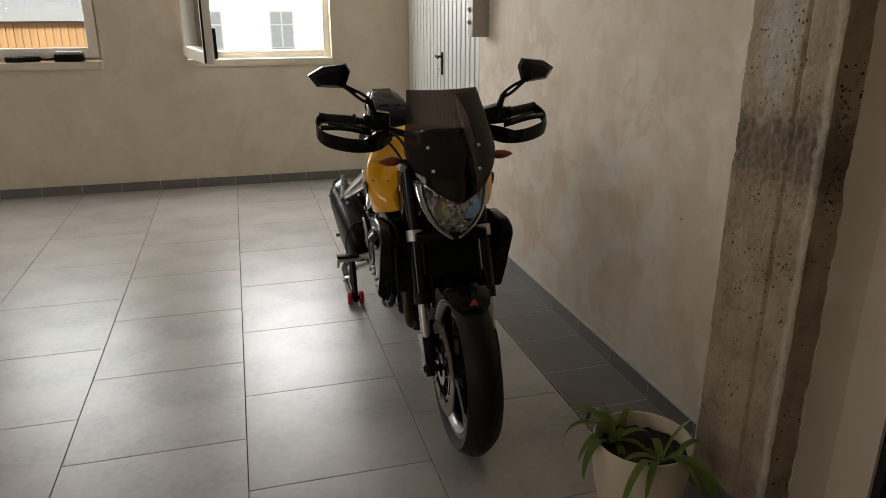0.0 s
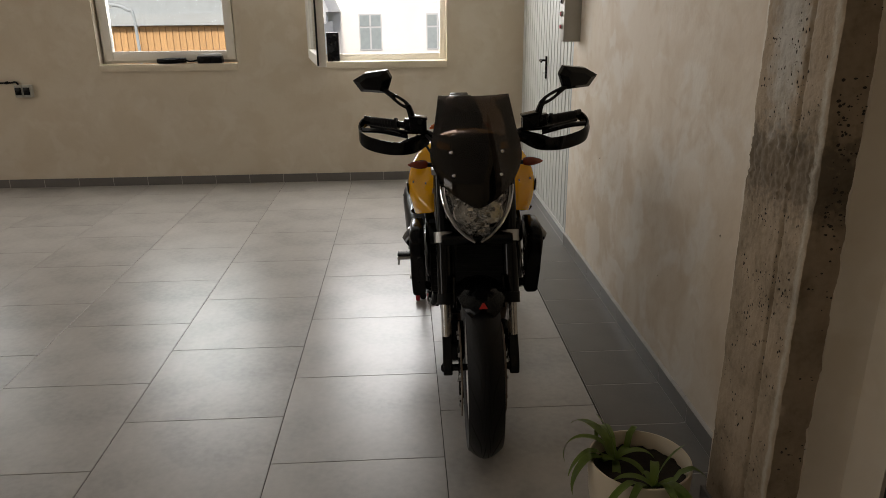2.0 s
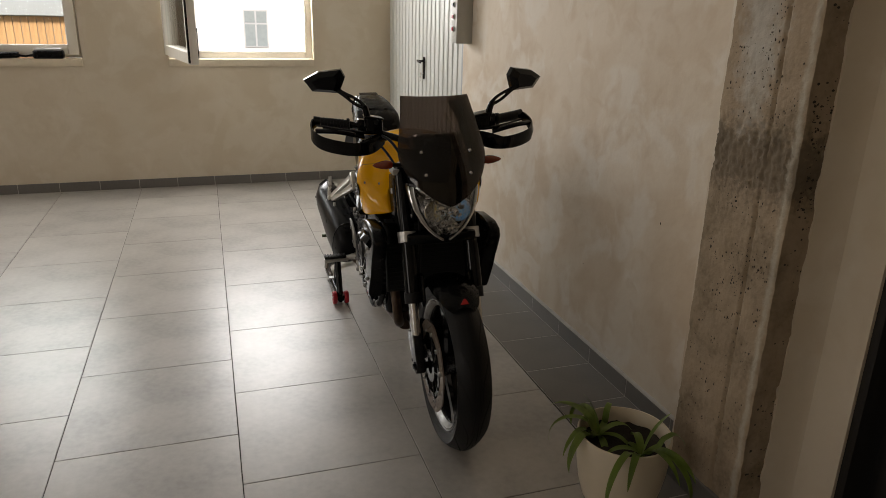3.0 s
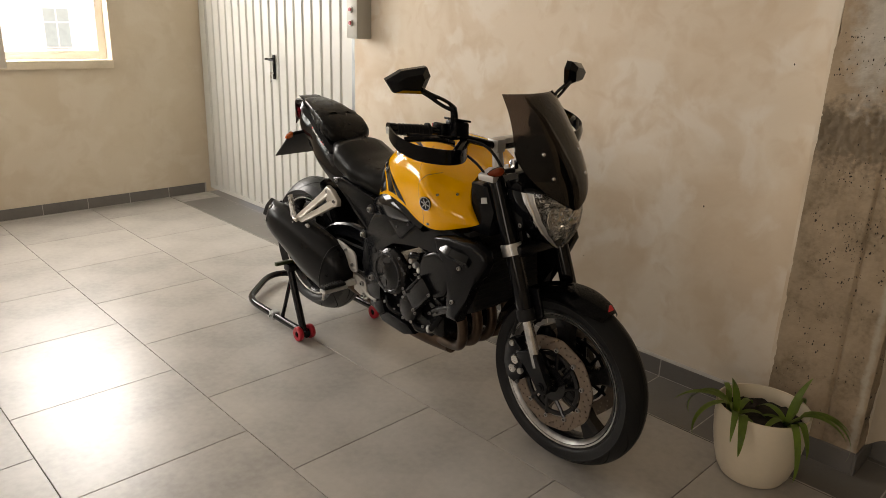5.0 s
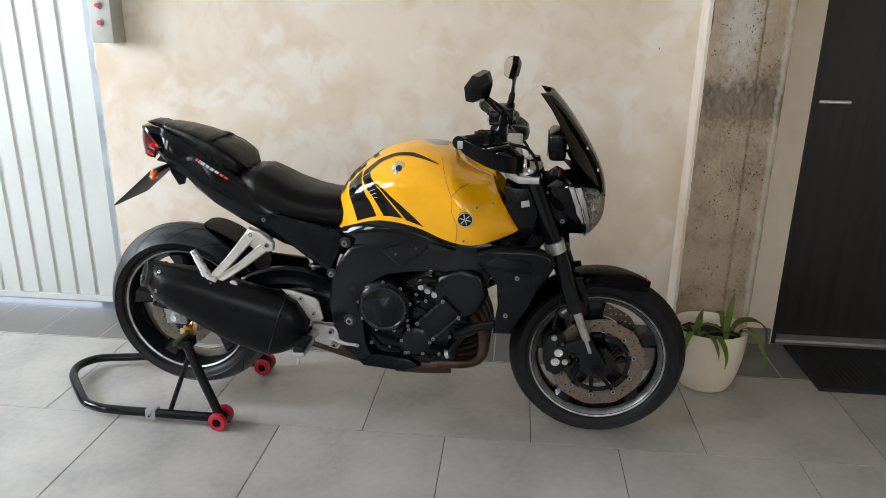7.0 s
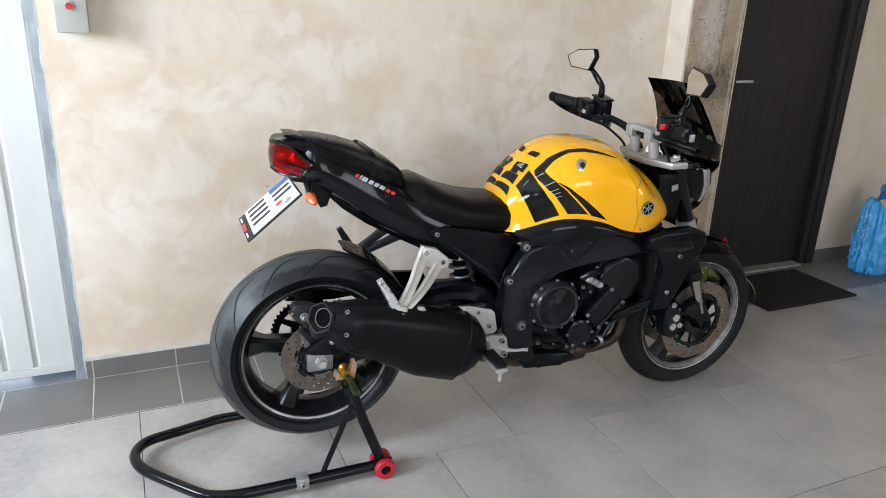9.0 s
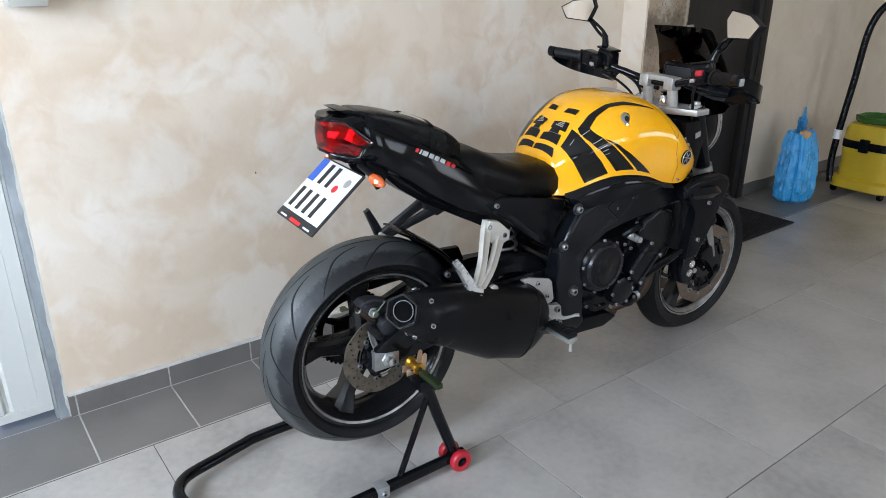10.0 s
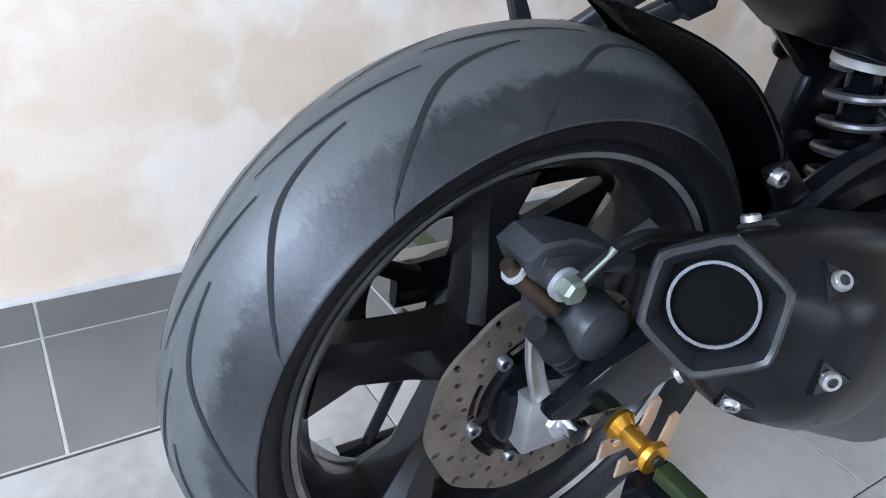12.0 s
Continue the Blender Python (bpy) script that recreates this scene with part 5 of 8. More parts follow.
# handlebar, grips, levers, guards and mirrors
bar_r = 0.0125
bar_pts = [(1.075, -0.37, 1.045), (1.105, -0.25, 1.058), (1.15, -0.15, 1.045), (1.182, -0.06, 1.022), (1.182, 0.06, 1.022), (1.15, 0.15, 1.045), (1.105, 0.25, 1.058), (1.075, 0.37, 1.045)]
part("handlebar", bm_tube(bar_pts, bar_r, 14, 5), "black_satin", bike)
for s in (-1, 1):
    grip = part("grip", bm_tube([(1.074, s * 0.375, 1.044), (1.096, s * 0.285, 1.054)], 0.0175, 18), "rubber", bike, "black rubber grip")
    for q in range(7):
        t = 0.1 + q * 0.12
        part("grip_ring", bm_tube([(1.074 + 0.022 * t, s * (0.375 - 0.09 * t), 1.044 + 0.010 * t), (1.0755 + 0.022 * t, s * (0.370 - 0.09 * t), 1.0445 + 0.010 * t)], 0.0188, 18), "rubber", grip)
    part("grip_flange", bm_tube([(1.097, s * 0.284, 1.054), (1.099, s * 0.276, 1.055)], 0.024, 20), "rubber", grip)
    sw_ = part("switch_gear", bm_box(1.078, 1.128, s * 0.225 - 0.028, s * 0.225 + 0.045 if s > 0 else s * 0.225 + 0.028, 1.035, 1.085, 0.012, 3), "black_plastic", bike)
    part("switch", bm_box(1.070, 1.082, s * 0.235 - 0.012, s * 0.235 + 0.012, 1.062, 1.080, 0.003), "red_plastic" if s < 0 else "black_plastic", sw_)
    part("switch", bm_box(1.070, 1.080, s * 0.215 - 0.008, s * 0.215 + 0.008, 1.044, 1.056, 0.003), "alu", sw_)
    res = part("master_cylinder", bm_box(1.115, 1.165, s * 0.20 - 0.03, s * 0.20 + 0.03, 1.045, 1.098, 0.008), "black_plastic", bike, "brake fluid reservoir" if s < 0 else "clutch bracket")
    part("reservoir_lid", bm_box(1.112, 1.168, s * 0.20 - 0.033, s * 0.20 + 0.033, 1.0985, 1.106, 0.003), "black_satin", res)
    lev = bm_tube([(1.145, s * 0.185, 1.05), (1.165, s * 0.24, 1.045), (1.150, s * 0.31, 1.04), (1.125, s * 0.375, 1.035)], [0.009, 0.008, 0.006, 0.007], 10, 5, flat=0.7)
    part("lever", lev, "black_satin", bike)
    # open hand guard: flat bow from the bar end round the front to the inner clamp
    bow = [(1.070, s * 0.385, 1.044), (1.09, s * 0.406, 1.030), (1.145, s * 0.414, 1.004), (1.195, s * 0.388, 0.988), (1.222, s * 0.325, 0.986), (1.218, s * 0.265, 0.991), (1.19, s * 0.21, 1.002), (1.150, s * 0.165, 1.032)]
    P = catmull(bow, 5)
    rows = []
    for i, p in enumerate(P):
        t = i / (len(P) - 1)
        hh = 0.013 + 0.008 * math.sin(math.pi * min(1, t * 1.15)) ** 0.8 + 0.006 * t
        a, b = P[max(i - 1, 0)], P[min(i + 1, len(P) - 1)]
        d = (b - a).normalized()
        nrm = Vector((0, 0, 1)).cross(d).normalized() * 0.006
        rows.append([p + Vector((0, 0, hh)) + nrm * 0.3, p + nrm * 1.2, p - Vector((0, 0, hh)) + nrm * 0.3, p - Vector((0, 0, hh)) - nrm * 0.6, p - nrm * 0.6, p + Vector((0, 0, hh)) - nrm * 0.6])
    gd = part("hand_guard", bm_skin(rows, closed_v=True, cap=True), "black_satin", bike, "glossy black lever guard")
    part("bar_end", bm_tube([(1.072, s * 0.376, 1.044), (1.068, s * 0.398, 1.043)], 0.0185, 18), "black_satin", gd)
    part("guard_badge", bm_box(1.066, 1.084, s * 0.4015 - 0.004, s * 0.4015 + 0.004, 1.026, 1.048, 0.003), "alu", gd, "small silver badge")
    part("guard_mount", bm_tube([(1.205, s * 0.262, 0.998), (1.180, s * 0.225, 1.012), (1.150, s * 0.180, 1.030), (1.135, s * 0.150, 1.040)], [0.018, 0.022, 0.020, 0.016], 10, 3, flat=0.8), "black_plastic", gd)
    part("guard_brace", bm_tube([(1.150, s * 0.40, 1.02), (1.185, s * 0.33, 1.035), (1.165, s * 0.24, 1.03)], 0.009, 8, 5), "black_plastic", gd)
    # mirror: stem with a slot and an angular head
    mirror = part("mirror", bm_tube([(1.140, s * 0.226, 1.085), (1.150, s * 0.226, 1.118), (1.156, s * 0.236, 1.152)], [0.012, 0.0125, 0.0105], 12, 3), "black_satin", bike, "angular black bar mirror")
    hc = Vector((1.088 if s < 0 else 1.143, s * 0.356, 1.230))
    a, b = Vector((1.156, s * 0.236, 1.150)), Vector((hc.x + 0.014, s * 0.322, 1.206))
    d = (b - a).normalized()
    w = Vector((0, -d.z * s, d.y * s)).normalized()
    bm = bmesh.new()
    for q in (-1, 1):
        bm_tube([a + w * 0.002 * q, a + d * 0.022 + w * 0.0085 * q, a + d * 0.055 + w * 0.0075 * q, a + d * 0.075 + w * 0.003 * q, b], [0.0085, 0.0055, 0.0055, 0.0075, 0.0085], 8, 3, bm=bm)
    part("stem", bm, "black_satin", mirror)
    out2 = [(-0.078, 0.010), (-0.030, 0.036), (0.052, 0.046), (0.066, 0.018), (0.044, -0.036), (-0.050, -0.030)]
    outl = [(hc.y - s * a_, hc.z + b_) for a_, b_ in out2]
    hm = bmesh.new()
    turn = Matrix.Translation(hc) @ pose(0, 0, 0, 0, 8, 15 * s) @ Matrix.Translation(-hc)
    A = [hm.verts.new((hc.x - 0.012, y_, z_)) for y_, z_ in outl]
    B = [hm.verts.new((hc.x + 0.008, y_, z_)) for y_, z_ in outl]
    C = [hm.verts.new((hc.x + 0.026, hc.y + (y_ - hc.y) * 0.6, hc.z + (z_ - hc.z) * 0.6)) for y_, z_ in outl]
    n = len(A)
    for r0, r1 in ((A, B), (B, C)):
        for k in range(n):
            hm.faces.new((r0[k], r0[(k + 1) % n], r1[(k + 1) % n], r1[k]))
    hm.faces.new(A[::-1]), hm.faces.new(C)
    bmesh.ops.transform(hm, matrix=turn, verts=hm.verts)
    head = part("mirror_head", hm, "black_satin", mirror, smooth=20)
    gl = bmesh.new()
    V0 = [gl.verts.new((hc.x - 0.0132, hc.y + (y_ - hc.y) * 0.92, hc.z + (z_ - hc.z) * 0.9)) for y_, z_ in outl]
    V1 = [gl.verts.new((hc.x - 0.0118, hc.y + (y_ - hc.y) * 0.92, hc.z + (z_ - hc.z) * 0.9)) for y_, z_ in outl]
    gl.faces.new(V0[::-1])
    for k in range(n):
        gl.faces.new((V0[k], V0[(k + 1) % n], V1[(k + 1) % n], V1[k]))
    bmesh.ops.transform(gl, matrix=turn, verts=gl.verts)
    part("mirror_glass", gl, "mirror", mirror, "mirror glass", 0)
# the bar sweeps up and back towards its ends
for ob in list(bike.children_recursive):
    if ob.name.split(".")[0] in ("handlebar", "grip", "grip_ring", "grip_flange", "switch_gear", "switch", "master_cylinder", "reservoir_lid", "lever", "hand_guard", "bar_end", "guard_badge", "guard_brace", "guard_mount"):
        for vert in ob.data.vertices:
            w = abs(vert.co.y)
            vert.co.z += 0.19 * max(0.0, w - 0.15)
            vert.co.x -= 0.17 * max(0.0, w - 0.25)
            vert.co.y += 0.009
    elif ob.name.split(".")[0] in ("mirror", "stem", "mirror_head", "mirror_glass"):
        for vert in ob.data.vertices:
            vert.co.y += 0.012
# brake hoses and cables
for pts, r in (([(1.14, -0.17, 1.05), (1.23, -0.14, 1.03), (1.27, -0.09, 0.93), (1.31, -0.07, 0.80), (1.36, -0.08, 0.60), (1.34, -0.10, 0.42)], 0.005),
               ([(1.14, 0.17, 1.05), (1.22, 0.13, 0.99), (1.23, 0.10, 0.90), (1.16, 0.09, 0.82)], 0.005),
               ([(1.10, -0.20, 1.04), (1.15, -0.16, 1.00), (1.20, -0.13, 0.95), (1.22, -0.11, 0.88), (1.15, -0.09, 0.80)], 0.0045),
               ([(1.10, 0.20, 1.04), (1.16, 0.16, 1.00), (1.21, 0.13, 0.94), (1.19, 0.10, 0.84)], 0.0045)):
    part("hose", bm_tube(pts, r, 8, 6), "rubber", bike)

# smoked flyscreen, headlight and indicators
def screen_row(z, n=29):
    t = (z - 0.862) / (1.197 - 0.862)
    hw, uc = lerp_table([(0.0, 0.012, 1.482), (0.10, 0.072, 1.479), (0.25, 0.124, 1.467), (0.42, 0.151, 1.441), (0.58, 0.147, 1.409), (0.72, 0.136, 1.377), (0.86, 0.127, 1.342), (1.0, 0.119, 1.300)], t)
    back = 0.072 * (hw / 0.155) ** 2
    return [(uc - back * abs(2 * k / (n - 1) - 1) ** 2.2, hw * (2 * k / (n - 1) - 1), z) for k in range(n)]


shell = []
for z in np.linspace(0.862, 1.197, 30):
    outer = screen_row(float(z))
    shell.append(outer + [(x - 0.003, y * 0.98, z_) for x, y, z_ in outer[::-1]])
bm = bm_skin(shell, closed_v=True, cap=True)
scr = part("flyscreen", bm, "smoke", bike, "smoked flyscreen", 60)
inner = []
for z in [0.868, 0.89, 0.92, 0.95, 0.98, 1.01, 1.035]:
    inner.append([(x - 0.012 - 0.02 * (z - 0.86), y * 0.93, zz) for x, y, zz in screen_row(z)])
bm = bm_skin(inner)
bmesh.ops.solidify(bm, geom=bm.faces, thickness=0.004)
part("screen_lower_panel", bm, "black_gloss", scr, "glossy black lower panel")
for v, z in ((-0.083, 1.030), (0.083, 1.030), (-0.076, 0.962), (0.076, 0.962)):
    row = screen_row(z)
    x = float(np.interp(v, [p[1] for p in row], [p[0] for p in row]))
    part("screen_screw", bm_lathe([(0.0, 0.004), (0.004, 0.0035), (0.0062, 0.001), (0.0062, -0.003)], 12, "X", (x + 0.0005, v, z)), "chrome", scr)
part("instrument", bm_box(1.29, 1.345, -0.085, 0.085, 0.985, 1.075, 0.018, 3), "black_plastic", bike, "black instrument pod")
part("instrument_face", bm_box(1.2865, 1.2895, -0.07, 0.07, 0.998, 1.062, 0.001), "near_black", bike)


def lamp_row(z, n=15, grow=0.0, push=0.0):
    hw = float(np.interp(z, [0.728, 0.745, 0.78, 0.83, 0.88, 0.93, 0.952], [0.006, 0.034, 0.070, 0.099, 0.113, 0.116, 0.110])) + grow
    uc = float(np.interp(z, [0.728, 0.76, 0.80, 0.85, 0.90, 0.95], [1.432, 1.462, 1.480, 1.482, 1.470, 1.448])) + push
    return [(uc - 0.078 * abs(2 * k / (n - 1) - 1) ** 2.3 * (hw / 0.105), hw * (2 * k / (n - 1) - 1), z) for k in range(n)]


lz = [0.728, 0.738, 0.75, 0.77, 0.79, 0.81, 0.83, 0.85, 0.87, 0.89, 0.903, 0.912]
rng = random.Random(8)
lz2 = list(np.linspace(0.735, 0.908, 18))
shell_rows = []
for zi, zz in enumerate(lz2):
    shell_rows.append([(x - 0.050 + rng.uniform(-0.015, 0.015) * (0 < k < 18), y * 0.9, z) for k, (x, y, z) in enumerate(lamp_row(float(zz), 19))])
head = part("headlight", bm_skin(shell_rows), "reflector", bike, "headlight with chrome reflector and clear lens", 0)
bm = bm_skin([lamp_row(zz) for zz in lz])
bmesh.ops.solidify(bm, geom=bm.faces, thickness=0.0025)
ln = part("lens", bm, "clear_lens", head, "clear lens", 60)
ln.visible_shadow = False


def lamp_point(z, f, push):
    """A point of the lamp's front at f of its half width."""
    row = lamp_row(z, 401, push=push)
    return row[int(round(200 + 200 * f))]


for sg_ in (-1, 1):
    band = [[lamp_point(float(zz), sg_ * f, p_) for f, p_ in ((1.0, -0.004), (1.0, 0.004), (0.98, 0.0055), (0.98, 0.001), (0.96, 0.001), (0.96, 0.005), (0.935, 0.004), (0.935, -0.004))] for zz in np.linspace(0.738, 0.911, 14)]
    part("lamp_trim", bm_skin(band, closed_v=True, cap=True), "silver", head, "satin silver edge strip", 30)
cowl = bm_skin([[(x - d0, y * k_, z) for x, y, z in lamp_row(zz, grow=0.003)] for zz, d0, k_ in ((0.905, 0.004, 1.0), (0.916, 0.002, 1.0), (0.93, 0.006, 1.0), (0.95, 0.02, 0.97), (0.962, 0.05, 0.9))])
bmesh.ops.solidify(cowl, geom=cowl.faces, thickness=0.003)
part("lamp_cowl", cowl, "black_satin", head, "black cowl over the lamp", 50)
for v in (-0.042, 0.042):
    part("reflector_bowl", bm_lathe([(0.006, -0.035), (0.014, -0.033), (0.030, -0.012), (0.040, 0.012), (0.038, 0.014)], 24, "X", (1.425, v, 0.835)), "reflector", head)
    part("bulb", bm_lathe([(0.0, 0.02), (0.007, 0.015), (0.008, -0.03)], 12, "X", (1.415, v, 0.835)), "white_paint", head)
rng = random.Random(5)
for k in range(72):
    z = rng.uniform(0.755, 0.895)
    row = lamp_row(z)
    y = rng.uniform(-0.75, 0.75) * row[-1][1]
    x = float(np.interp(y, [p[1] for p in row], [p[0] for p in row])) - rng.uniform(0.018, 0.045)
    hs = rng.uniform(0.004, 0.011)
    b_ = bm_box(-0.004, 0.004, -hs, hs, -hs * 0.7, hs * 0.7, 0.002, 1)
    bmesh.ops.transform(b_, matrix=pose(x, y, z, rng.uniform(-30, 30), rng.uniform(-40, 40), rng.uniform(-40, 40)), verts=b_.verts)
    part("facet", b_, "reflector" if k % 2 else "chrome", head)
for s in (-1, 1):
    edge = [(p[0] + 0.001, p[1], p[2]) for p in [lamp_row(zz, grow=0.004)[0 if s < 0 else -1] for zz in lz]]
    part("lamp_trim", bm_tube(edge, 0.005, 8, 2), "chrome", head, "bright chrome lamp trim")
    shell = [[(p[0] - d0, p[1] + s * o, p[2]) for p in [lamp_row(zz, grow=0.004)[0 if s < 0 else -1] for zz in lz[1:]]] for d0, o in ((-0.004, 0.0), (0.008, 0.004), (0.018, 0.002), (0.021, -0.012))]
    part("lamp_bezel", bm_skin(shell), "chrome", head, "wide polished lamp bezel", 50)
    back = [[(p[0] - d0, p[1] + s * o, p[2]) for p in [lamp_row(zz, grow=0.004)[0 if s < 0 else -1] for zz in lz[1:]]] for d0, o in ((0.017, 0.0), (0.040, 0.004), (0.085, -0.002), (0.110, -0.03))]
    part("lamp_shell", bm_skin(back), "black_satin", head, "black lamp shell", 50)
    bolt(head, 1.346, s * 0.100, 0.799, 0.9, False, s > 0)
    part("lamp_bracket", bm_plate([(1.275, 0.90), (1.32, 0.935), (1.345, 0.925), (1.35, 0.86), (1.36, 0.80), (1.34, 0.775), (1.30, 0.84)], s * 0.088, s * 0.104, 0.006), "black_plastic", head)
    bolt(head, 1.300, s * 0.106, 0.895, 1.0, False, s > 0)
    ind = part("front_indicator", bm_tube([(1.318, s * 0.115, 0.972), (1.318, s * 0.165, 0.975)], 0.008, 10), "rubber", bike, "front indicator on a black stalk")
    for nm, a0, mt_ in (("indicator_lens", -1.25, "amber"), ("indicator_body", 1.25, "black_plastic")):
        span = 2.5 if a0 < 0 else 6.283 - 2.5
        ring_ = lambda r, y: [(1.318 + r * math.cos(a0 + span * k / 12) * 0.9, s * y, 0.976 + r * math.sin(a0 + span * k / 12)) for k in range(13)]
        part(nm, bm_skin([ring_(r, y) for r, y in ((0.004, 0.158), (0.013, 0.166), (0.0155, 0.182), (0.0135, 0.20), (0.008, 0.218), (0.002, 0.229))]), mt_, ind, "dark amber lens" if a0 < 0 else "", 60)

# front mudguard
rows = []
for i in range(30):
    a = radians(60 + (163 - 60) * i / 29)
    t = i / 29
    hw = 0.080 * float(np.interp(t, [0, 0.06, 0.2, 0.8, 0.95, 1], [0.45, 0.75, 1, 1, 0.8, 0.62]))
    R = 0.321 - 0.004 * t
    row = []
    for k in range(13):
        q = 2 * k / 12 - 1
        rr = R - 0.030 * abs(q) ** 2.6
        row.append((1.495 + rr * math.cos(a), hw * q, fz + rr * math.sin(a)))
    rows.append(row)
bm = bm_skin(rows)
bmesh.ops.solidify(bm, geom=bm.faces, thickness=0.003)
mud = part("front_mudguard", bm, "black_satin", bike, "satin black front mudguard", 50)
for s in (-1, 1):
    part("mudguard_stay", bm_plate([(1.385, 0.60), (1.425, 0.605), (1.452, 0.52), (1.440, 0.495), (1.415, 0.50)], s * 0.078, s * 0.090, 0.005), "black_satin", mud)
part("mudguard_badge", bm_plate([(-0.014, 0.006), (0.014, 0.006), (0.004, 0.024), (-0.002, 0.024)], -0.001, 0.0015), "red_paint", mud, "small red badge")
bpy.data.objects["mudguard_badge"].matrix_basis = pose(1.645, 0, 0.573, -20, 0, 90)

# tank ------------------------------------------------------------------
TANK = [  # x, top, half width, height of the widest line, half width below, lower edge
    (0.600, 0.864, 0.088, 0.805, 0.104, 0.742), (0.630, 0.905, 0.116, 0.826, 0.134, 0.746), (0.675, 0.946, 0.146, 0.852, 0.160, 0.764), (0.745, 0.994, 0.176, 0.874, 0.186, 0.788),
    (0.82, 1.017, 0.202, 0.884, 0.203, 0.796), (0.90, 1.020, 0.216, 0.882, 0.214, 0.784), (0.98, 1.010, 0.228, 0.870, 0.221, 0.755), (1.05, 0.992, 0.235, 0.852, 0.222, 0.741),
    (1.10, 0.976, 0.232, 0.838, 0.212, 0.744), (1.15, 0.960, 0.214, 0.826, 0.192, 0.757), (1.19, 0.944, 0.184, 0.815, 0.168, 0.769), (1.212, 0.930, 0.156, 0.805, 0.149, 0.778)]


def tank_point(u, s, lift=0.0):
    """s from -1 (right lower edge) over 0 (top) to 1 (left lower edge). The front leans back and ends in two pointed wings."""
    zt, w, zm, wb, zb = lerp_table(TANK, u)
    q = abs(s)
    if q < 0.62:
        a = q / 0.62 * math.pi / 2
        nose = max(0.0, min(1.0, (u - 1.02) / 0.16))
        rear = max(0.0, min(1.0, (0.90 - u) / 0.20))  # the rear is a narrower, rounder ridge
        y, z = w * math.sin(a) ** (0.90 + 0.25 * nose + 0.22 * rear), zm + (zt - zm) * math.cos(a) ** (0.80 + 0.20 * rear)
        z -= 0.030 * nose * max(0.0, 1 - q / 0.16) ** 2
        ny, nz = math.sin(a), math.cos(a)
    else:
        t = (q - 0.62) / 0.38
        y, z = w + (wb - w) * t ** 1.8, zm + (zb - zm) * t
        ny, nz = 1.0, -0.25 * t
    # hollow in the front flank, crease above it
    y -= 0.016 * math.exp(-((u - 1.15) / 0.045) ** 2 - ((q - 0.46) / 0.11) ** 2) - 0.006 * math.exp(-((u - 1.05) / 0.05) ** 2 - ((q - 0.68) / 0.14) ** 2)
    y += lift * ny
    z += lift * nz
    u += 0.015 * max(0.0, min(1.0, (1.02 - u) / 0.30))
    lean = max(0.0, min(1.0, (u - 0.96) / 0.24))
    u -= lean * lean * (3 - 2 * lean) * 0.63 * max(0.0, z - 0.775)
    return (u, math.copysign(y, s), z)


ss = [-1 + 2 * k / 56 for k in range(57)]
us = list(np.linspace(0.600, 1.212, 60))
rows = [[tank_point(u, s) for s in ss] for u in us]
rows = [[(x, y * 0.5, z * 0.3 + 0.7 * 0.79) for x, y, z in rows[0]]] + rows + [[(x - 0.006, y * 0.94, z * 0.94 + 0.06 * 0.84) for x, y, z in rows[-1]], [(x - 0.035, y * 0.5, z * 0.5 + 0.5 * 0.85) for x, y, z in rows[-1]]]
tank = part("fuel_tank", bm_skin(rows), "yellow", bike, "glossy yellow fuel tank with black stripes", 60)


def tank_decal(name, poly, mat_name, lift=0.0012, n=12, label=""):
    """A sticker: a quad given by four (u, s) corners, or a strip of such pairs, laid on the tank's skin."""
    rows = []
    for i in range(len(poly) - 1):
        (a0, b0), (a1, b1) = poly[i], poly[i + 1]
        for k in range(n + (i == len(poly) - 2)):
            t = k / n
            A = (a0[0] + (a1[0] - a0[0]) * t, a0[1] + (a1[1] - a0[1]) * t)
            B = (b0[0] + (b1[0] - b0[0]) * t, b0[1] + (b1[1] - b0[1]) * t)
            rows.append([tank_point(A[0] + (B[0] - A[0]) * q / 8, A[1] + (B[1] - A[1]) * q / 8, lift) for q in range(9)])
    return part(name, bm_skin(rows), mat_name, tank, label, 60)


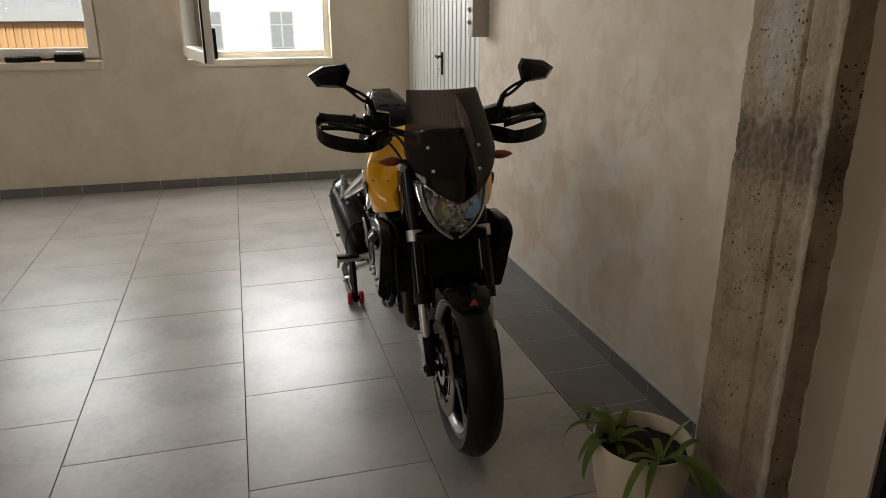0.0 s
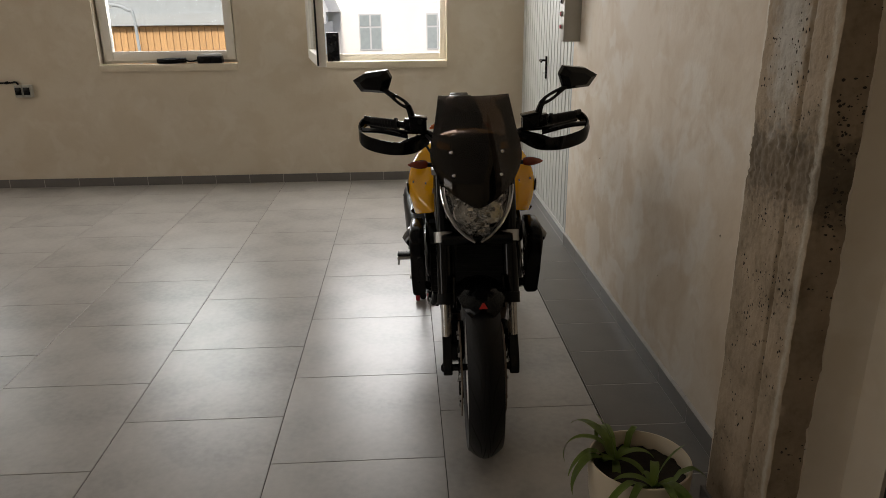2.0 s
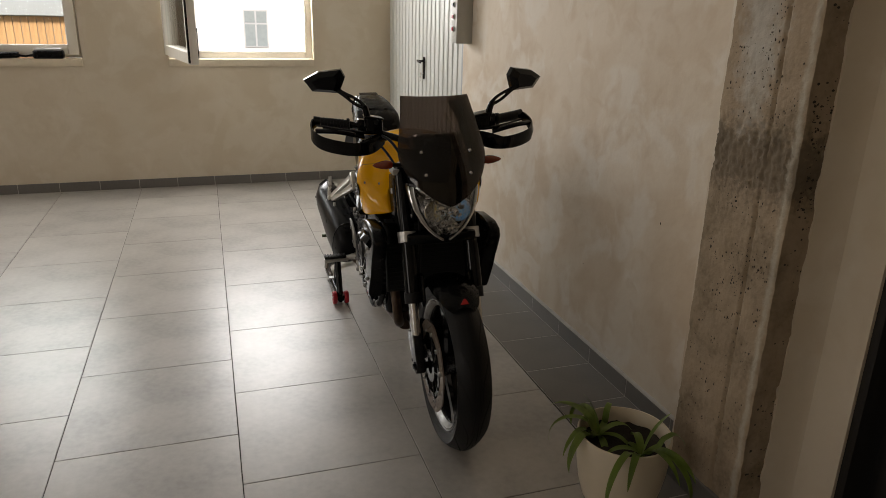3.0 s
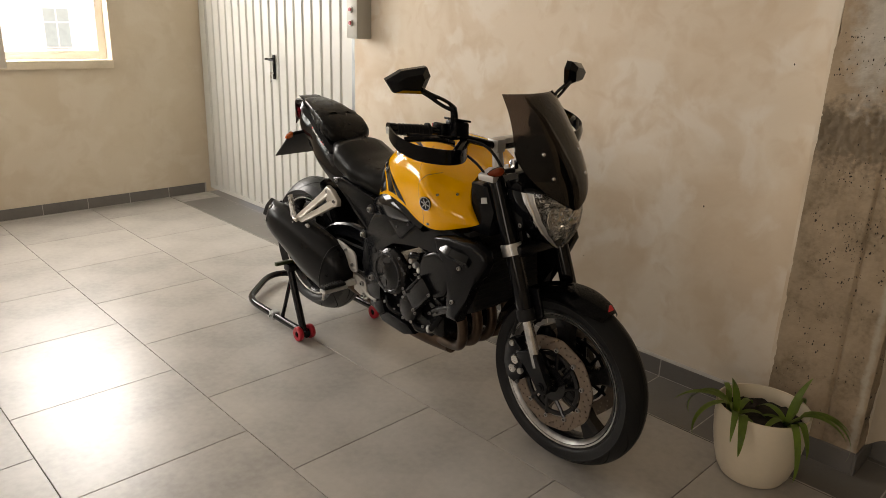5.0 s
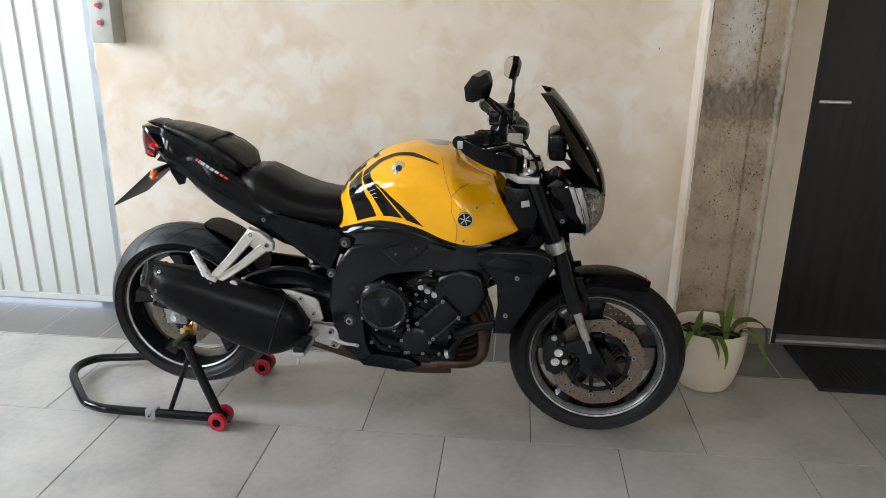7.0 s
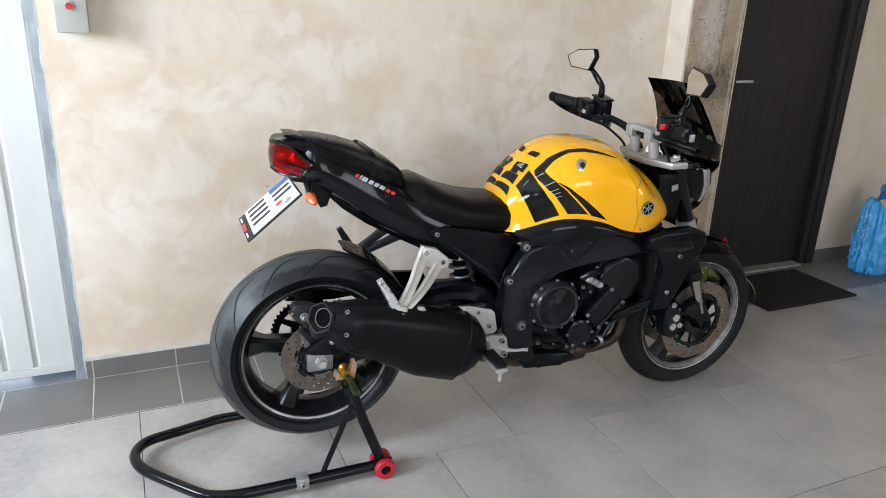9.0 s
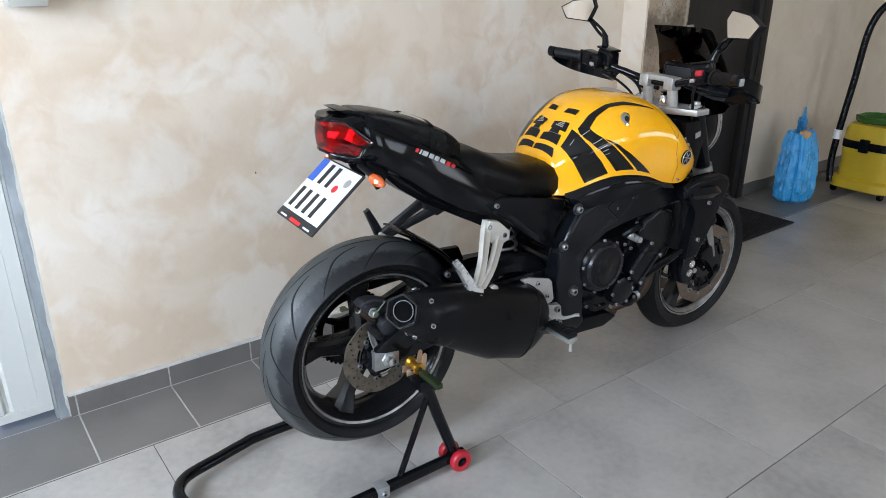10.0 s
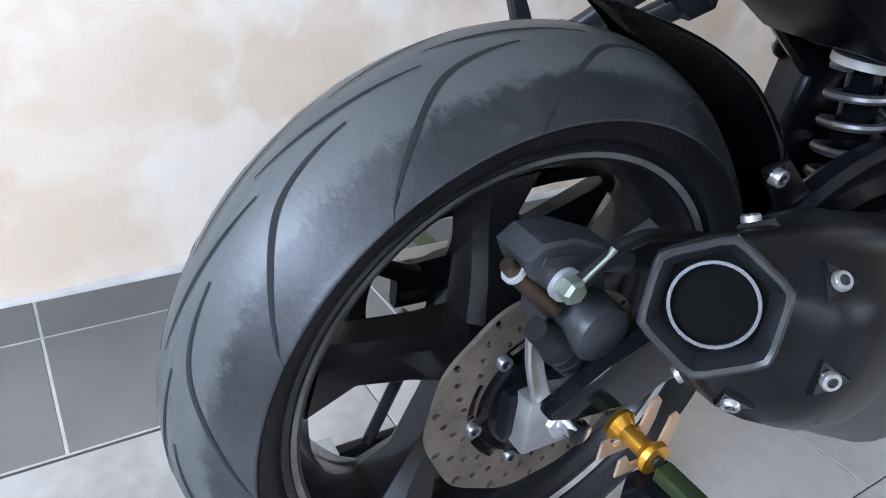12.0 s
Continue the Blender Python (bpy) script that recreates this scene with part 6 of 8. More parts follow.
for sg in (-1, 1):
    S = lambda u, q: (u, sg * q)
    tank_decal("stripe", [(S(0.635, 0.33), S(0.680, 0.25)), (S(0.642, 0.50), S(0.688, 0.435)), (S(0.652, 0.62), S(0.705, 0.58)), (S(0.665, 0.78), S(0.727, 0.725)), (S(0.677, 0.925), S(0.748, 0.91))], "black_gloss", n=6, label="wide black stripe")
    tank_decal("stripe", [(S(0.691, 0.280), S(0.715, 0.335)), (S(0.687, 0.335), S(0.716, 0.37)), (S(0.692, 0.405), S(0.722, 0.42)), (S(0.710, 0.535), S(0.745, 0.53)), (S(0.731, 0.62), S(0.774, 0.62)), (S(0.753, 0.765), S(0.807, 0.775)), (S(0.774, 0.91), S(0.842, 0.925))], "black_gloss", n=6, label="wide black stripe")
    tank_decal("stripe", [(S(0.690, 0.285), S(0.715, 0.340)), (S(0.735, 0.238), S(0.747, 0.288)), (S(0.80, 0.213), S(0.80, 0.250)), (S(0.862, 0.224), S(0.850, 0.262)), (S(0.955, 0.315), S(0.952, 0.320))], "black_gloss", lift=0.0018, label="thin black stripe")
    tank_decal("stripe", [(S(0.741, 0.508), S(0.743, 0.503)), (S(0.779, 0.617), S(0.795, 0.622)), (S(0.816, 0.78), S(0.852, 0.80)), (S(0.855, 0.94), S(0.912, 0.96))], "black_gloss", label="thin black stripe")
    # panel seam and crease: fold shading painted as thin darker-yellow lines
    tank_decal("seam", [(S(1.019, 0.99), S(1.0215, 0.99)), (S(1.027, 0.785), S(1.0295, 0.785)), (S(1.012, 0.675), S(1.0145, 0.675)), (S(1.013, 0.56), S(1.0155, 0.558)), (S(0.991, 0.46), S(0.993, 0.457)), (S(0.973, 0.36), S(0.975, 0.358)), (S(0.958, 0.225), S(0.960, 0.223))], "seam_shade", 0.0006)
    tank_decal("seam", [(S(1.013, 0.556), S(1.0135, 0.564)), (S(1.060, 0.450), S(1.061, 0.457)), (S(1.125, 0.355), S(1.126, 0.360))], "seam_shade", 0.0006)
    # round badge: dark disc with a silver ring and a six-armed star of bars
    p0, p1, p2 = (Vector(tank_point(*S(1.064, 0.685), 0.003)), Vector(tank_point(*S(1.077, 0.685), 0.003)), Vector(tank_point(*S(1.064, 0.735), 0.003)))
    ex = (p1 - p0).normalized()
    nz_ = ex.cross((p2 - p0).normalized()).normalized()
    if nz_.y * sg < 0:
        nz_ = -nz_
    ez = nz_.cross(ex)
    mm = Matrix((ex, ez, nz_)).transposed().to_4x4()
    mm.translation = p0
    b_ = bm_lathe([(0.0, -0.004), (0.0235, -0.004), (0.0235, 0.0015), (0.0, 0.0015)], 32, "Z")
    bmesh.ops.transform(b_, matrix=mm, verts=b_.verts)
    badge = part("tank_badge", b_, "black_gloss", tank, "round dark badge with silver ring")
    b_ = bm_lathe([(0.0215, 0.0010), (0.024, 0.0010), (0.024, 0.0028), (0.0215, 0.0028)], 32, "Z", closed=True)
    for k in range(6):
        g = bm_box(0.002, 0.018, -0.0017, 0.0017, 0.0016, 0.0028)
        bmesh.ops.transform(g, matrix=pose(0, 0, 0, 0, 0, 60 * k), verts=g.verts)
        me_ = bpy.data.meshes.new("tmp")
        g.to_mesh(me_)
        g.free()
        b_.from_mesh(me_)
        bpy.data.meshes.remove(me_)
    bmesh.ops.transform(b_, matrix=mm, verts=b_.verts)
    part("badge_ring", b_, "silver", badge)
    for u, q in ((1.125, 0.56), (1.045, 0.955), (1.185, 0.50)):
        p = tank_point(*S(u, q), 0.0)
        bolt(tank, p[0], p[1] + sg * 0.001, p[2], 0.55, False, sg > 0)
    # black cover under the tank's flank
    rows = []
    for i in range(20):
        u = 0.635 + (1.02 - 0.635) * i / 19
        zt, w, zm, wb, zb = lerp_table(TANK, u)
        zl = float(np.interp(u, [0.635, 0.67, 0.80, 0.95, 1.02], [0.738, 0.705, 0.722, 0.738, 0.722]))
        rows.append([(u, sg * (wb - 0.004), zb + 0.004), (u, sg * (wb + 0.012), zb - 0.010), (u, sg * (wb + 0.014), (zb + zl) / 2), (u, sg * (wb + 0.006), zl), (u, sg * (wb - 0.03), zl - 0.004)])
    part("tank_cover", bm_skin(rows), "black_satin", bike, "glossy black knee cover", 50)
# filler cap, tank pad pieces and the small round fitting
capz = tank_point(0.915, 0.0)[2]
part("filler_cap", bm_lathe([(0.0, 0.010), (0.025, 0.010), (0.036, 0.008), (0.046, 0.004), (0.05, -0.006)], 40, "Z", (0.920, 0, capz - 0.008)), "alu", tank, "round metal filler cap")
for sg in (-1, 1):
    for inner, outer in ((((0.6005, 0.020), (0.611, 0.020)), ((0.610, 0.375), (0.622, 0.290))), (((0.620, 0.032), (0.637, 0.035)), ((0.630, 0.285), (0.652, 0.230))),
                         (((0.640, 0.090), (0.656, 0.085)), ((0.646, 0.200), (0.661, 0.168))), (((0.653, 0.070), (0.672, 0.050)), ((0.662, 0.235), (0.687, 0.190))), (((0.703, 0.055), (0.720, 0.060)), ((0.712, 0.165), (0.730, 0.155)))):
        mid = tuple(tuple(0.5 * (p_[k] + q_[k]) for k in (0, 1)) for p_, q_ in zip(inner, outer))
        strip = [[(u, sg * q) for u, q in pair] for pair in (inner, mid, outer)]
        tank_decal("tank_pad", strip, "rubber", 0.003, 8, "black rubber tank pad")
    for k in range(4):
        u0 = 0.664 + 0.0045 * k
        tank_decal("pad_mark", [((u0, sg * (0.095 + 0.01 * k)), (u0 + 0.003, sg * (0.095 + 0.01 * k))), ((u0 + 0.002, sg * (0.175 - 0.008 * k)), (u0 + 0.005, sg * (0.175 - 0.008 * k)))], "alu", 0.0036, 6)
    tank_decal("pad_mark", [((0.640, sg * 0.06), (0.6412, sg * 0.06)), ((0.649, sg * 0.225), (0.6502, sg * 0.225))], "rim_dark", 0.0036, 8)
# ceiling reflections painted as thin pale strokes across the stripes
for (u0, s0), (u1, s1) in (((0.667, 0.35), (0.652, 0.38)), ((0.712, 0.355), (0.682, 0.36)), ((0.732, 0.48), (0.697, 0.49)), ((0.742, 0.555), (0.712, 0.57)), ((0.747, 0.595), (0.725, 0.605)), ((0.752, 0.64), (0.732, 0.65))):
    tank_decal("scratch_mark", [((u0, -s0), (u0, -s0 - 0.006)), ((u1, -s1), (u1, -s1 - 0.006))], "alu", 0.0022, 8)
p = Vector(tank_point(0.8235, -0.392, 0.0))
nrm = (Vector(tank_point(0.8235, -0.392, 0.01)) - p).normalized()
mm = Matrix.Translation(p) @ nrm.to_track_quat("Z", "Y").to_matrix().to_4x4()
b_ = bm_lathe([(0.0, -0.003), (0.0095, -0.003), (0.0105, 0.003), (0.017, 0.003), (0.023, 0.0005)], 8, "Z")
bmesh.ops.transform(b_, matrix=mm, verts=b_.verts)
part("tank_fitting", b_, "chrome", tank, "small star-edged chrome ring", 20)
b_ = bm_lathe([(0.0, 0.0035), (0.010, 0.0033), (0.0105, 0.0)], 16, "Z")
bmesh.ops.transform(b_, matrix=mm, verts=b_.verts)
# a dark disc over the ring paints the shade of its hole
part("fitting_hole", b_, "near_black", tank)

# frame, engine -----------------------------------------------------------
FRAME = [(0.640, 0.665), (0.670, 0.700), (0.80, 0.724), (0.95, 0.748), (1.10, 0.742), (1.19, 0.730), (1.225, 0.690), (1.21, 0.655), (1.13, 0.640), (1.02, 0.655), (0.94, 0.635), (0.86, 0.625), (0.79, 0.612), (0.735, 0.598),
         (0.700, 0.565), (0.684, 0.50), (0.690, 0.42), (0.712, 0.355), (0.735, 0.31), (0.70, 0.286), (0.640, 0.318), (0.603, 0.405), (0.592, 0.485), (0.594, 0.553), (0.614, 0.612)]
for s in (-1, 1):
    fr = part("frame_spar", bm_plate(FRAME, s * 0.118, s * 0.178, 0.016, 3), "black_frame", bike, "satin black cast frame spar", 50)
    # groove round the insert: its shade laid on as a near-black plate
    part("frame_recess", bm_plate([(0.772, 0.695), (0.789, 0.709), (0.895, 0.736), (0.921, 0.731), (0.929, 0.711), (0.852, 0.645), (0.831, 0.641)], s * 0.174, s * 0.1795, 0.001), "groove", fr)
    part("frame_insert", bm_plate([(0.778, 0.695), (0.792, 0.705), (0.894, 0.731), (0.917, 0.727), (0.924, 0.712), (0.850, 0.650), (0.834, 0.647)], s * 0.174, s * 0.1845, 0.005), "black_frame", fr)
    for u, z, k in ((0.662, 0.438, 1.5), (0.606, 0.602, 1.2), (0.655, 0.712, 1.3)):
        bolt(fr, u, s * 0.182, z, k, False, s > 0)
        part("bolt_washer", bm_lathe([(0.0, s * 0.001), (0.0135 * k, s * 0.001), (0.0145 * k, -s * 0.004)], 20, "Y", (u, s * 0.179, z)), "near_black", fr)
    for u, z in ((0.822, 0.685), (0.888, 0.708)):
        bolt(fr, u, s * 0.184, z, 0.5, True, s > 0)
    part("frame_plug", bm_lathe([(0.0, 0.0), (0.011, 0.0), (0.012, 0.004)], 18, "Y", (0.676, s * 0.180, 0.552)), "groove", fr)
    # rear subframe and swing-arm side
    part("subframe_rail", bm_tube([(0.60, s * 0.12, 0.59), (0.50, s * 0.125, 0.66), (0.39, s * 0.12, 0.745), (0.20, s * 0.09, 0.86), (0.02, s * 0.06, 0.96)], 0.016, 10, 4), "black_frame", bike)
    part("swing_arm", bm_skin([[(u, s * (v0 + (v1 - v0) * a), z0 + (z1 - z0) * b) for a, b in ((0, 0.15), (0.15, 0), (0.85, 0), (1, 0.15), (1, 0.85), (0.85, 1), (0.15, 1), (0, 0.85))]
                              for u, v0, v1, z0, z1 in ((0.62, 0.07, 0.115, 0.39, 0.50), (0.45, 0.08, 0.125, 0.40, 0.505), (0.25, 0.096, 0.132, 0.385, 0.475), (0.09, 0.098, 0.122, 0.355, 0.42), (-0.035, 0.100, 0.116, 0.358, 0.410))], closed_v=True, cap=True),
         "black_frame", bike, "black swing arm side", 30)
    ad = part("chain_adjuster", bm_box(-0.028, 0.050, s * 0.122 - 0.012, s * 0.122 + 0.012, 0.354, 0.414, 0.005), "axle_alu", bike, "silver axle block")
    part("axle_nut", bm_lathe([(0.0, 0.0), (0.010, 0.0), (0.0115, 0.010), (0.013, 0.012), (0.0195, 0.012), (0.021, 0.016), (0.021, 0.03)] if s < 0 else [(0.0, 0.0), (0.010, 0.0), (0.0115, -0.010), (0.013, -0.012), (0.0195, -0.012), (0.021, -0.016), (0.021, -0.03)], 6, "Y", (0.0135, s * 0.151, 0.385)), "zinc", ad, smooth=20)
    part("axle_end", bm_tube([(0.0135, s * 0.125, 0.385), (0.0135, s * 0.157, 0.385)], 0.0115, 16), "chrome", ad)
    spool = part("swing_arm_spool", bm_lathe([(0.0, -0.032), (0.016, -0.032), (0.017, -0.026), (0.0095, -0.018), (0.0095, 0.006), (0.017, 0.014), (0.016, 0.020), (0.0, 0.020)], 24, "Y", (0.080, s * 0.158, 0.357)), "gold", bike, "gold anodised swing-arm spool")
    # end recess of the spool: only its shade, as a dark disc
    part("spool_recess", bm_lathe([(0.0, 0.0), (0.006, 0.0), (0.0065, s * 0.003)], 12, "Y", (0.080, s * 0.191, 0.357)), "near_black", spool)
    # rider's foot gear
    hp = bm_plate([(0.432, 0.538), (0.470, 0.535), (0.548, 0.513), (0.560, 0.500), (0.572, 0.440), (0.563, 0.430), (0.535, 0.427), (0.522, 0.437), (0.456, 0.514)], s * 0.180, s * 0.189, 0.004)
    if s < 0:
        hpl = part("heel_plate", hp, "alu", bike, "brushed silver heel plate")
        bolt(hpl, 0.499, s * 0.190, 0.511, 0.9, False, s > 0), bolt(hpl, 0.541, s * 0.190, 0.458, 0.9, False, s > 0)
    br = part("footpeg_bracket", bm_plate([(0.528, 0.420), (0.560, 0.412), (0.602, 0.412), (0.616, 0.398), (0.626, 0.340), (0.614, 0.326), (0.588, 0.331), (0.558, 0.350), (0.520, 0.352), (0.510, 0.366), (0.534, 0.390)], s * 0.165, s * 0.180, 0.005), "alu", bike, "silver footpeg bracket")
    bolt(br, 0.596, s * 0.182, 0.393, 1.35, False, s > 0), bolt(br, 0.606, s * 0.182, 0.344, 1.35, False, s > 0)
    peg = part("footpeg", bm_tube([(0.54, s * 0.18, 0.385), (0.53, s * 0.225, 0.378), (0.527, s * 0.325, 0.368)], [0.016, 0.011, 0.010], 12), "silver", bike, "silver footpeg with black rubber top")
    part("peg_rubber", bm_box(0.510, 0.546, s * 0.275 - 0.05, s * 0.275 + 0.05, 0.380, 0.392, 0.004), "rubber", peg)
    part("peg_plate", bm_box(0.508, 0.548, s * 0.272 - 0.055, s * 0.272 + 0.055, 0.3640, 0.3795, 0.005), "silver", peg)
    for q in range(8):
        part("peg_rib", bm_box(0.512, 0.544, s * (0.232 + 0.0125 * q) - 0.003, s * (0.232 + 0.0125 * q) + 0.003, 0.3915, 0.396, 0.001, 1), "rubber", peg)
    part("peg_feeler", bm_tube([(0.527, s * 0.318, 0.368), (0.524, s * 0.322, 0.335)], [0.005, 0.0055], 10), "silver", peg)
    part("pedal", bm_tube([(0.58, s * 0.172, 0.372), (0.63, s * 0.176, 0.352), (0.675, s * 0.178, 0.347), (0.69, s * 0.19, 0.350)], [0.010, 0.008, 0.006, 0.006], 10, 4, flat=0.7), "alu", bike, "forged silver pedal")
    # pillion footrest hanger
    bm = bm_bar([(0.334, 0.725), (0.312, 0.695), (0.268, 0.638), (0.222, 0.585)], [0.020, 0.018, 0.0145, 0.015], [0.148, 0.166, 0.212, 0.248], 0.010, s)
    bm_bar([(0.382, 0.682), (0.354, 0.660), (0.300, 0.618), (0.230, 0.576)], [0.018, 0.017, 0.0135, 0.013], [0.150, 0.170, 0.212, 0.248], 0.010, s, bm)
    bm_plate([(0.325, 0.735), (0.362, 0.726), (0.404, 0.690), (0.402, 0.664), (0.362, 0.650), (0.340, 0.672), (0.318, 0.678), (0.308, 0.706)], s * 0.142, s * 0.166, 0.006, 3, bm)
    # left hanger is silver too; its shade is put into a darker grey
    hang = part("pillion_hanger", bm, "forged" if s < 0 else "caliper_and_shade_grey", bike, "forged silver pillion footrest hanger", 55)
    bolt(hang, 0.328, s * 0.160, 0.716, 1.0, True, s > 0), bolt(hang, 0.382, s * 0.163, 0.682, 1.0, True, s > 0)
    part("hanger_foot", bm_box(0.203, 0.240, s * 0.250 - 0.013, s * 0.250 + 0.013, 0.558, 0.595, 0.007, 3), "forged", hang)
    bolt(hang, 0.222, s * 0.265, 0.572, 1.0, False, s > 0)
    # left peg darkened likewise, its shade in the colour
    pg = part("pillion_peg", bm_bar([(0.226, 0.560), (0.206, 0.595), (0.184, 0.636), (0.160, 0.678)], [0.016, 0.0155, 0.0125, 0.0095], [0.256, 0.252, 0.246, 0.240], 0.0085, s), "peg_silver" if s < 0 else "caliper_and_shade_grey", hang, "folded bright metal footrest", 30)
    for q, r_ in ((0.93, 0.0055), (0.10, 0.0075)):
        part("peg_pin", bm_lathe([(0.0, s * 0.001), (r_ * 0.5, s * 0.001), (r_ * 0.6, s * 0.003), (r_, s * 0.003), (r_, -s * 0.004)], 14, "Y", (0.226 - 0.066 * q, s * (0.262 - 0.016 * q), 0.560 + 0.118 * q)), "zinc", pg)
# exhaust hanger lug on the right
lug = part("exhaust_lug", bm_tube([(0.235, -0.240, 0.573), (0.285, -0.238, 0.565)], [0.007, 0.008], 8), "alu", bike)
part("lug_washer", bm_lathe([(0.0, -0.006), (0.008, -0.006), (0.016, -0.003), (0.016, 0.006)], 20, "Y", (0.288, -0.240, 0.564)), "alu", lug)

# engine block and covers
bm = bm_box(0.66, 1.02, -0.135, 0.135, 0.285, 0.52, 0.03, 3)
engine = part("engine", bm, "engine_black", bike, "black four-cylinder engine", 50)
cyl = bm_box(-0.085, 0.085, -0.165, 0.165, 0.0, 0.26, 0.015, 2)
bmesh.ops.transform(cyl, matrix=pose(0.955, 0, 0.43, 0, 24, 0), verts=cyl.verts)
cy = part("cylinder_block", cyl, "engine_black", engine)
for q in range(6):
    fin = bm_box(-0.092, 0.092, -0.172, 0.172, 0.03 + 0.03 * q, 0.036 + 0.03 * q, 0.002, 1)
    bmesh.ops.transform(fin, matrix=pose(0.955, 0, 0.43, 0, 24, 0), verts=fin.verts)
    part("fin", fin, "engine_black", engine)
for s in (-1, 1):
    side_prof = [(0.0, 0.040), (0.020, 0.040), (0.030, 0.034), (0.066, 0.034), (0.082, 0.028), (0.093, 0.012), (0.096, 0.0)]
    cov = part("clutch_cover" if s < 0 else "stator_cover", bm_lathe([(r, s * (0.165 + a)) for r, a in side_prof], 40, "Y", (0.782, 0, 0.497)), "engine_black", engine, "round black engine cover")
    for k in range(9):
        a = 6.283 * k / 9 + 0.2
        bolt(cov, 0.782 + 0.088 * math.cos(a), s * 0.184, 0.497 + 0.088 * math.sin(a), 0.65, False, s > 0)
    # three drop-shaped recesses, their shade laid on as black plates, and a raised rim
    for du, dz, turn_ in ((0.002, 0.052, 20), (-0.030, 0.018, 65), (-0.026, -0.030, 110)):
        drop = [(0.024 * math.cos(w_) * (1 - 0.35 * math.cos(w_)), 0.013 * math.sin(w_)) for w_ in [6.283 * q / 16 for q in range(16)]]
        g = bm_plate(drop, s * 0.197, s * 0.2005, 0.001, 1)
        bmesh.ops.transform(g, matrix=pose(0.788 + du, 0, 0.498 + dz, 0, -turn_, 0), verts=g.verts)
        part("cover_window", g, "black_gloss", cov, smooth=30)
    part("cover_rim", bm_lathe([(0.066, s * 0.198), (0.070, s * 0.2025), (0.076, s * 0.2025), (0.080, s * 0.194)], 40, "Y", (0.782, 0, 0.497)), "engine_satin", cov)
    # broad smooth cylinder-side panel with the tilted, ribbed ignition cover before it
    hc_ = part("head_cover", bm_plate([(0.938, 0.550), (0.962, 0.615), (1.035, 0.650), (1.100, 0.630), (1.124, 0.563), (1.090, 0.490), (1.035, 0.465), (0.965, 0.485)], s * 0.150, s * 0.186, 0.022, 4), "engine_black", engine, smooth=60)
    b_ = bm_box(-0.066, 0.066, -0.020, 0.020, -0.040, 0.040, 0.006, 2)
    bmesh.ops.transform(b_, matrix=pose(0.964, s * 0.182, 0.472, 0, -45, 0), verts=b_.verts)
    ic_ = part("ignition_cover", b_, "engine_black", engine)
    for dz in (-0.037, 0.037):
        b_ = bm_box(-0.064, 0.064, -0.004, 0.004, dz - 0.004, dz + 0.004, 0.002, 2)
        bmesh.ops.transform(b_, matrix=pose(0.964, s * 0.203, 0.472, 0, -45, 0), verts=b_.verts)
        part("cover_rib", b_, "engine_satin", ic_)
    for dx, dz in ((-0.058, -0.037), (0.060, -0.037), (-0.058, 0.037), (0.060, 0.037)):
        p_ = pose(0.964, s * 0.182, 0.472, 0, -45, 0) @ Vector((dx, s * 0.026, dz))
        bolt(ic_, p_.x, p_.y, p_.z, 0.75, False, s > 0)
    part("crankcase_cover", bm_lathe([(0.0, s * 0.192), (0.035, s * 0.192), (0.048, s * 0.186), (0.054, s * 0.16)], 28, "Y", (0.888, 0, 0.381)), "engine_black", engine)
    for k in range(6):
        a = 6.283 * k / 6
        bolt(engine, 0.888 + 0.048 * math.cos(a), s * 0.188, 0.381 + 0.048 * math.sin(a), 0.65, False, s > 0)
    for u, z in ((0.90, 0.590), (0.935, 0.61), (1.03, 0.47), (1.05, 0.515), (0.86, 0.43), (0.735, 0.36), (0.795, 0.345), (0.85, 0.33), (1.0, 0.40), (0.965, 0.335), (0.888, 0.545), (0.92, 0.525)):
        bolt(engine, u, s * 0.174, z, 0.7, False, s > 0)
    for pts, r in (([(0.885, s * 0.165, 0.575), (0.915, s * 0.185, 0.60), (0.95, s * 0.175, 0.60)], 0.012), ([(0.87, s * 0.15, 0.36), (0.93, s * 0.175, 0.32), (0.99, s * 0.16, 0.33), (1.04, s * 0.15, 0.40)], 0.013),
                   ([(1.02, s * 0.17, 0.415), (1.08, s * 0.19, 0.45), (1.15, s * 0.205, 0.475)], 0.012), ([(0.73, s * 0.16, 0.375), (0.77, s * 0.175, 0.345), (0.83, s * 0.165, 0.335)], 0.010)):
        part("coolant_pipe", bm_tube(pts, r, 10, 5), "black_plastic", engine)
    part("hose_clip", bm_tube([(0.985, s * 0.162, 0.328), (0.997, s * 0.162, 0.332)], 0.0155, 14), "zinc", engine)
    for k in range(3):
        part("fitting", bm_lathe([(0.0, -0.008), (0.009, -0.008), (0.012, 0.0), (0.012, 0.02)], 12, "Y", (0.905 + 0.022 * k, s * 0.18 if s < 0 else s * 0.165, 0.575 - 0.012 * k)), "zinc" if k % 2 else "alu", engine)
part("sump", bm_box(0.70, 0.93, -0.10, 0.10, 0.245, 0.30, 0.025, 3), "engine_black", engine)
part("oil_filter", bm_lathe([(0.0, -0.04), (0.03, -0.04), (0.034, -0.03), (0.034, 0.04)], 24, "X", (1.06, 0.03, 0.36)), "black_satin", engine)
part("side_guard", bm_plate([(0.66, 0.305), (0.74, 0.31), (0.86, 0.30), (0.90, 0.275), (0.84, 0.252), (0.70, 0.262)], -0.165, -0.135, 0.008), "black_plastic", engine)

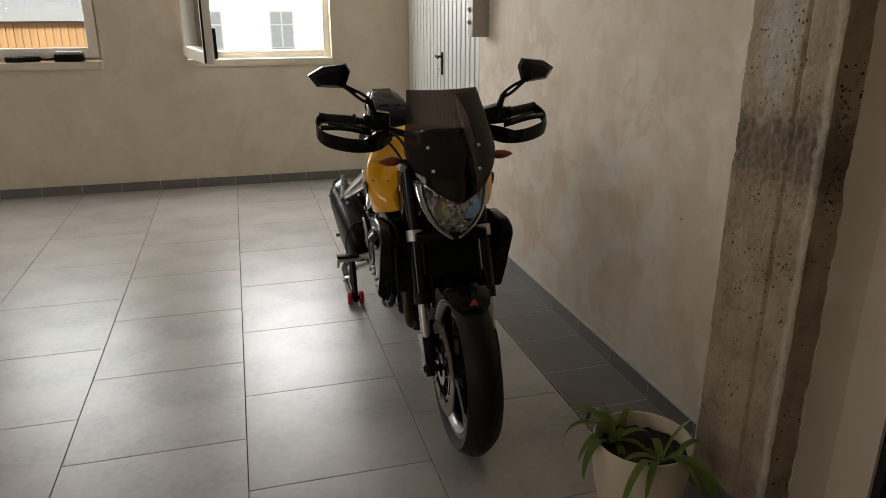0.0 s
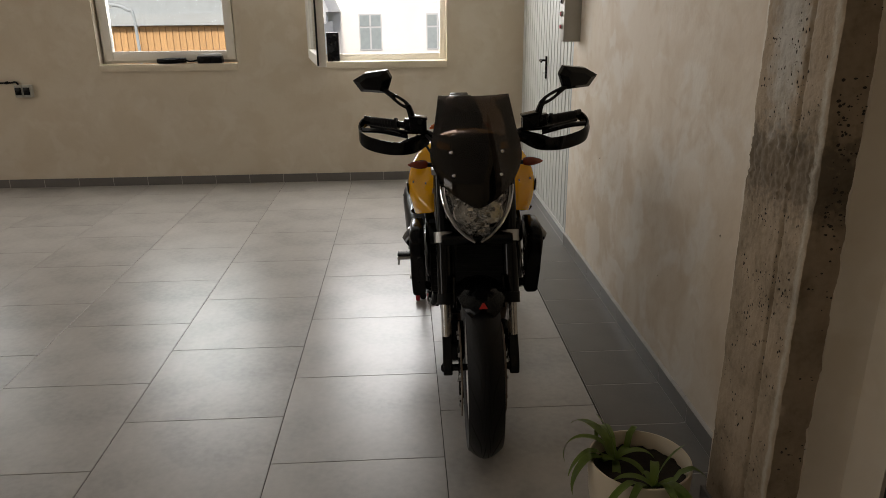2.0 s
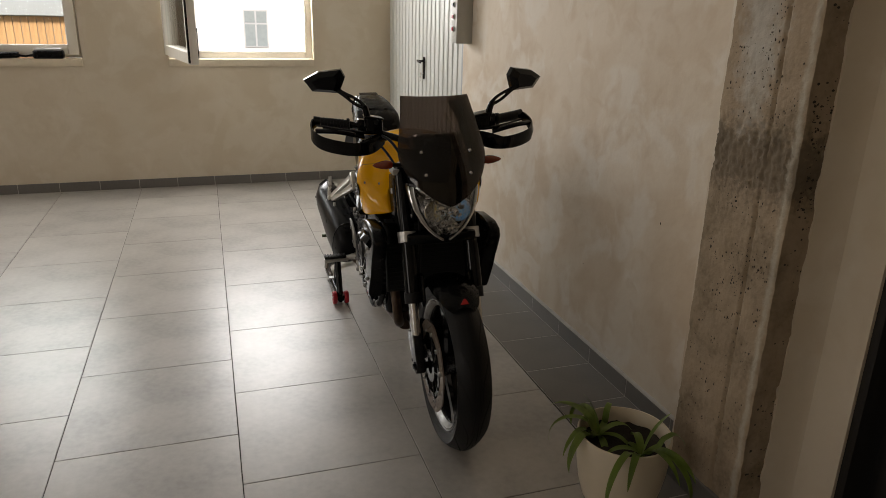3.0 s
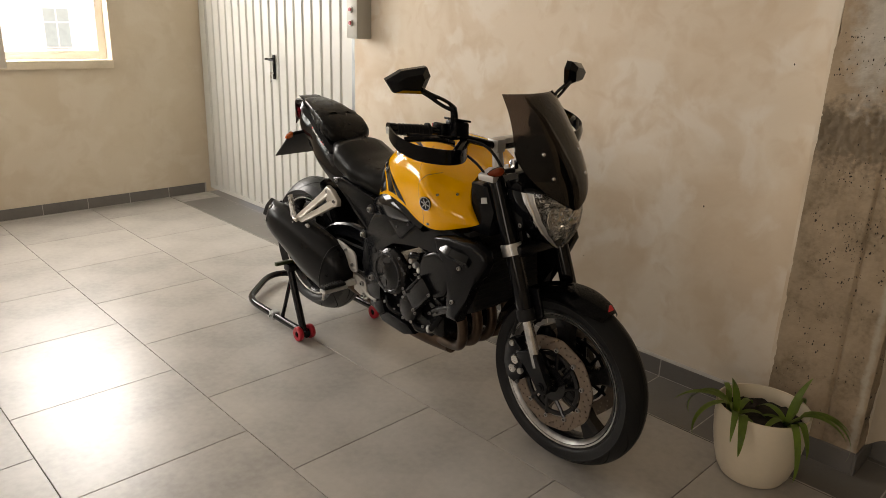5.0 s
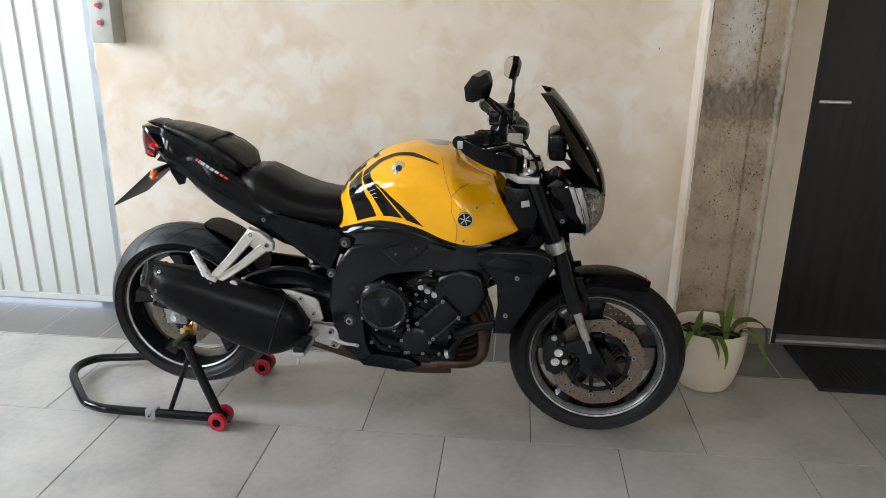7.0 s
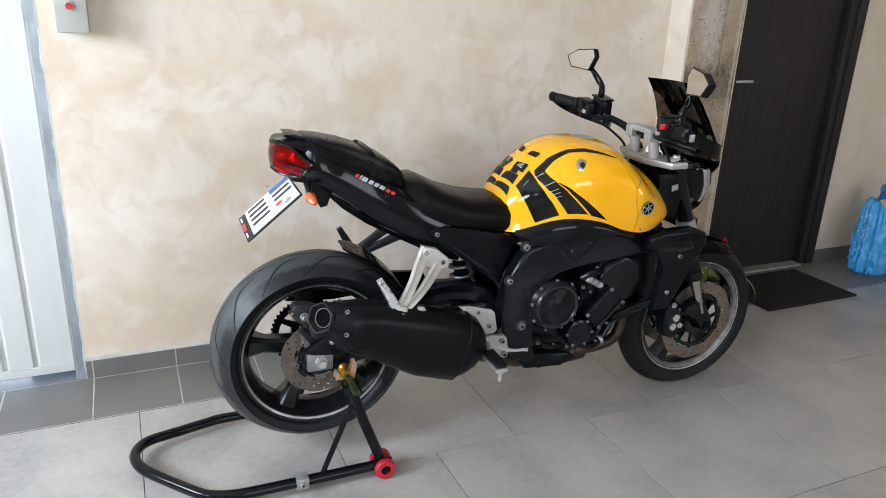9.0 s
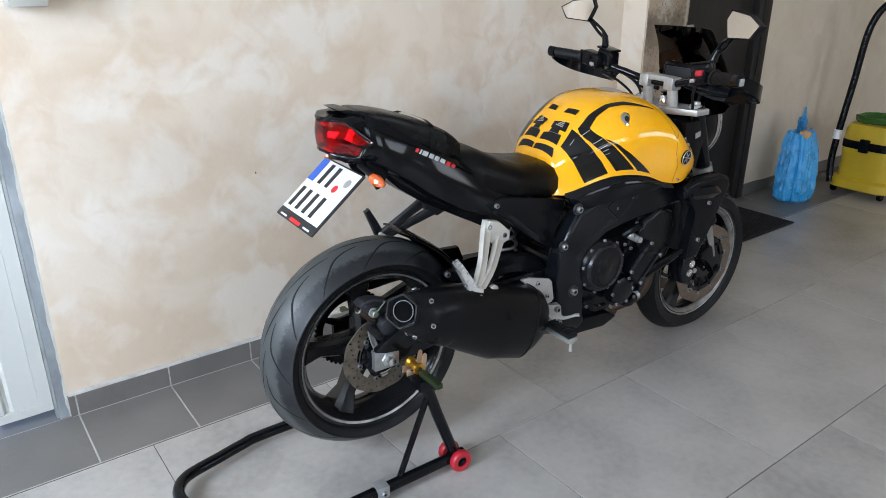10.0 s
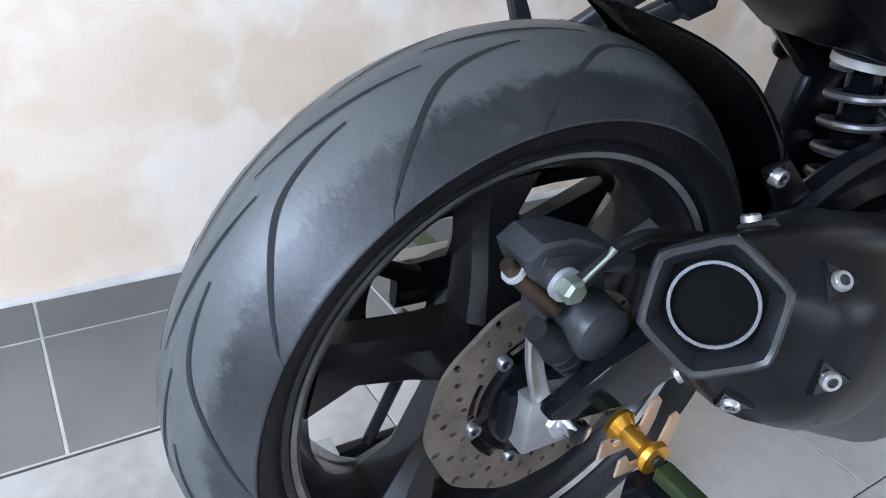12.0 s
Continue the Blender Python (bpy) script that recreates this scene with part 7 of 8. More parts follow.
# radiator with side shrouds
rad = part("radiator", bm_plate([(1.150, 0.735), (1.185, 0.745), (1.215, 0.47), (1.180, 0.455)], -0.165, 0.165, 0.006), "groove", bike, "black radiator")
for k in range(16):
    z = 0.475 + 0.016 * k
    u = 1.2165 - (z - 0.47) * 0.11
    part("radiator_fin", bm_box(u - 0.003, u + 0.003, -0.155, 0.155, z, z + 0.004), "groove", rad, smooth=0)
for s in (-1, 1):
    sh = part("radiator_shroud", bm_plate([(1.085, 0.722), (1.15, 0.738), (1.27, 0.740), (1.318, 0.722), (1.330, 0.690), (1.300, 0.628), (1.238, 0.560), (1.206, 0.452), (1.146, 0.450), (1.158, 0.555), (1.170, 0.625), (1.14, 0.668), (1.09, 0.680)], s * 0.186, s * 0.236, 0.016, 3), "black_plastic", bike, "matt black radiator shroud", 50)
    part("shroud_scoop", bm_skin([[(u + a * (0.018), s * (v + b_ * 0.026), z + c_ * 0.020) for a, b_, c_ in ((0, -1, -1), (0.4, 0.4, -1), (0.6, 1, 0), (0.4, 0.4, 1), (0, -1, 1))] for u, v, z in ((1.11, 0.215, 0.688), (1.16, 0.232, 0.69), (1.21, 0.238, 0.688), (1.25, 0.225, 0.68))], closed_v=True, cap=True), "black_satin", sh)
    for u, z in ((1.215, 0.648), (1.184, 0.520)):
        bolt(sh, u, s * 0.238, z, 0.9, False, s > 0)
    part("shroud_bracket", bm_tube([(1.02, s * 0.172, 0.40), (1.10, s * 0.195, 0.445), (1.16, s * 0.205, 0.475)], 0.009, 8), "black_satin", sh)
part("warning_label", bm_plate([(1.213, 0.868), (1.238, 0.874), (1.241, 0.855), (1.216, 0.849)], -0.148, -0.146), "zinc", bike, "small pale label")
part("air_box_panel", bm_plate([(1.16, 0.91), (1.235, 0.91), (1.27, 0.83), (1.25, 0.745), (1.17, 0.745)], -0.145, 0.145, 0.012), "black_plastic", bike)

# exhaust: four headers, collector and the stubby silencer
for k in range(4):
    v = -0.115 + 0.077 * k
    part("header_pipe", bm_tube([(1.02, v, 0.475), (1.075, v, 0.45), (1.108, v * 0.97, 0.375), (1.098, v * 0.9, 0.30), (1.045, v * 0.75, 0.262), (0.95, v * 0.55 - 0.01, 0.25)], 0.0195, 14, 6), "pipe_steel", bike, "heat-browned steel header pipe")
part("collector", bm_tube([(0.97, -0.02, 0.252), (0.86, -0.03, 0.25), (0.72, -0.08, 0.268), (0.56, -0.13, 0.33), (0.47, -0.19, 0.39), (0.42, -0.222, 0.415)], [0.045, 0.046, 0.04, 0.032, 0.032, 0.04], 18, 5), "pipe_steel", bike, "browned steel collector pipe")
part("collector_shield", bm_tube([(0.99, -0.045, 0.240), (0.90, -0.055, 0.238), (0.80, -0.07, 0.246)], 0.042, 16, 3), "pipe_steel", bike)
a, b = Vector((0.445, -0.200, 0.425)), Vector((-0.012, -0.252, 0.580))
ax = (b - a).normalized()
sd = Vector((0, 0, 1)).cross(ax).normalized()
up = ax.cross(sd)


def silencer_ring(t, ry, rz, n=28, power=0.8, shift=0.0):
    c = a + (b - a) * t + up * shift
    out = []
    for k in range(n):
        w = 6.283185 * k / n
        cw, sw2 = math.cos(w), math.sin(w)
        out.append(c + sd * (ry * math.copysign(abs(cw) ** power, cw)) + up * (rz * math.copysign(abs(sw2) ** power, sw2)))
    return out


body = [(-0.16, 0.030, 0.035, -0.012), (-0.10, 0.055, 0.070, -0.012), (-0.03, 0.066, 0.098, -0.012), (0.05, 0.070, 0.112, -0.019), (0.30, 0.0705, 0.110, -0.017), (0.55, 0.068, 0.093, -0.006), (0.70, 0.0665, 0.081, 0.0)]
sil = part("silencer", bm_skin([silencer_ring(t, ry, rz, shift=sf) for t, ry, rz, sf in body], closed_v=True, cap=True), "exhaust_black", bike, "stubby satin black silencer", 50)
sl = [silencer_ring(t, ry_, r, shift=-0.017) for t, ry_, r in ((0.030, 0.0700, 0.1110), (0.036, 0.0722, 0.1138), (0.043, 0.0722, 0.1138), (0.048, 0.0700, 0.1110))]
part("silencer_band", bm_skin(sl, closed_v=True), "exhaust_black", sil, "raised shield edge", 50)
# the end cap turns outward to a six-sided outlet
hc0, nx = Vector((-0.012, -0.250, 0.588)), Vector((-0.75, -0.55, 0.36)).normalized()
sd2 = Vector((0, 0, 1)).cross(nx).normalized()
up2 = nx.cross(sd2)


def hex_ring(r, along, n=36):
    """A hexagon with rounded corners across the outlet's axis."""
    out = []
    for k in range(n):
        w = 6.283185 * k / n
        m_ = (w + math.pi / 6 - 1.5708) % (math.pi / 3) - math.pi / 6
        q = r * min(1.0, 0.895 / math.cos(math.pi / 6 - abs(m_)))
        out.append(hc0 + nx * along + sd2 * (q * math.cos(w)) + up2 * (q * math.sin(w)))
    return out


r0, r1 = silencer_ring(0.86, 0.0585, 0.069, 36, 0.90), hex_ring(0.0462, -0.012)
cap_rows = [silencer_ring(0.69, 0.0668, 0.0815, 36, 0.8), silencer_ring(0.72, 0.0668, 0.0812, 36, 0.8), silencer_ring(0.79, 0.0635, 0.0765, 36, 0.86), r0]
for q in (0.4, 0.75, 1.0):
    cap_rows.append([p_ + (t_ - p_) * q for p_, t_ in zip(r0, r1)])
endc = part("end_cap", bm_skin(cap_rows, closed_v=True), "exhaust_black", sil, "tapered black end cap", 50)
part("outlet_frame", bm_skin([hex_ring(0.0464, -0.016), hex_ring(0.0468, -0.004), hex_ring(0.0455, 0.003), hex_ring(0.0435, 0.0045), hex_ring(0.0405, 0.003), hex_ring(0.0345, -0.014), hex_ring(0.0325, -0.020)], closed_v=True), "outlet_frame", endc, "hexagonal outlet frame", 30)
turn_n = nx.to_track_quat("Z", "Y").to_matrix().to_4x4()
part("outlet_pipe", bm_tube([hc0 - nx * 0.085, hc0 - nx * 0.012], 0.0262, 32, cap=False), "outlet_black", endc, "round black outlet")
part("outlet_lip", bm_lathe([(0.0255, 0.0), (0.0278, 0.0), (0.0278, 0.003), (0.0255, 0.003)], 36, "Z", closed=True), "outlet_ring", endc).matrix_basis = Matrix.Translation(hc0 - nx * 0.014) @ turn_n
part("outlet_wall", bm_lathe([(0.0262, 0.0), (0.036, 0.0), (0.036, 0.002)], 36, "Z"), "outlet_black", endc).matrix_basis = Matrix.Translation(hc0 - nx * 0.020) @ turn_n
part("outlet_dark", bm_lathe([(0.0, 0.0), (0.0262, 0.0), (0.0262, 0.001)], 24, "Z"), "outlet_black", endc).matrix_basis = Matrix.Translation(hc0 - nx * 0.080) @ turn_n
cap_tree = BVHTree.FromPolygons([v.co[:] for v in endc.data.vertices], [p_.vertices[:] for p_ in endc.data.polygons])
for pos in ((0.060, -0.272, 0.601), (0.056, -0.290, 0.550), (0.009, -0.274, 0.512), (0.045, -0.222, 0.615), (0.012, -0.205, 0.545), (0.030, -0.225, 0.510)):
    pos, d = cap_tree.find_nearest(Vector(pos))[:2]
    if (pos - a - ax * (pos - a).dot(ax)).dot(d) < 0:
        d = -d
    pos = pos + d * 0.001
    mt = Matrix.Translation(pos) @ d.to_track_quat("-Y", "Z").to_matrix().to_4x4()
    share("bolt", bolt_me, sil, mt @ Matrix.Diagonal((0.85, 0.85, 0.85, 1)))
    part("bolt_seat", bm_lathe([(0.0, -0.0015), (0.014, -0.0015), (0.017, 0.004), (0.0, 0.004)], 3, "Y"), "black_gloss", endc, smooth=0).matrix_basis = mt
part("silencer_bracket", bm_plate([(0.06, 0.505), (0.006, 0.480), (-0.046, 0.450), (-0.046, 0.441), (-0.018, 0.432), (0.05, 0.424), (0.095, 0.450)], -0.176, -0.160, 0.003), "black_satin", sil, "black pressed bracket")

# rear brake caliper
rc = part("rear_caliper", bm_plate([(-0.074, 0.572), (-0.060, 0.583), (-0.030, 0.582), (0.010, 0.566), (0.012, 0.548), (-0.008, 0.532), (-0.028, 0.526), (-0.066, 0.556)], -0.146, -0.104, 0.008, 3), "caliper_and_shade_grey", bike, "dark grey rear brake caliper")
part("caliper_bridge", bm_plate([(-0.034, 0.545), (0.014, 0.552), (0.030, 0.510), (0.026, 0.476), (0.0, 0.468), (-0.024, 0.485)], -0.132, -0.088, 0.008, 3), "caliper_and_shade_grey", rc)
# groove shade put on the caliper face as a thin black plate
part("caliper_groove", bm_plate([(-0.058, 0.574), (-0.004, 0.566), (-0.004, 0.560), (-0.060, 0.567)], -0.1475, -0.1455, 0.0005), "near_black", rc)
part("piston_housing", bm_lathe([(0.0, -0.164), (0.018, -0.164), (0.024, -0.161), (0.0265, -0.154), (0.0265, -0.10)], 32, "Y", (0.004, 0, 0.498)), "caliper_and_shade_grey", rc)
part("slide_pin", bm_tube([(-0.048, -0.140, 0.505), (-0.030, -0.141, 0.488), (-0.026, -0.141, 0.484), (0.002, -0.142, 0.458), (0.008, -0.142, 0.452)], [0.010, 0.0125, 0.0145, 0.0125, 0.009], 16), "rubber", rc)
for q in range(3):
    part("boot_ring", bm_tube([(-0.022 + 0.009 * q, -0.1412, 0.480 - 0.0085 * q), (-0.019 + 0.009 * q, -0.1412, 0.477 - 0.0085 * q)], 0.0153, 16), "rubber", rc)
part("pin_end", bm_tube([(0.006, -0.142, 0.454), (0.013, -0.142, 0.447)], 0.0062, 6), "zinc", rc)
part("guide_pin", bm_tube([(-0.078, -0.130, 0.563), (-0.064, -0.132, 0.550), (-0.030, -0.134, 0.517)], [0.006, 0.0085, 0.0095], 12), "pipe_steel", rc)
part("guide_cap", bm_tube([(-0.072, -0.1305, 0.557), (-0.069, -0.131, 0.554)], 0.0098, 14), "zinc", rc)
part("banjo_bolt", bm_lathe([(0.0, -0.163), (0.008, -0.163), (0.0105, -0.160), (0.0105, -0.145)], 6, "Y", (-0.036, 0, 0.547)), "olive_zinc", rc, smooth=20)
part("banjo_washer", bm_lathe([(0.0, -0.1505), (0.0135, -0.1505), (0.0135, -0.145)], 24, "Y", (-0.036, 0, 0.547)), "zinc", rc)
part("bleed_nipple", bm_tube([(-0.030, -0.158, 0.553), (-0.012, -0.160, 0.572), (-0.008, -0.160, 0.578)], [0.002, 0.002, 0.0035], 10), "olive_zinc", rc)
part("hose_union", bm_tube([(0.006, -0.140, 0.556), (0.030, -0.138, 0.548)], 0.0105, 14), "caliper_and_shade_grey", rc)
part("torque_arm", bm_bar([(-0.040, 0.504), (-0.036, 0.470), (-0.022, 0.430), (-0.010, 0.405)], [0.0085, 0.0075, 0.0085, 0.010], [0.132, 0.132, 0.130, 0.128], 0.004, -1), "axle_alu", rc)
part("brake_hose", bm_tube([(-0.036, -0.152, 0.547), (0.020, -0.148, 0.572), (0.10, -0.13, 0.552), (0.2, -0.115, 0.52), (0.40, -0.118, 0.505), (0.55, -0.11, 0.50)], 0.0055, 8, 6), "rubber", bike)
part("swing_arm_brace", bm_bar([(0.20, 0.455), (0.30, 0.530), (0.42, 0.555), (0.53, 0.535), (0.60, 0.48)], [0.020, 0.030, 0.032, 0.032, 0.030], [0.120, 0.112, 0.100, 0.092, 0.085], 0.016, -1), "black_frame", bike, "arched swing-arm brace", 40)
# rear hugger, chain guard, mudguard stay and shock
rows = []
for i in range(26):
    deg = 8 + (74 - 8) * i / 25
    aa = radians(deg)
    hw = float(np.interp(deg, [8, 40, 58, 68, 72, 74], [0.104, 0.100, 0.092, 0.076, 0.060, 0.036]))
    drop = float(np.interp(deg, [8, 30, 45, 62, 74], [0.050, 0.036, 0.022, 0.010, 0.004]))
    row = []
    for k in range(19):
        q = 2 * k / 18 - 1
        rr = 0.343 - drop * abs(q) ** 3.2
        row.append((0.010 + rr * math.cos(aa), hw * math.sin(q * 1.5708) / 1.0, rz + rr * math.sin(aa)))
    rows.append(row)
bm = bm_skin(rows)
bmesh.ops.solidify(bm, geom=bm.faces, thickness=0.003)
hug = part("hugger", bm, "black_satin", bike, "satin black rear hugger", 50)
for s in (-1, 1):
    bolt(hug, 0.217, s * 0.121, 0.584, 1.1, False, s > 0)
    part("hugger_lug", bm_plate([(0.200, 0.590), (0.232, 0.598), (0.30, 0.545), (0.32, 0.49), (0.29, 0.48), (0.235, 0.555)], s * 0.112, s * 0.119, 0.002), "black_plastic", hug)
# undertray beneath the seats
rows = []
for u, w, zt, zb in ((0.03, 0.050, 0.935, 0.905), (0.10, 0.070, 0.885, 0.838), (0.167, 0.085, 0.85, 0.792), (0.26, 0.095, 0.80, 0.742), (0.34, 0.098, 0.77, 0.700), (0.41, 0.098, 0.76, 0.662), (0.47, 0.098, 0.755, 0.648)):
    rows.append([(u, y * w, zb + (zt - zb) * z) for y, z in ((-1, 1), (-1, 0.35), (-0.8, 0), (0.8, 0), (1, 0.35), (1, 1))])
part("undertray", bm_skin(rows, closed_v=True, cap=True), "black_plastic", bike, "black plastic undertray", 30)
part("chain_guard", bm_plate([(-0.05, 0.488), (-0.02, 0.530), (0.06, 0.556), (0.20, 0.560), (0.42, 0.545), (0.44, 0.50), (0.10, 0.478)], 0.104, 0.125, 0.004), "black_plastic", bike)
part("chain", bm_tube([(0.017, 0.0915, 0.500), (0.30, 0.0915, 0.497), (0.60, 0.0915, 0.488)], 0.0075, 6), "engine_black", bike, "dark drive chain")
part("chain", bm_tube([(0.017, 0.0915, 0.256), (0.30, 0.0915, 0.330), (0.60, 0.0915, 0.405)], 0.0075, 6), "engine_black", bike, "dark drive chain")
shock = part("shock_absorber", bm_tube([(0.492, -0.012, 0.665), (0.548, -0.012, 0.40)], 0.022, 18), "black_satin", bike, "rear shock with a dark coil spring")
coil = [(0.500 + 0.038 * t - 0.038 * math.cos(6.283 * 5 * t) * 0.98, -0.012 + 0.038 * math.sin(6.283 * 5 * t), 0.635 - 0.175 * t) for t in np.linspace(0, 1, 101)]
part("spring", bm_tube(coil, 0.0058, 8), "rim_dark", shock)
part("spring_collar", bm_lathe([(0.020, 0.0), (0.044, 0.0), (0.044, 0.010), (0.020, 0.010)], 20, "Z", (0.498, -0.012, 0.636), closed=True), "alu", shock)
part("battery_box", bm_box(0.50, 0.645, -0.095, 0.095, 0.635, 0.76, 0.02, 2), "black_plastic", bike)

# side covers, tail and seats -------------------------------------------
for s in (-1, 1):
    part("side_cover", bm_plate([(0.335, 0.772), (0.40, 0.785), (0.53, 0.758), (0.64, 0.735), (0.632, 0.70), (0.60, 0.60), (0.555, 0.615), (0.45, 0.69), (0.37, 0.735)], s * 0.098, s * 0.138, 0.010, 3), "black_plastic", bike, "matt black side cover")
    bolt(bike, 0.369, s * 0.140, 0.764, 0.9, False, s > 0)


def tail_section(u):
    """Half width, upper and lower edge of the tail's flank."""
    return lerp_table([(-0.062, 0.034, 1.034, 0.962), (-0.030, 0.056, 1.034, 0.950), (0.0, 0.080, 1.028, 0.932), (0.025, 0.094, 1.018, 0.916), (0.10, 0.100, 0.982, 0.866), (0.17, 0.116, 0.946, 0.812), (0.26, 0.126, 0.896, 0.760), (0.34, 0.130, 0.850, 0.728), (0.42, 0.128, 0.808, 0.712)], u)


rows = []
for u in np.linspace(-0.062, 0.42, 30):
    w, zt, zb = tail_section(float(u))
    row = []
    for q, z in ((-0.80, 0.0), (-0.97, 0.10), (-1.02, 0.35), (-0.98, 0.65), (-0.88, 0.92), (-0.70, 1.0), (0.70, 1.0), (0.88, 0.92), (0.98, 0.65), (1.02, 0.35), (0.97, 0.10), (0.80, 0.0)):
        row.append((float(u), q * w, zb + (zt - zb) * z))
    rows.append(row)
tail = part("tail_fairing", bm_skin(rows, closed_v=True, cap=True), "black_satin", bike, "satin black tail fairing", 40)
rows = []
for u in np.linspace(0.0, 0.30, 20):
    w, zt, zb = tail_section(float(u))
    t = u / 0.30
    rows.append([(float(u), -w * 0.95, zt - 0.01), (float(u), -w * 0.80, zt + 0.012 * (1 - t) + 0.004), (float(u), -w * 0.60, zt + 0.012 * (1 - t) + 0.004), (float(u), -w * 0.55, zt - 0.01)])
for s in (-1, 1):
    part("grab_ridge", bm_skin([[(x, y if s < 0 else -y, z) for x, y, z in r] for r in rows], closed_v=True, cap=True), "black_plastic", tail)
    # letter-high bars of the side sticker
    tt = 0.0
    for wd, hh, mm_ in (((0.010, 0.0055, "red_paint"), (0.006, 0.0065, "sticker_white"), (0.019, 0.0062, "sticker_white"), (0.016, 0.0062, "sticker_white"), (0.016, 0.0062, "sticker_white"), (0.019, 0.0062, "sticker_white"), (0.016, 0.0068, "red_paint"), (0.015, 0.0068, "red_paint"))):
        u0 = 0.128 + tt
        w, zt, zb = tail_section(u0)
        f_ = ((0.946 - 0.50 * (u0 - 0.135)) - zb) / (zt - zb)
        wf = float(np.interp(f_, [0.35, 0.65, 0.92, 1.0], [1.02, 0.98, 0.88, 0.70]))
        lean = math.degrees(math.atan2(w * 0.10, (zt - zb) * 0.27))
        g = bm_plate([(0, -hh), (wd * 0.84, -hh), (wd * 0.84 + hh * 0.5, hh), (hh * 0.5, hh)], -0.0010, 0.0010)
        bmesh.ops.transform(g, matrix=pose(u0, s * (w * wf + 0.0012), 0.946 - 0.50 * (u0 - 0.135), s * lean, 27, 5 * s), verts=g.verts)
        part("sticker_bar", g, mm_, tail, smooth=0)
        tt += wd * 0.86 + 0.0022
# pillion seat
rows = []
for u in np.linspace(-0.016, 0.292, 28):
    t = (u + 0.016) / 0.308
    hw = float(np.interp(t, [0, 0.03, 0.10, 0.4, 0.75, 0.93, 1.0], [0.028, 0.048, 0.062, 0.085, 0.105, 0.098, 0.058]))
    zt = float(np.interp(u, [-0.016, 0.0, 0.05, 0.114, 0.184, 0.225, 0.255, 0.275, 0.292], [1.053, 1.055, 1.048, 1.033, 1.009, 0.990, 0.969, 0.947, 0.921]))
    zb = float(np.interp(u, [-0.016, 0.02, 0.084, 0.147, 0.20, 0.255, 0.292], [1.054, 1.016, 0.990, 0.946, 0.922, 0.910, 0.900]))
    rows.append([(float(u), hw * q, zb + (zt - zb) * z) for q, z in ((-0.93, 0), (-1.0, 0.25), (-1.0, 0.72), (-0.96, 0.86), (-0.86, 0.94), (-0.45, 0.985), (0, 1.0), (0.45, 0.985), (0.86, 0.94), (0.96, 0.86), (1.0, 0.72), (1.0, 0.25), (0.93, 0))])
pil = part("pillion_seat", bm_skin(rows, closed_v=True, cap=True), "leather_smooth", bike, "black padded pillion seat", 38)
strap_pts = []
u = 0.178
for q, z in ((-1.01, 0.0), (-1.02, 0.5), (-0.9, 0.90), (-0.62, 1.0), (0, 1.015), (0.62, 1.0), (0.9, 0.90), (1.02, 0.5), (1.01, 0.0)):
    strap_pts.append([(u + d, 0.100 * q, 0.935 + 0.0795 * z + 0.001 - d * 0.35 * max(0, z)) for d in (-0.008, 0.008)])
part("seat_strap", bm_skin(strap_pts), "leather", pil, "black seat strap", 60)
# rider's seat
rows = []
for u in np.linspace(0.255, 0.655, 28):
    hw = float(np.interp(u, [0.255, 0.27, 0.33, 0.45, 0.58, 0.64, 0.655], [0.06, 0.095, 0.128, 0.138, 0.122, 0.108, 0.100]))
    zt = float(np.interp(u, [0.255, 0.30, 0.345, 0.38, 0.43, 0.50, 0.57, 0.61, 0.655], [0.903, 0.919, 0.918, 0.902, 0.876, 0.854, 0.844, 0.842, 0.834]))
    zb = float(np.interp(u, [0.255, 0.28, 0.314, 0.456, 0.633, 0.655], [0.880, 0.850, 0.818, 0.776, 0.742, 0.742]))
    rows.append([(float(u), hw * q, zb + (zt - zb) * z) for q, z in ((-0.94, 0), (-1.0, 0.22), (-0.97, 0.55), (-0.84, 0.84), (-0.55, 0.97), (0, 1.0), (0.55, 0.97), (0.84, 0.84), (0.97, 0.55), (1.0, 0.22), (0.94, 0))])
part("rider_seat", bm_skin(rows, closed_v=True, cap=True), "leather", bike, "black grained rider seat", 60)

# tail light: a red lens over a faceted reflector, with a black rim
LENS_U = ((0.0, -0.096), (0.03, -0.088), (0.05, -0.076), (0.065, -0.058), (0.075, -0.043), (0.083, -0.028), (0.086, -0.020), (0.092, 0.0))
LENS_Z = ((0.0, 0.962, 1.031), (0.03, 0.958, 1.034), (0.05, 0.954, 1.035), (0.065, 0.951, 1.033), (0.075, 0.950, 1.020), (0.083, 0.950, 1.005), (0.086, 0.970, 0.998), (0.092, 0.979, 0.982))


def lens_rows(inset, jitter):
    rnd = random.Random(31)
    rows = []
    for (v, u0), (_, z0, z1) in zip(LENS_U[::-1], LENS_Z[::-1]):
        rows.append([(u0 + inset - 0.005 * math.sin(math.pi * k / 6) + rnd.uniform(-jitter, jitter), -v * (1 - inset * 2.0), z0 + (z1 - z0) * k / 6) for k in range(7)])
    return rows + [[(x, -y, z) for x, y, z in r] for r in rows[-2::-1]]


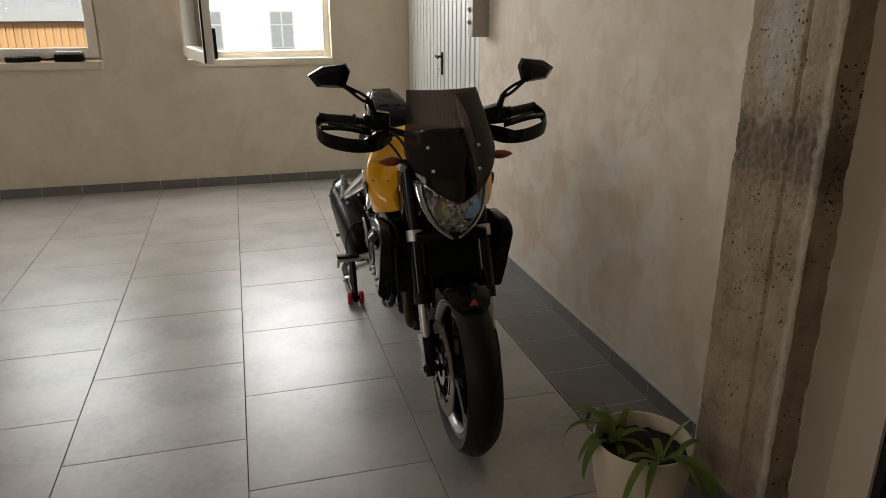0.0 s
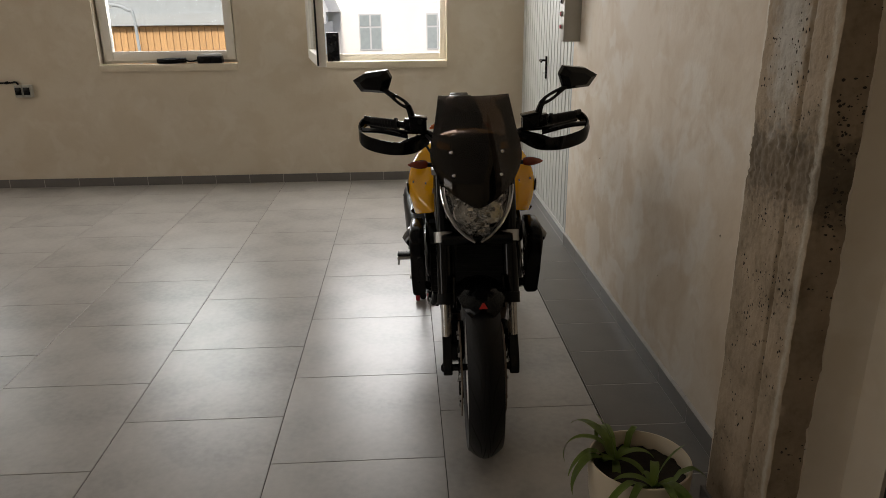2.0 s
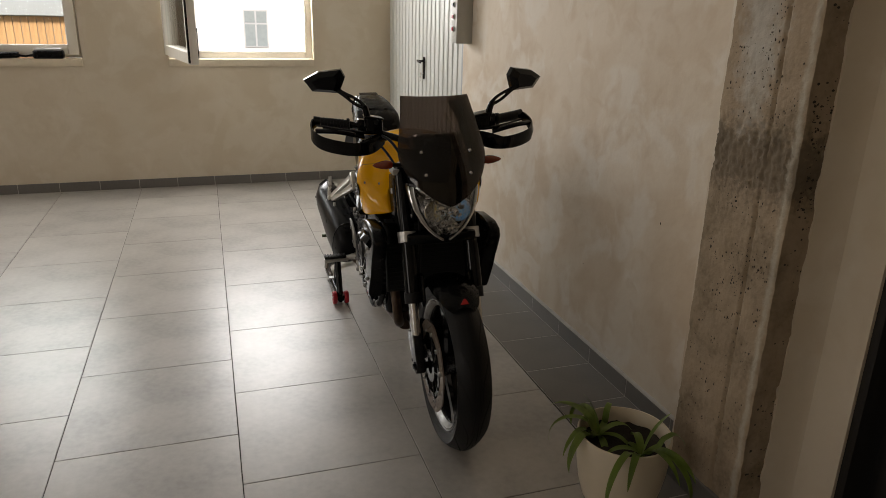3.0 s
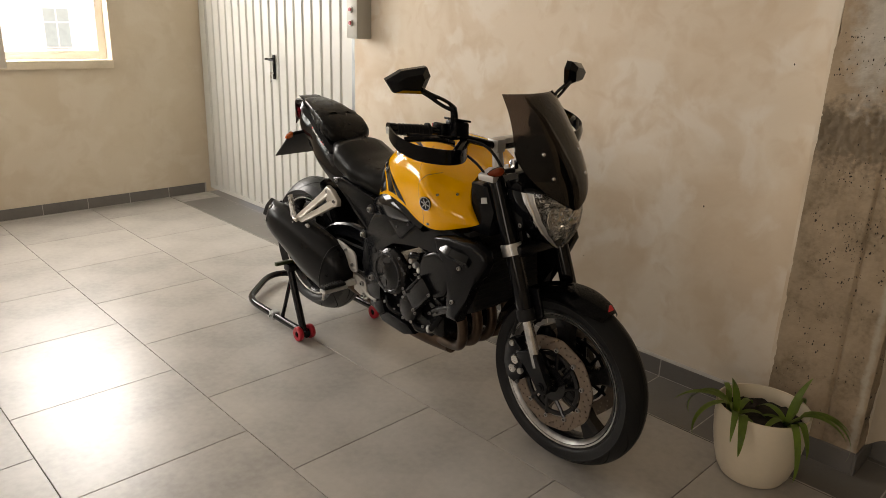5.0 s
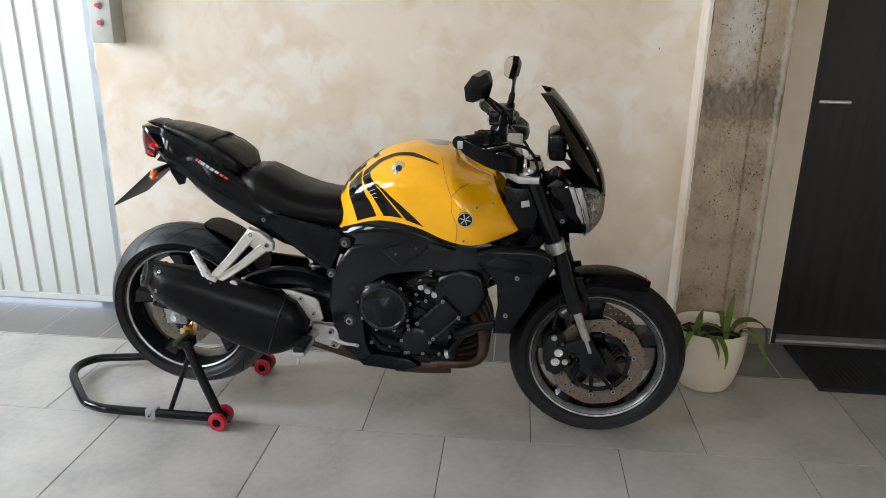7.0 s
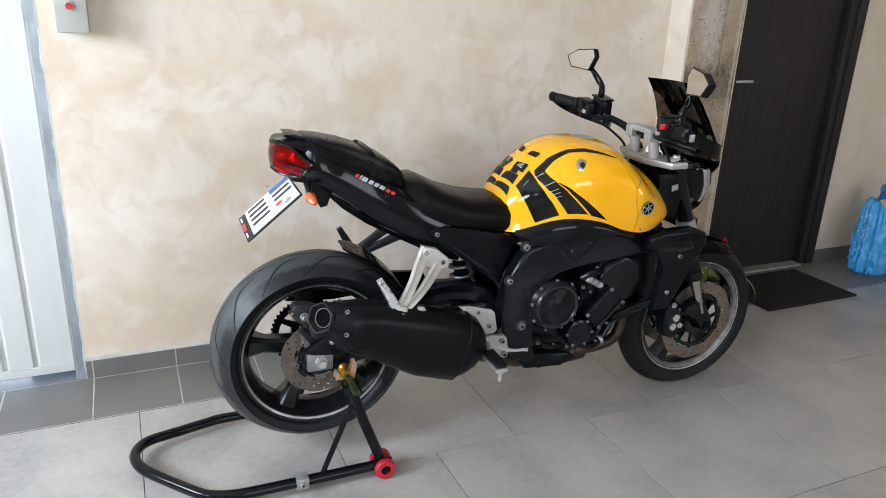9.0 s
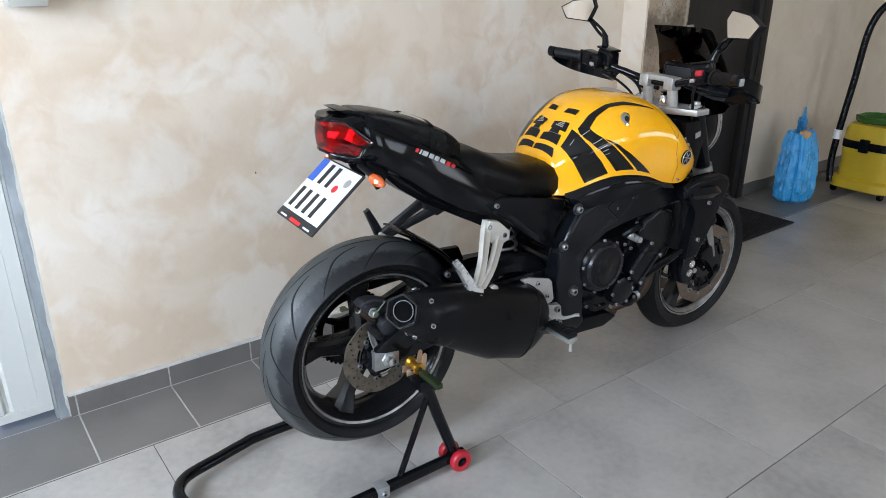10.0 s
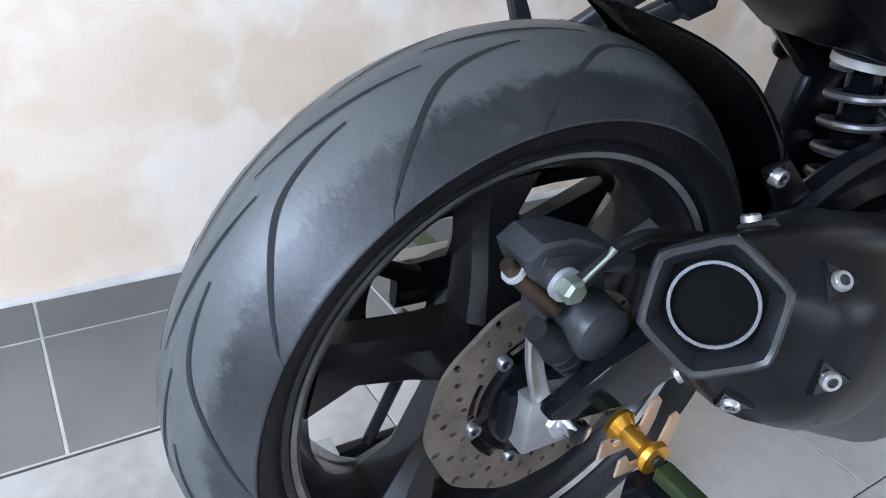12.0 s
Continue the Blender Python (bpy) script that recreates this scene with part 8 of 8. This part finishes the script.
bm = bm_skin(lens_rows(0.011, 0.0085))
bmesh.ops.solidify(bm, geom=bm.faces, thickness=-0.003)
tl = part("tail_light", bm, "reflector", tail, "wide swept red tail light", 5)
bm = bm_skin(lens_rows(0.0, 0.0))
part("red_cover", bm, "red_glass", tl, "clear red plastic cover", 50)
for sg_ in (-1, 1):
    edge = [(u0 + 0.002, -sg_ * -v, z1 + 0.003) for (v, u0), (_, z0, z1) in zip(LENS_U, LENS_Z)]
    part("light_surround", bm_tube(edge, 0.0036, 8), "black_satin", tl)
    edge = [(u0 + 0.002, -sg_ * -v, z0 - 0.003) for (v, u0), (_, z0, z1) in zip(LENS_U, LENS_Z)]
    part("light_surround", bm_tube(edge, 0.0036, 8), "black_satin", tl)
    part("lens_divider", bm_tube([(-0.019, sg_ * 0.0875, 0.972), (-0.040, sg_ * 0.078, 0.978), (-0.064, sg_ * 0.062, 0.986)], [0.003, 0.0022, 0.001], 8), "black_satin", tl)
hood = [[(u0 - 0.003, -v, z1 + 0.004), (u0 + 0.002, -v, z1 + 0.011), (u0 + 0.030, -v * 0.97, z1 + 0.013), (u0 + 0.075, -v * 0.95, z1 + 0.002), (u0 + 0.075, -v * 0.9, z1 - 0.02), (u0 + 0.012, -v * 0.9, z1 - 0.004)] for (v, u0), (_, z0, z1) in list(zip(LENS_U, LENS_Z))[4::-1]]
hood = hood + [[(x, -y, z) for x, y, z in r] for r in hood[-2::-1]]
part("light_hood", bm_skin(hood, closed_v=True, cap=True), "black_satin", tail, smooth=25)
part("tail_lid", bm_plate([(-0.060, 1.0600), (-0.040, 1.0480), (0.035, 1.024), (0.050, 1.030), (0.030, 1.040), (-0.030, 1.0590)], -0.046, 0.046, 0.003), "black_plastic", tail, "thin black lid behind the seat")
hold = part("plate_holder", bm_plate([(-0.02, 0.955), (0.05, 0.935), (0.10, 0.885), (0.085, 0.865), (0.05, 0.878), (0.02, 0.915), (-0.045, 0.925)], -0.045, 0.045, 0.006), "black_plastic", bike, "black plate bracket")
for s in (-1, 1):
    part("holder_fin", bm_plate([(0.005, 0.935), (0.075, 0.905), (0.055, 0.850), (0.035, 0.845), (0.01, 0.89)], s * 0.05 - 0.006, s * 0.05 + 0.006, 0.003), "black_plastic", hold)
# plate: local x across, local y up the plate
pm = pose(-0.103, -0.005, 0.846, 0, 0, -90) @ pose(0, 0, 0, 40, 0, 0)
plate = part("number_plate", bm_box(-0.108, 0.108, -0.104, 0.096, -0.006, 0.0, 0.004), "near_black", hold, "white two-line plate in a black surround", 40)
plate.matrix_basis = pm
part("plate_face", bm_box(-0.102, 0.102, -0.078, 0.091, 0.0003, 0.0025, 0.001), "white_paint", plate)
part("euro_band", bm_box(-0.101, -0.068, 0.018, 0.090, 0.0026, 0.0034), "blue_paint", plate, "blue corner field", 0)
for x0, w, y0 in ((-0.046, 0.017, 0.020), (-0.006, 0.017, 0.020), (-0.086, 0.017, -0.068), (-0.046, 0.017, -0.068), (-0.006, 0.017, -0.068), (0.034, 0.017, -0.068)):
    part("character_bar", bm_box(x0, x0 + w, y0, y0 + 0.064, 0.0026, 0.0034), "near_black", plate, smooth=0)
part("sticker", bm_lathe([(0.0, 0.0034), (0.012, 0.0034), (0.012, 0.0026)], 8, "Z", (0.045, 0.028, 0)), "red_paint", plate)
part("sticker", bm_lathe([(0.0, 0.0034), (0.013, 0.0034), (0.013, 0.0026)], 16, "Z", (0.076, 0.055, 0)), "alu", plate)
part("surround_bar", bm_box(-0.03, 0.03, -0.101, -0.091, 0.0003, 0.001), "red_paint", plate, smooth=0)
for x0 in (-0.085, 0.05):
    part("surround_bar", bm_box(x0, x0 + 0.035, -0.099, -0.094, 0.0003, 0.001), "white_paint", plate, smooth=0)
for s in (-1, 1):
    ri = part("rear_indicator", bm_tube([(0.0, s * 0.03, 0.912), (-0.008, s * 0.122, 0.902)], 0.008, 10), "rubber", bike, "rear indicator on a short stalk")
    part("indicator_lens", bm_skin([[(-0.011 + r * math.cos(q) * 1.25 + 0.25 * (y - 0.12), s * y, 0.901 - 0.3 * (y - 0.12) + r * math.sin(q) * 1.15) for q in [6.283 * k / 8 for k in range(8)]] for r, y in ((0.005, 0.116), (0.0115, 0.121), (0.0125, 0.130), (0.0105, 0.143), (0.007, 0.153), (0.0025, 0.157))], closed_v=True, cap=True), "amber_bright", ri, "orange lens", 25)

# ---- paddock stand ----
stand = thing("paddock_stand", "black tubular paddock stand with red castors under the rear wheel", "stand", m=STAND)
near = [(0.215, -0.212, 0.034), (0.0, -0.218, 0.034), (-0.20, -0.222, 0.034), (-0.27, -0.219, 0.034), (-0.325, -0.204, 0.034), (-0.37, -0.175, 0.035), (-0.48, -0.062, 0.040), (-0.522, -0.008, 0.042), (-0.540, 0.045, 0.043)]
far = [(-0.532, 0.095, 0.042), (-0.495, 0.137, 0.040), (-0.40, 0.170, 0.036), (-0.32, 0.195, 0.034), (-0.25, 0.208, 0.034), (0.0, 0.212, 0.034), (0.215, 0.212, 0.034)]
pts = catmull(near + far, 5)
part("base_tube", bm_tube(pts, 0.0165, 14), "black_satin", stand, "bent black base tube")
for s in (-1, 1):
    part("upright", bm_tube([(0.182, s * 0.212, 0.045), (0.122, s * 0.213, 0.205), (0.090, s * 0.213, 0.300), (0.084, s * 0.212, 0.320)], 0.0165, 12), "black_satin", stand)
    part("brace", bm_tube([(-0.005, s * 0.212, 0.045), (0.088, s * 0.212, 0.270)], 0.009, 8), "black_satin", stand)
    part("arm_block", bm_box(0.058, 0.106, s * 0.205 - 0.026, s * 0.205 + 0.026, 0.304, 0.338, 0.004), "black_satin", stand)
    lift = part("lift_arm", bm_box(0.074, 0.092, s * 0.240 - 0.045, s * 0.240 + 0.045, 0.3385, 0.3535, 0.0015), "olive_steel", stand, "olive square steel arm")
    for dv in (-0.0115, 0.0115):
        part("hook", bm_plate([(0.046, 0.336), (0.104, 0.336), (0.110, 0.362), (0.112, 0.384), (0.106, 0.391), (0.099, 0.388), (0.094, 0.360), (0.084, 0.346), (0.062, 0.345), (0.055, 0.358), (0.047, 0.356)], s * 0.165 + dv - 0.0015, s * 0.165 + dv + 0.0015, 0.0005), "hook_steel", lift, "yellow passivated steel hook")
    js = part("joint_sleeve", bm_box(-0.090, -0.052, s * 0.2185 - 0.019, s * 0.2185 + 0.019, 0.0165, 0.0530, 0.003), "zinc", stand, "galvanised clamp plate")
    bolt(js, -0.071, s * 0.239, 0.034, 1.0, False, s > 0)
    part("wheel_pin", bm_tube([(0.186, s * 0.172, 0.0345), (0.186, s * 0.252, 0.0345)], 0.007, 10), "black_satin", stand)
    for vv in (s * 0.180, s * 0.240):
        cw = part("castor", bm_lathe([(0.016, -0.011), (0.030, -0.011), (0.0335, -0.006), (0.0335, 0.006), (0.030, 0.011), (0.016, 0.011)], 32, "Y", (0.186, vv, 0.0337), closed=True), "red_plastic", stand, "red plastic castor")
        part("castor_hub", bm_lathe([(0.0, -0.009), (0.006, -0.009), (0.007, -0.006), (0.017, -0.005), (0.017, 0.005), (0.007, 0.006), (0.0, 0.009)], 20, "Y", (0.186, vv, 0.0337)), "black_plastic", cw)
# floor tiles, one by one
tile_me = finish(bm_box(-0.2986, 0.2986, -0.2987, 0.2987, -0.008, 0.0, 0.0010, 1), "tile", "tile", 0)
for i in range(-10, 3):
    xc = 0.455 + 0.6 * i + 0.3
    if i == 1 or i == 2:
        continue
    off = 0.228 if i % 2 else 0.528
    for j in range(-8, 14):
        yc = 0.3 + off + 0.6 * j
        if yc < Y_BACK - 0.25 or yc > Y_WIN - 0.3:
            continue
        share("tile", tile_me, floor, pose(xc, yc, 0))
    top = max(0.3 + off + 0.6 * j for j in range(-8, 14) if 0.3 + off + 0.6 * j <= Y_WIN - 0.3) + 0.3
    part("cut_tile", bm_box(xc - 0.2988, xc + 0.2988, top + 0.0012, Y_WIN - 0.008, -0.008, 0, 0.0012, 1), "tile", floor, smooth=0)
dark_me = finish(bm_box(-0.1535, 0.1535, -0.1480, 0.1480, -0.008, 0.0, 0.0012, 1), "border_tile", "tile_dark", 0)
part("border_bed", bm_box(1.061, X_WALL + 0.09, Y_BACK, Y_WIN, -0.01, -0.0008), "grout_pale", floor, "pale grout between the border tiles", 0)
y = 4.28 + 0.3 * 6 - 0.15
while y > -2.0:
    share("border_tile", dark_me, floor, pose(1.2165, y, 0))
    y -= 0.3
bm = bm_box(1.3725, GATE_X + 0.35, DOOR_Y0, Y_WIN - 0.01, -0.008, -0.0005)
part("sill_tile", bm, "tile_dark", floor, smooth=0)
for ya, yb in ((-2.0, 0.28), (0.29, 0.9), (0.903, 1.38)):
    part("cut_tile", bm_box(1.3725, 1.52 if ya > 0.2 else 1.46, ya, yb, -0.008, -0.0002), "tile_dark", floor, smooth=0)
# chipped joint edges
random.seed(21)
for cx, cy, n in ((0.457, 3.035, 7), (0.458, 2.62, 3), (0.46, 2.47, 3)):
    bm = bmesh.new()
    for k in range(n):
        a = random.uniform(0, 6.28)
        bmesh.ops.create_icosphere(bm, subdivisions=1, radius=random.uniform(0.003, 0.008), matrix=Matrix.Translation((cx + random.uniform(-0.010, 0.010), cy + random.uniform(-0.045, 0.045), -0.0012)) @ pose(0, 0, 0, 0, 0, math.degrees(a)) @ Matrix.Diagonal((1.8, 0.8, 0.25, 1)))
    tagged(part("joint_chip", bm, "grout_pale", floor), kind="stuff")
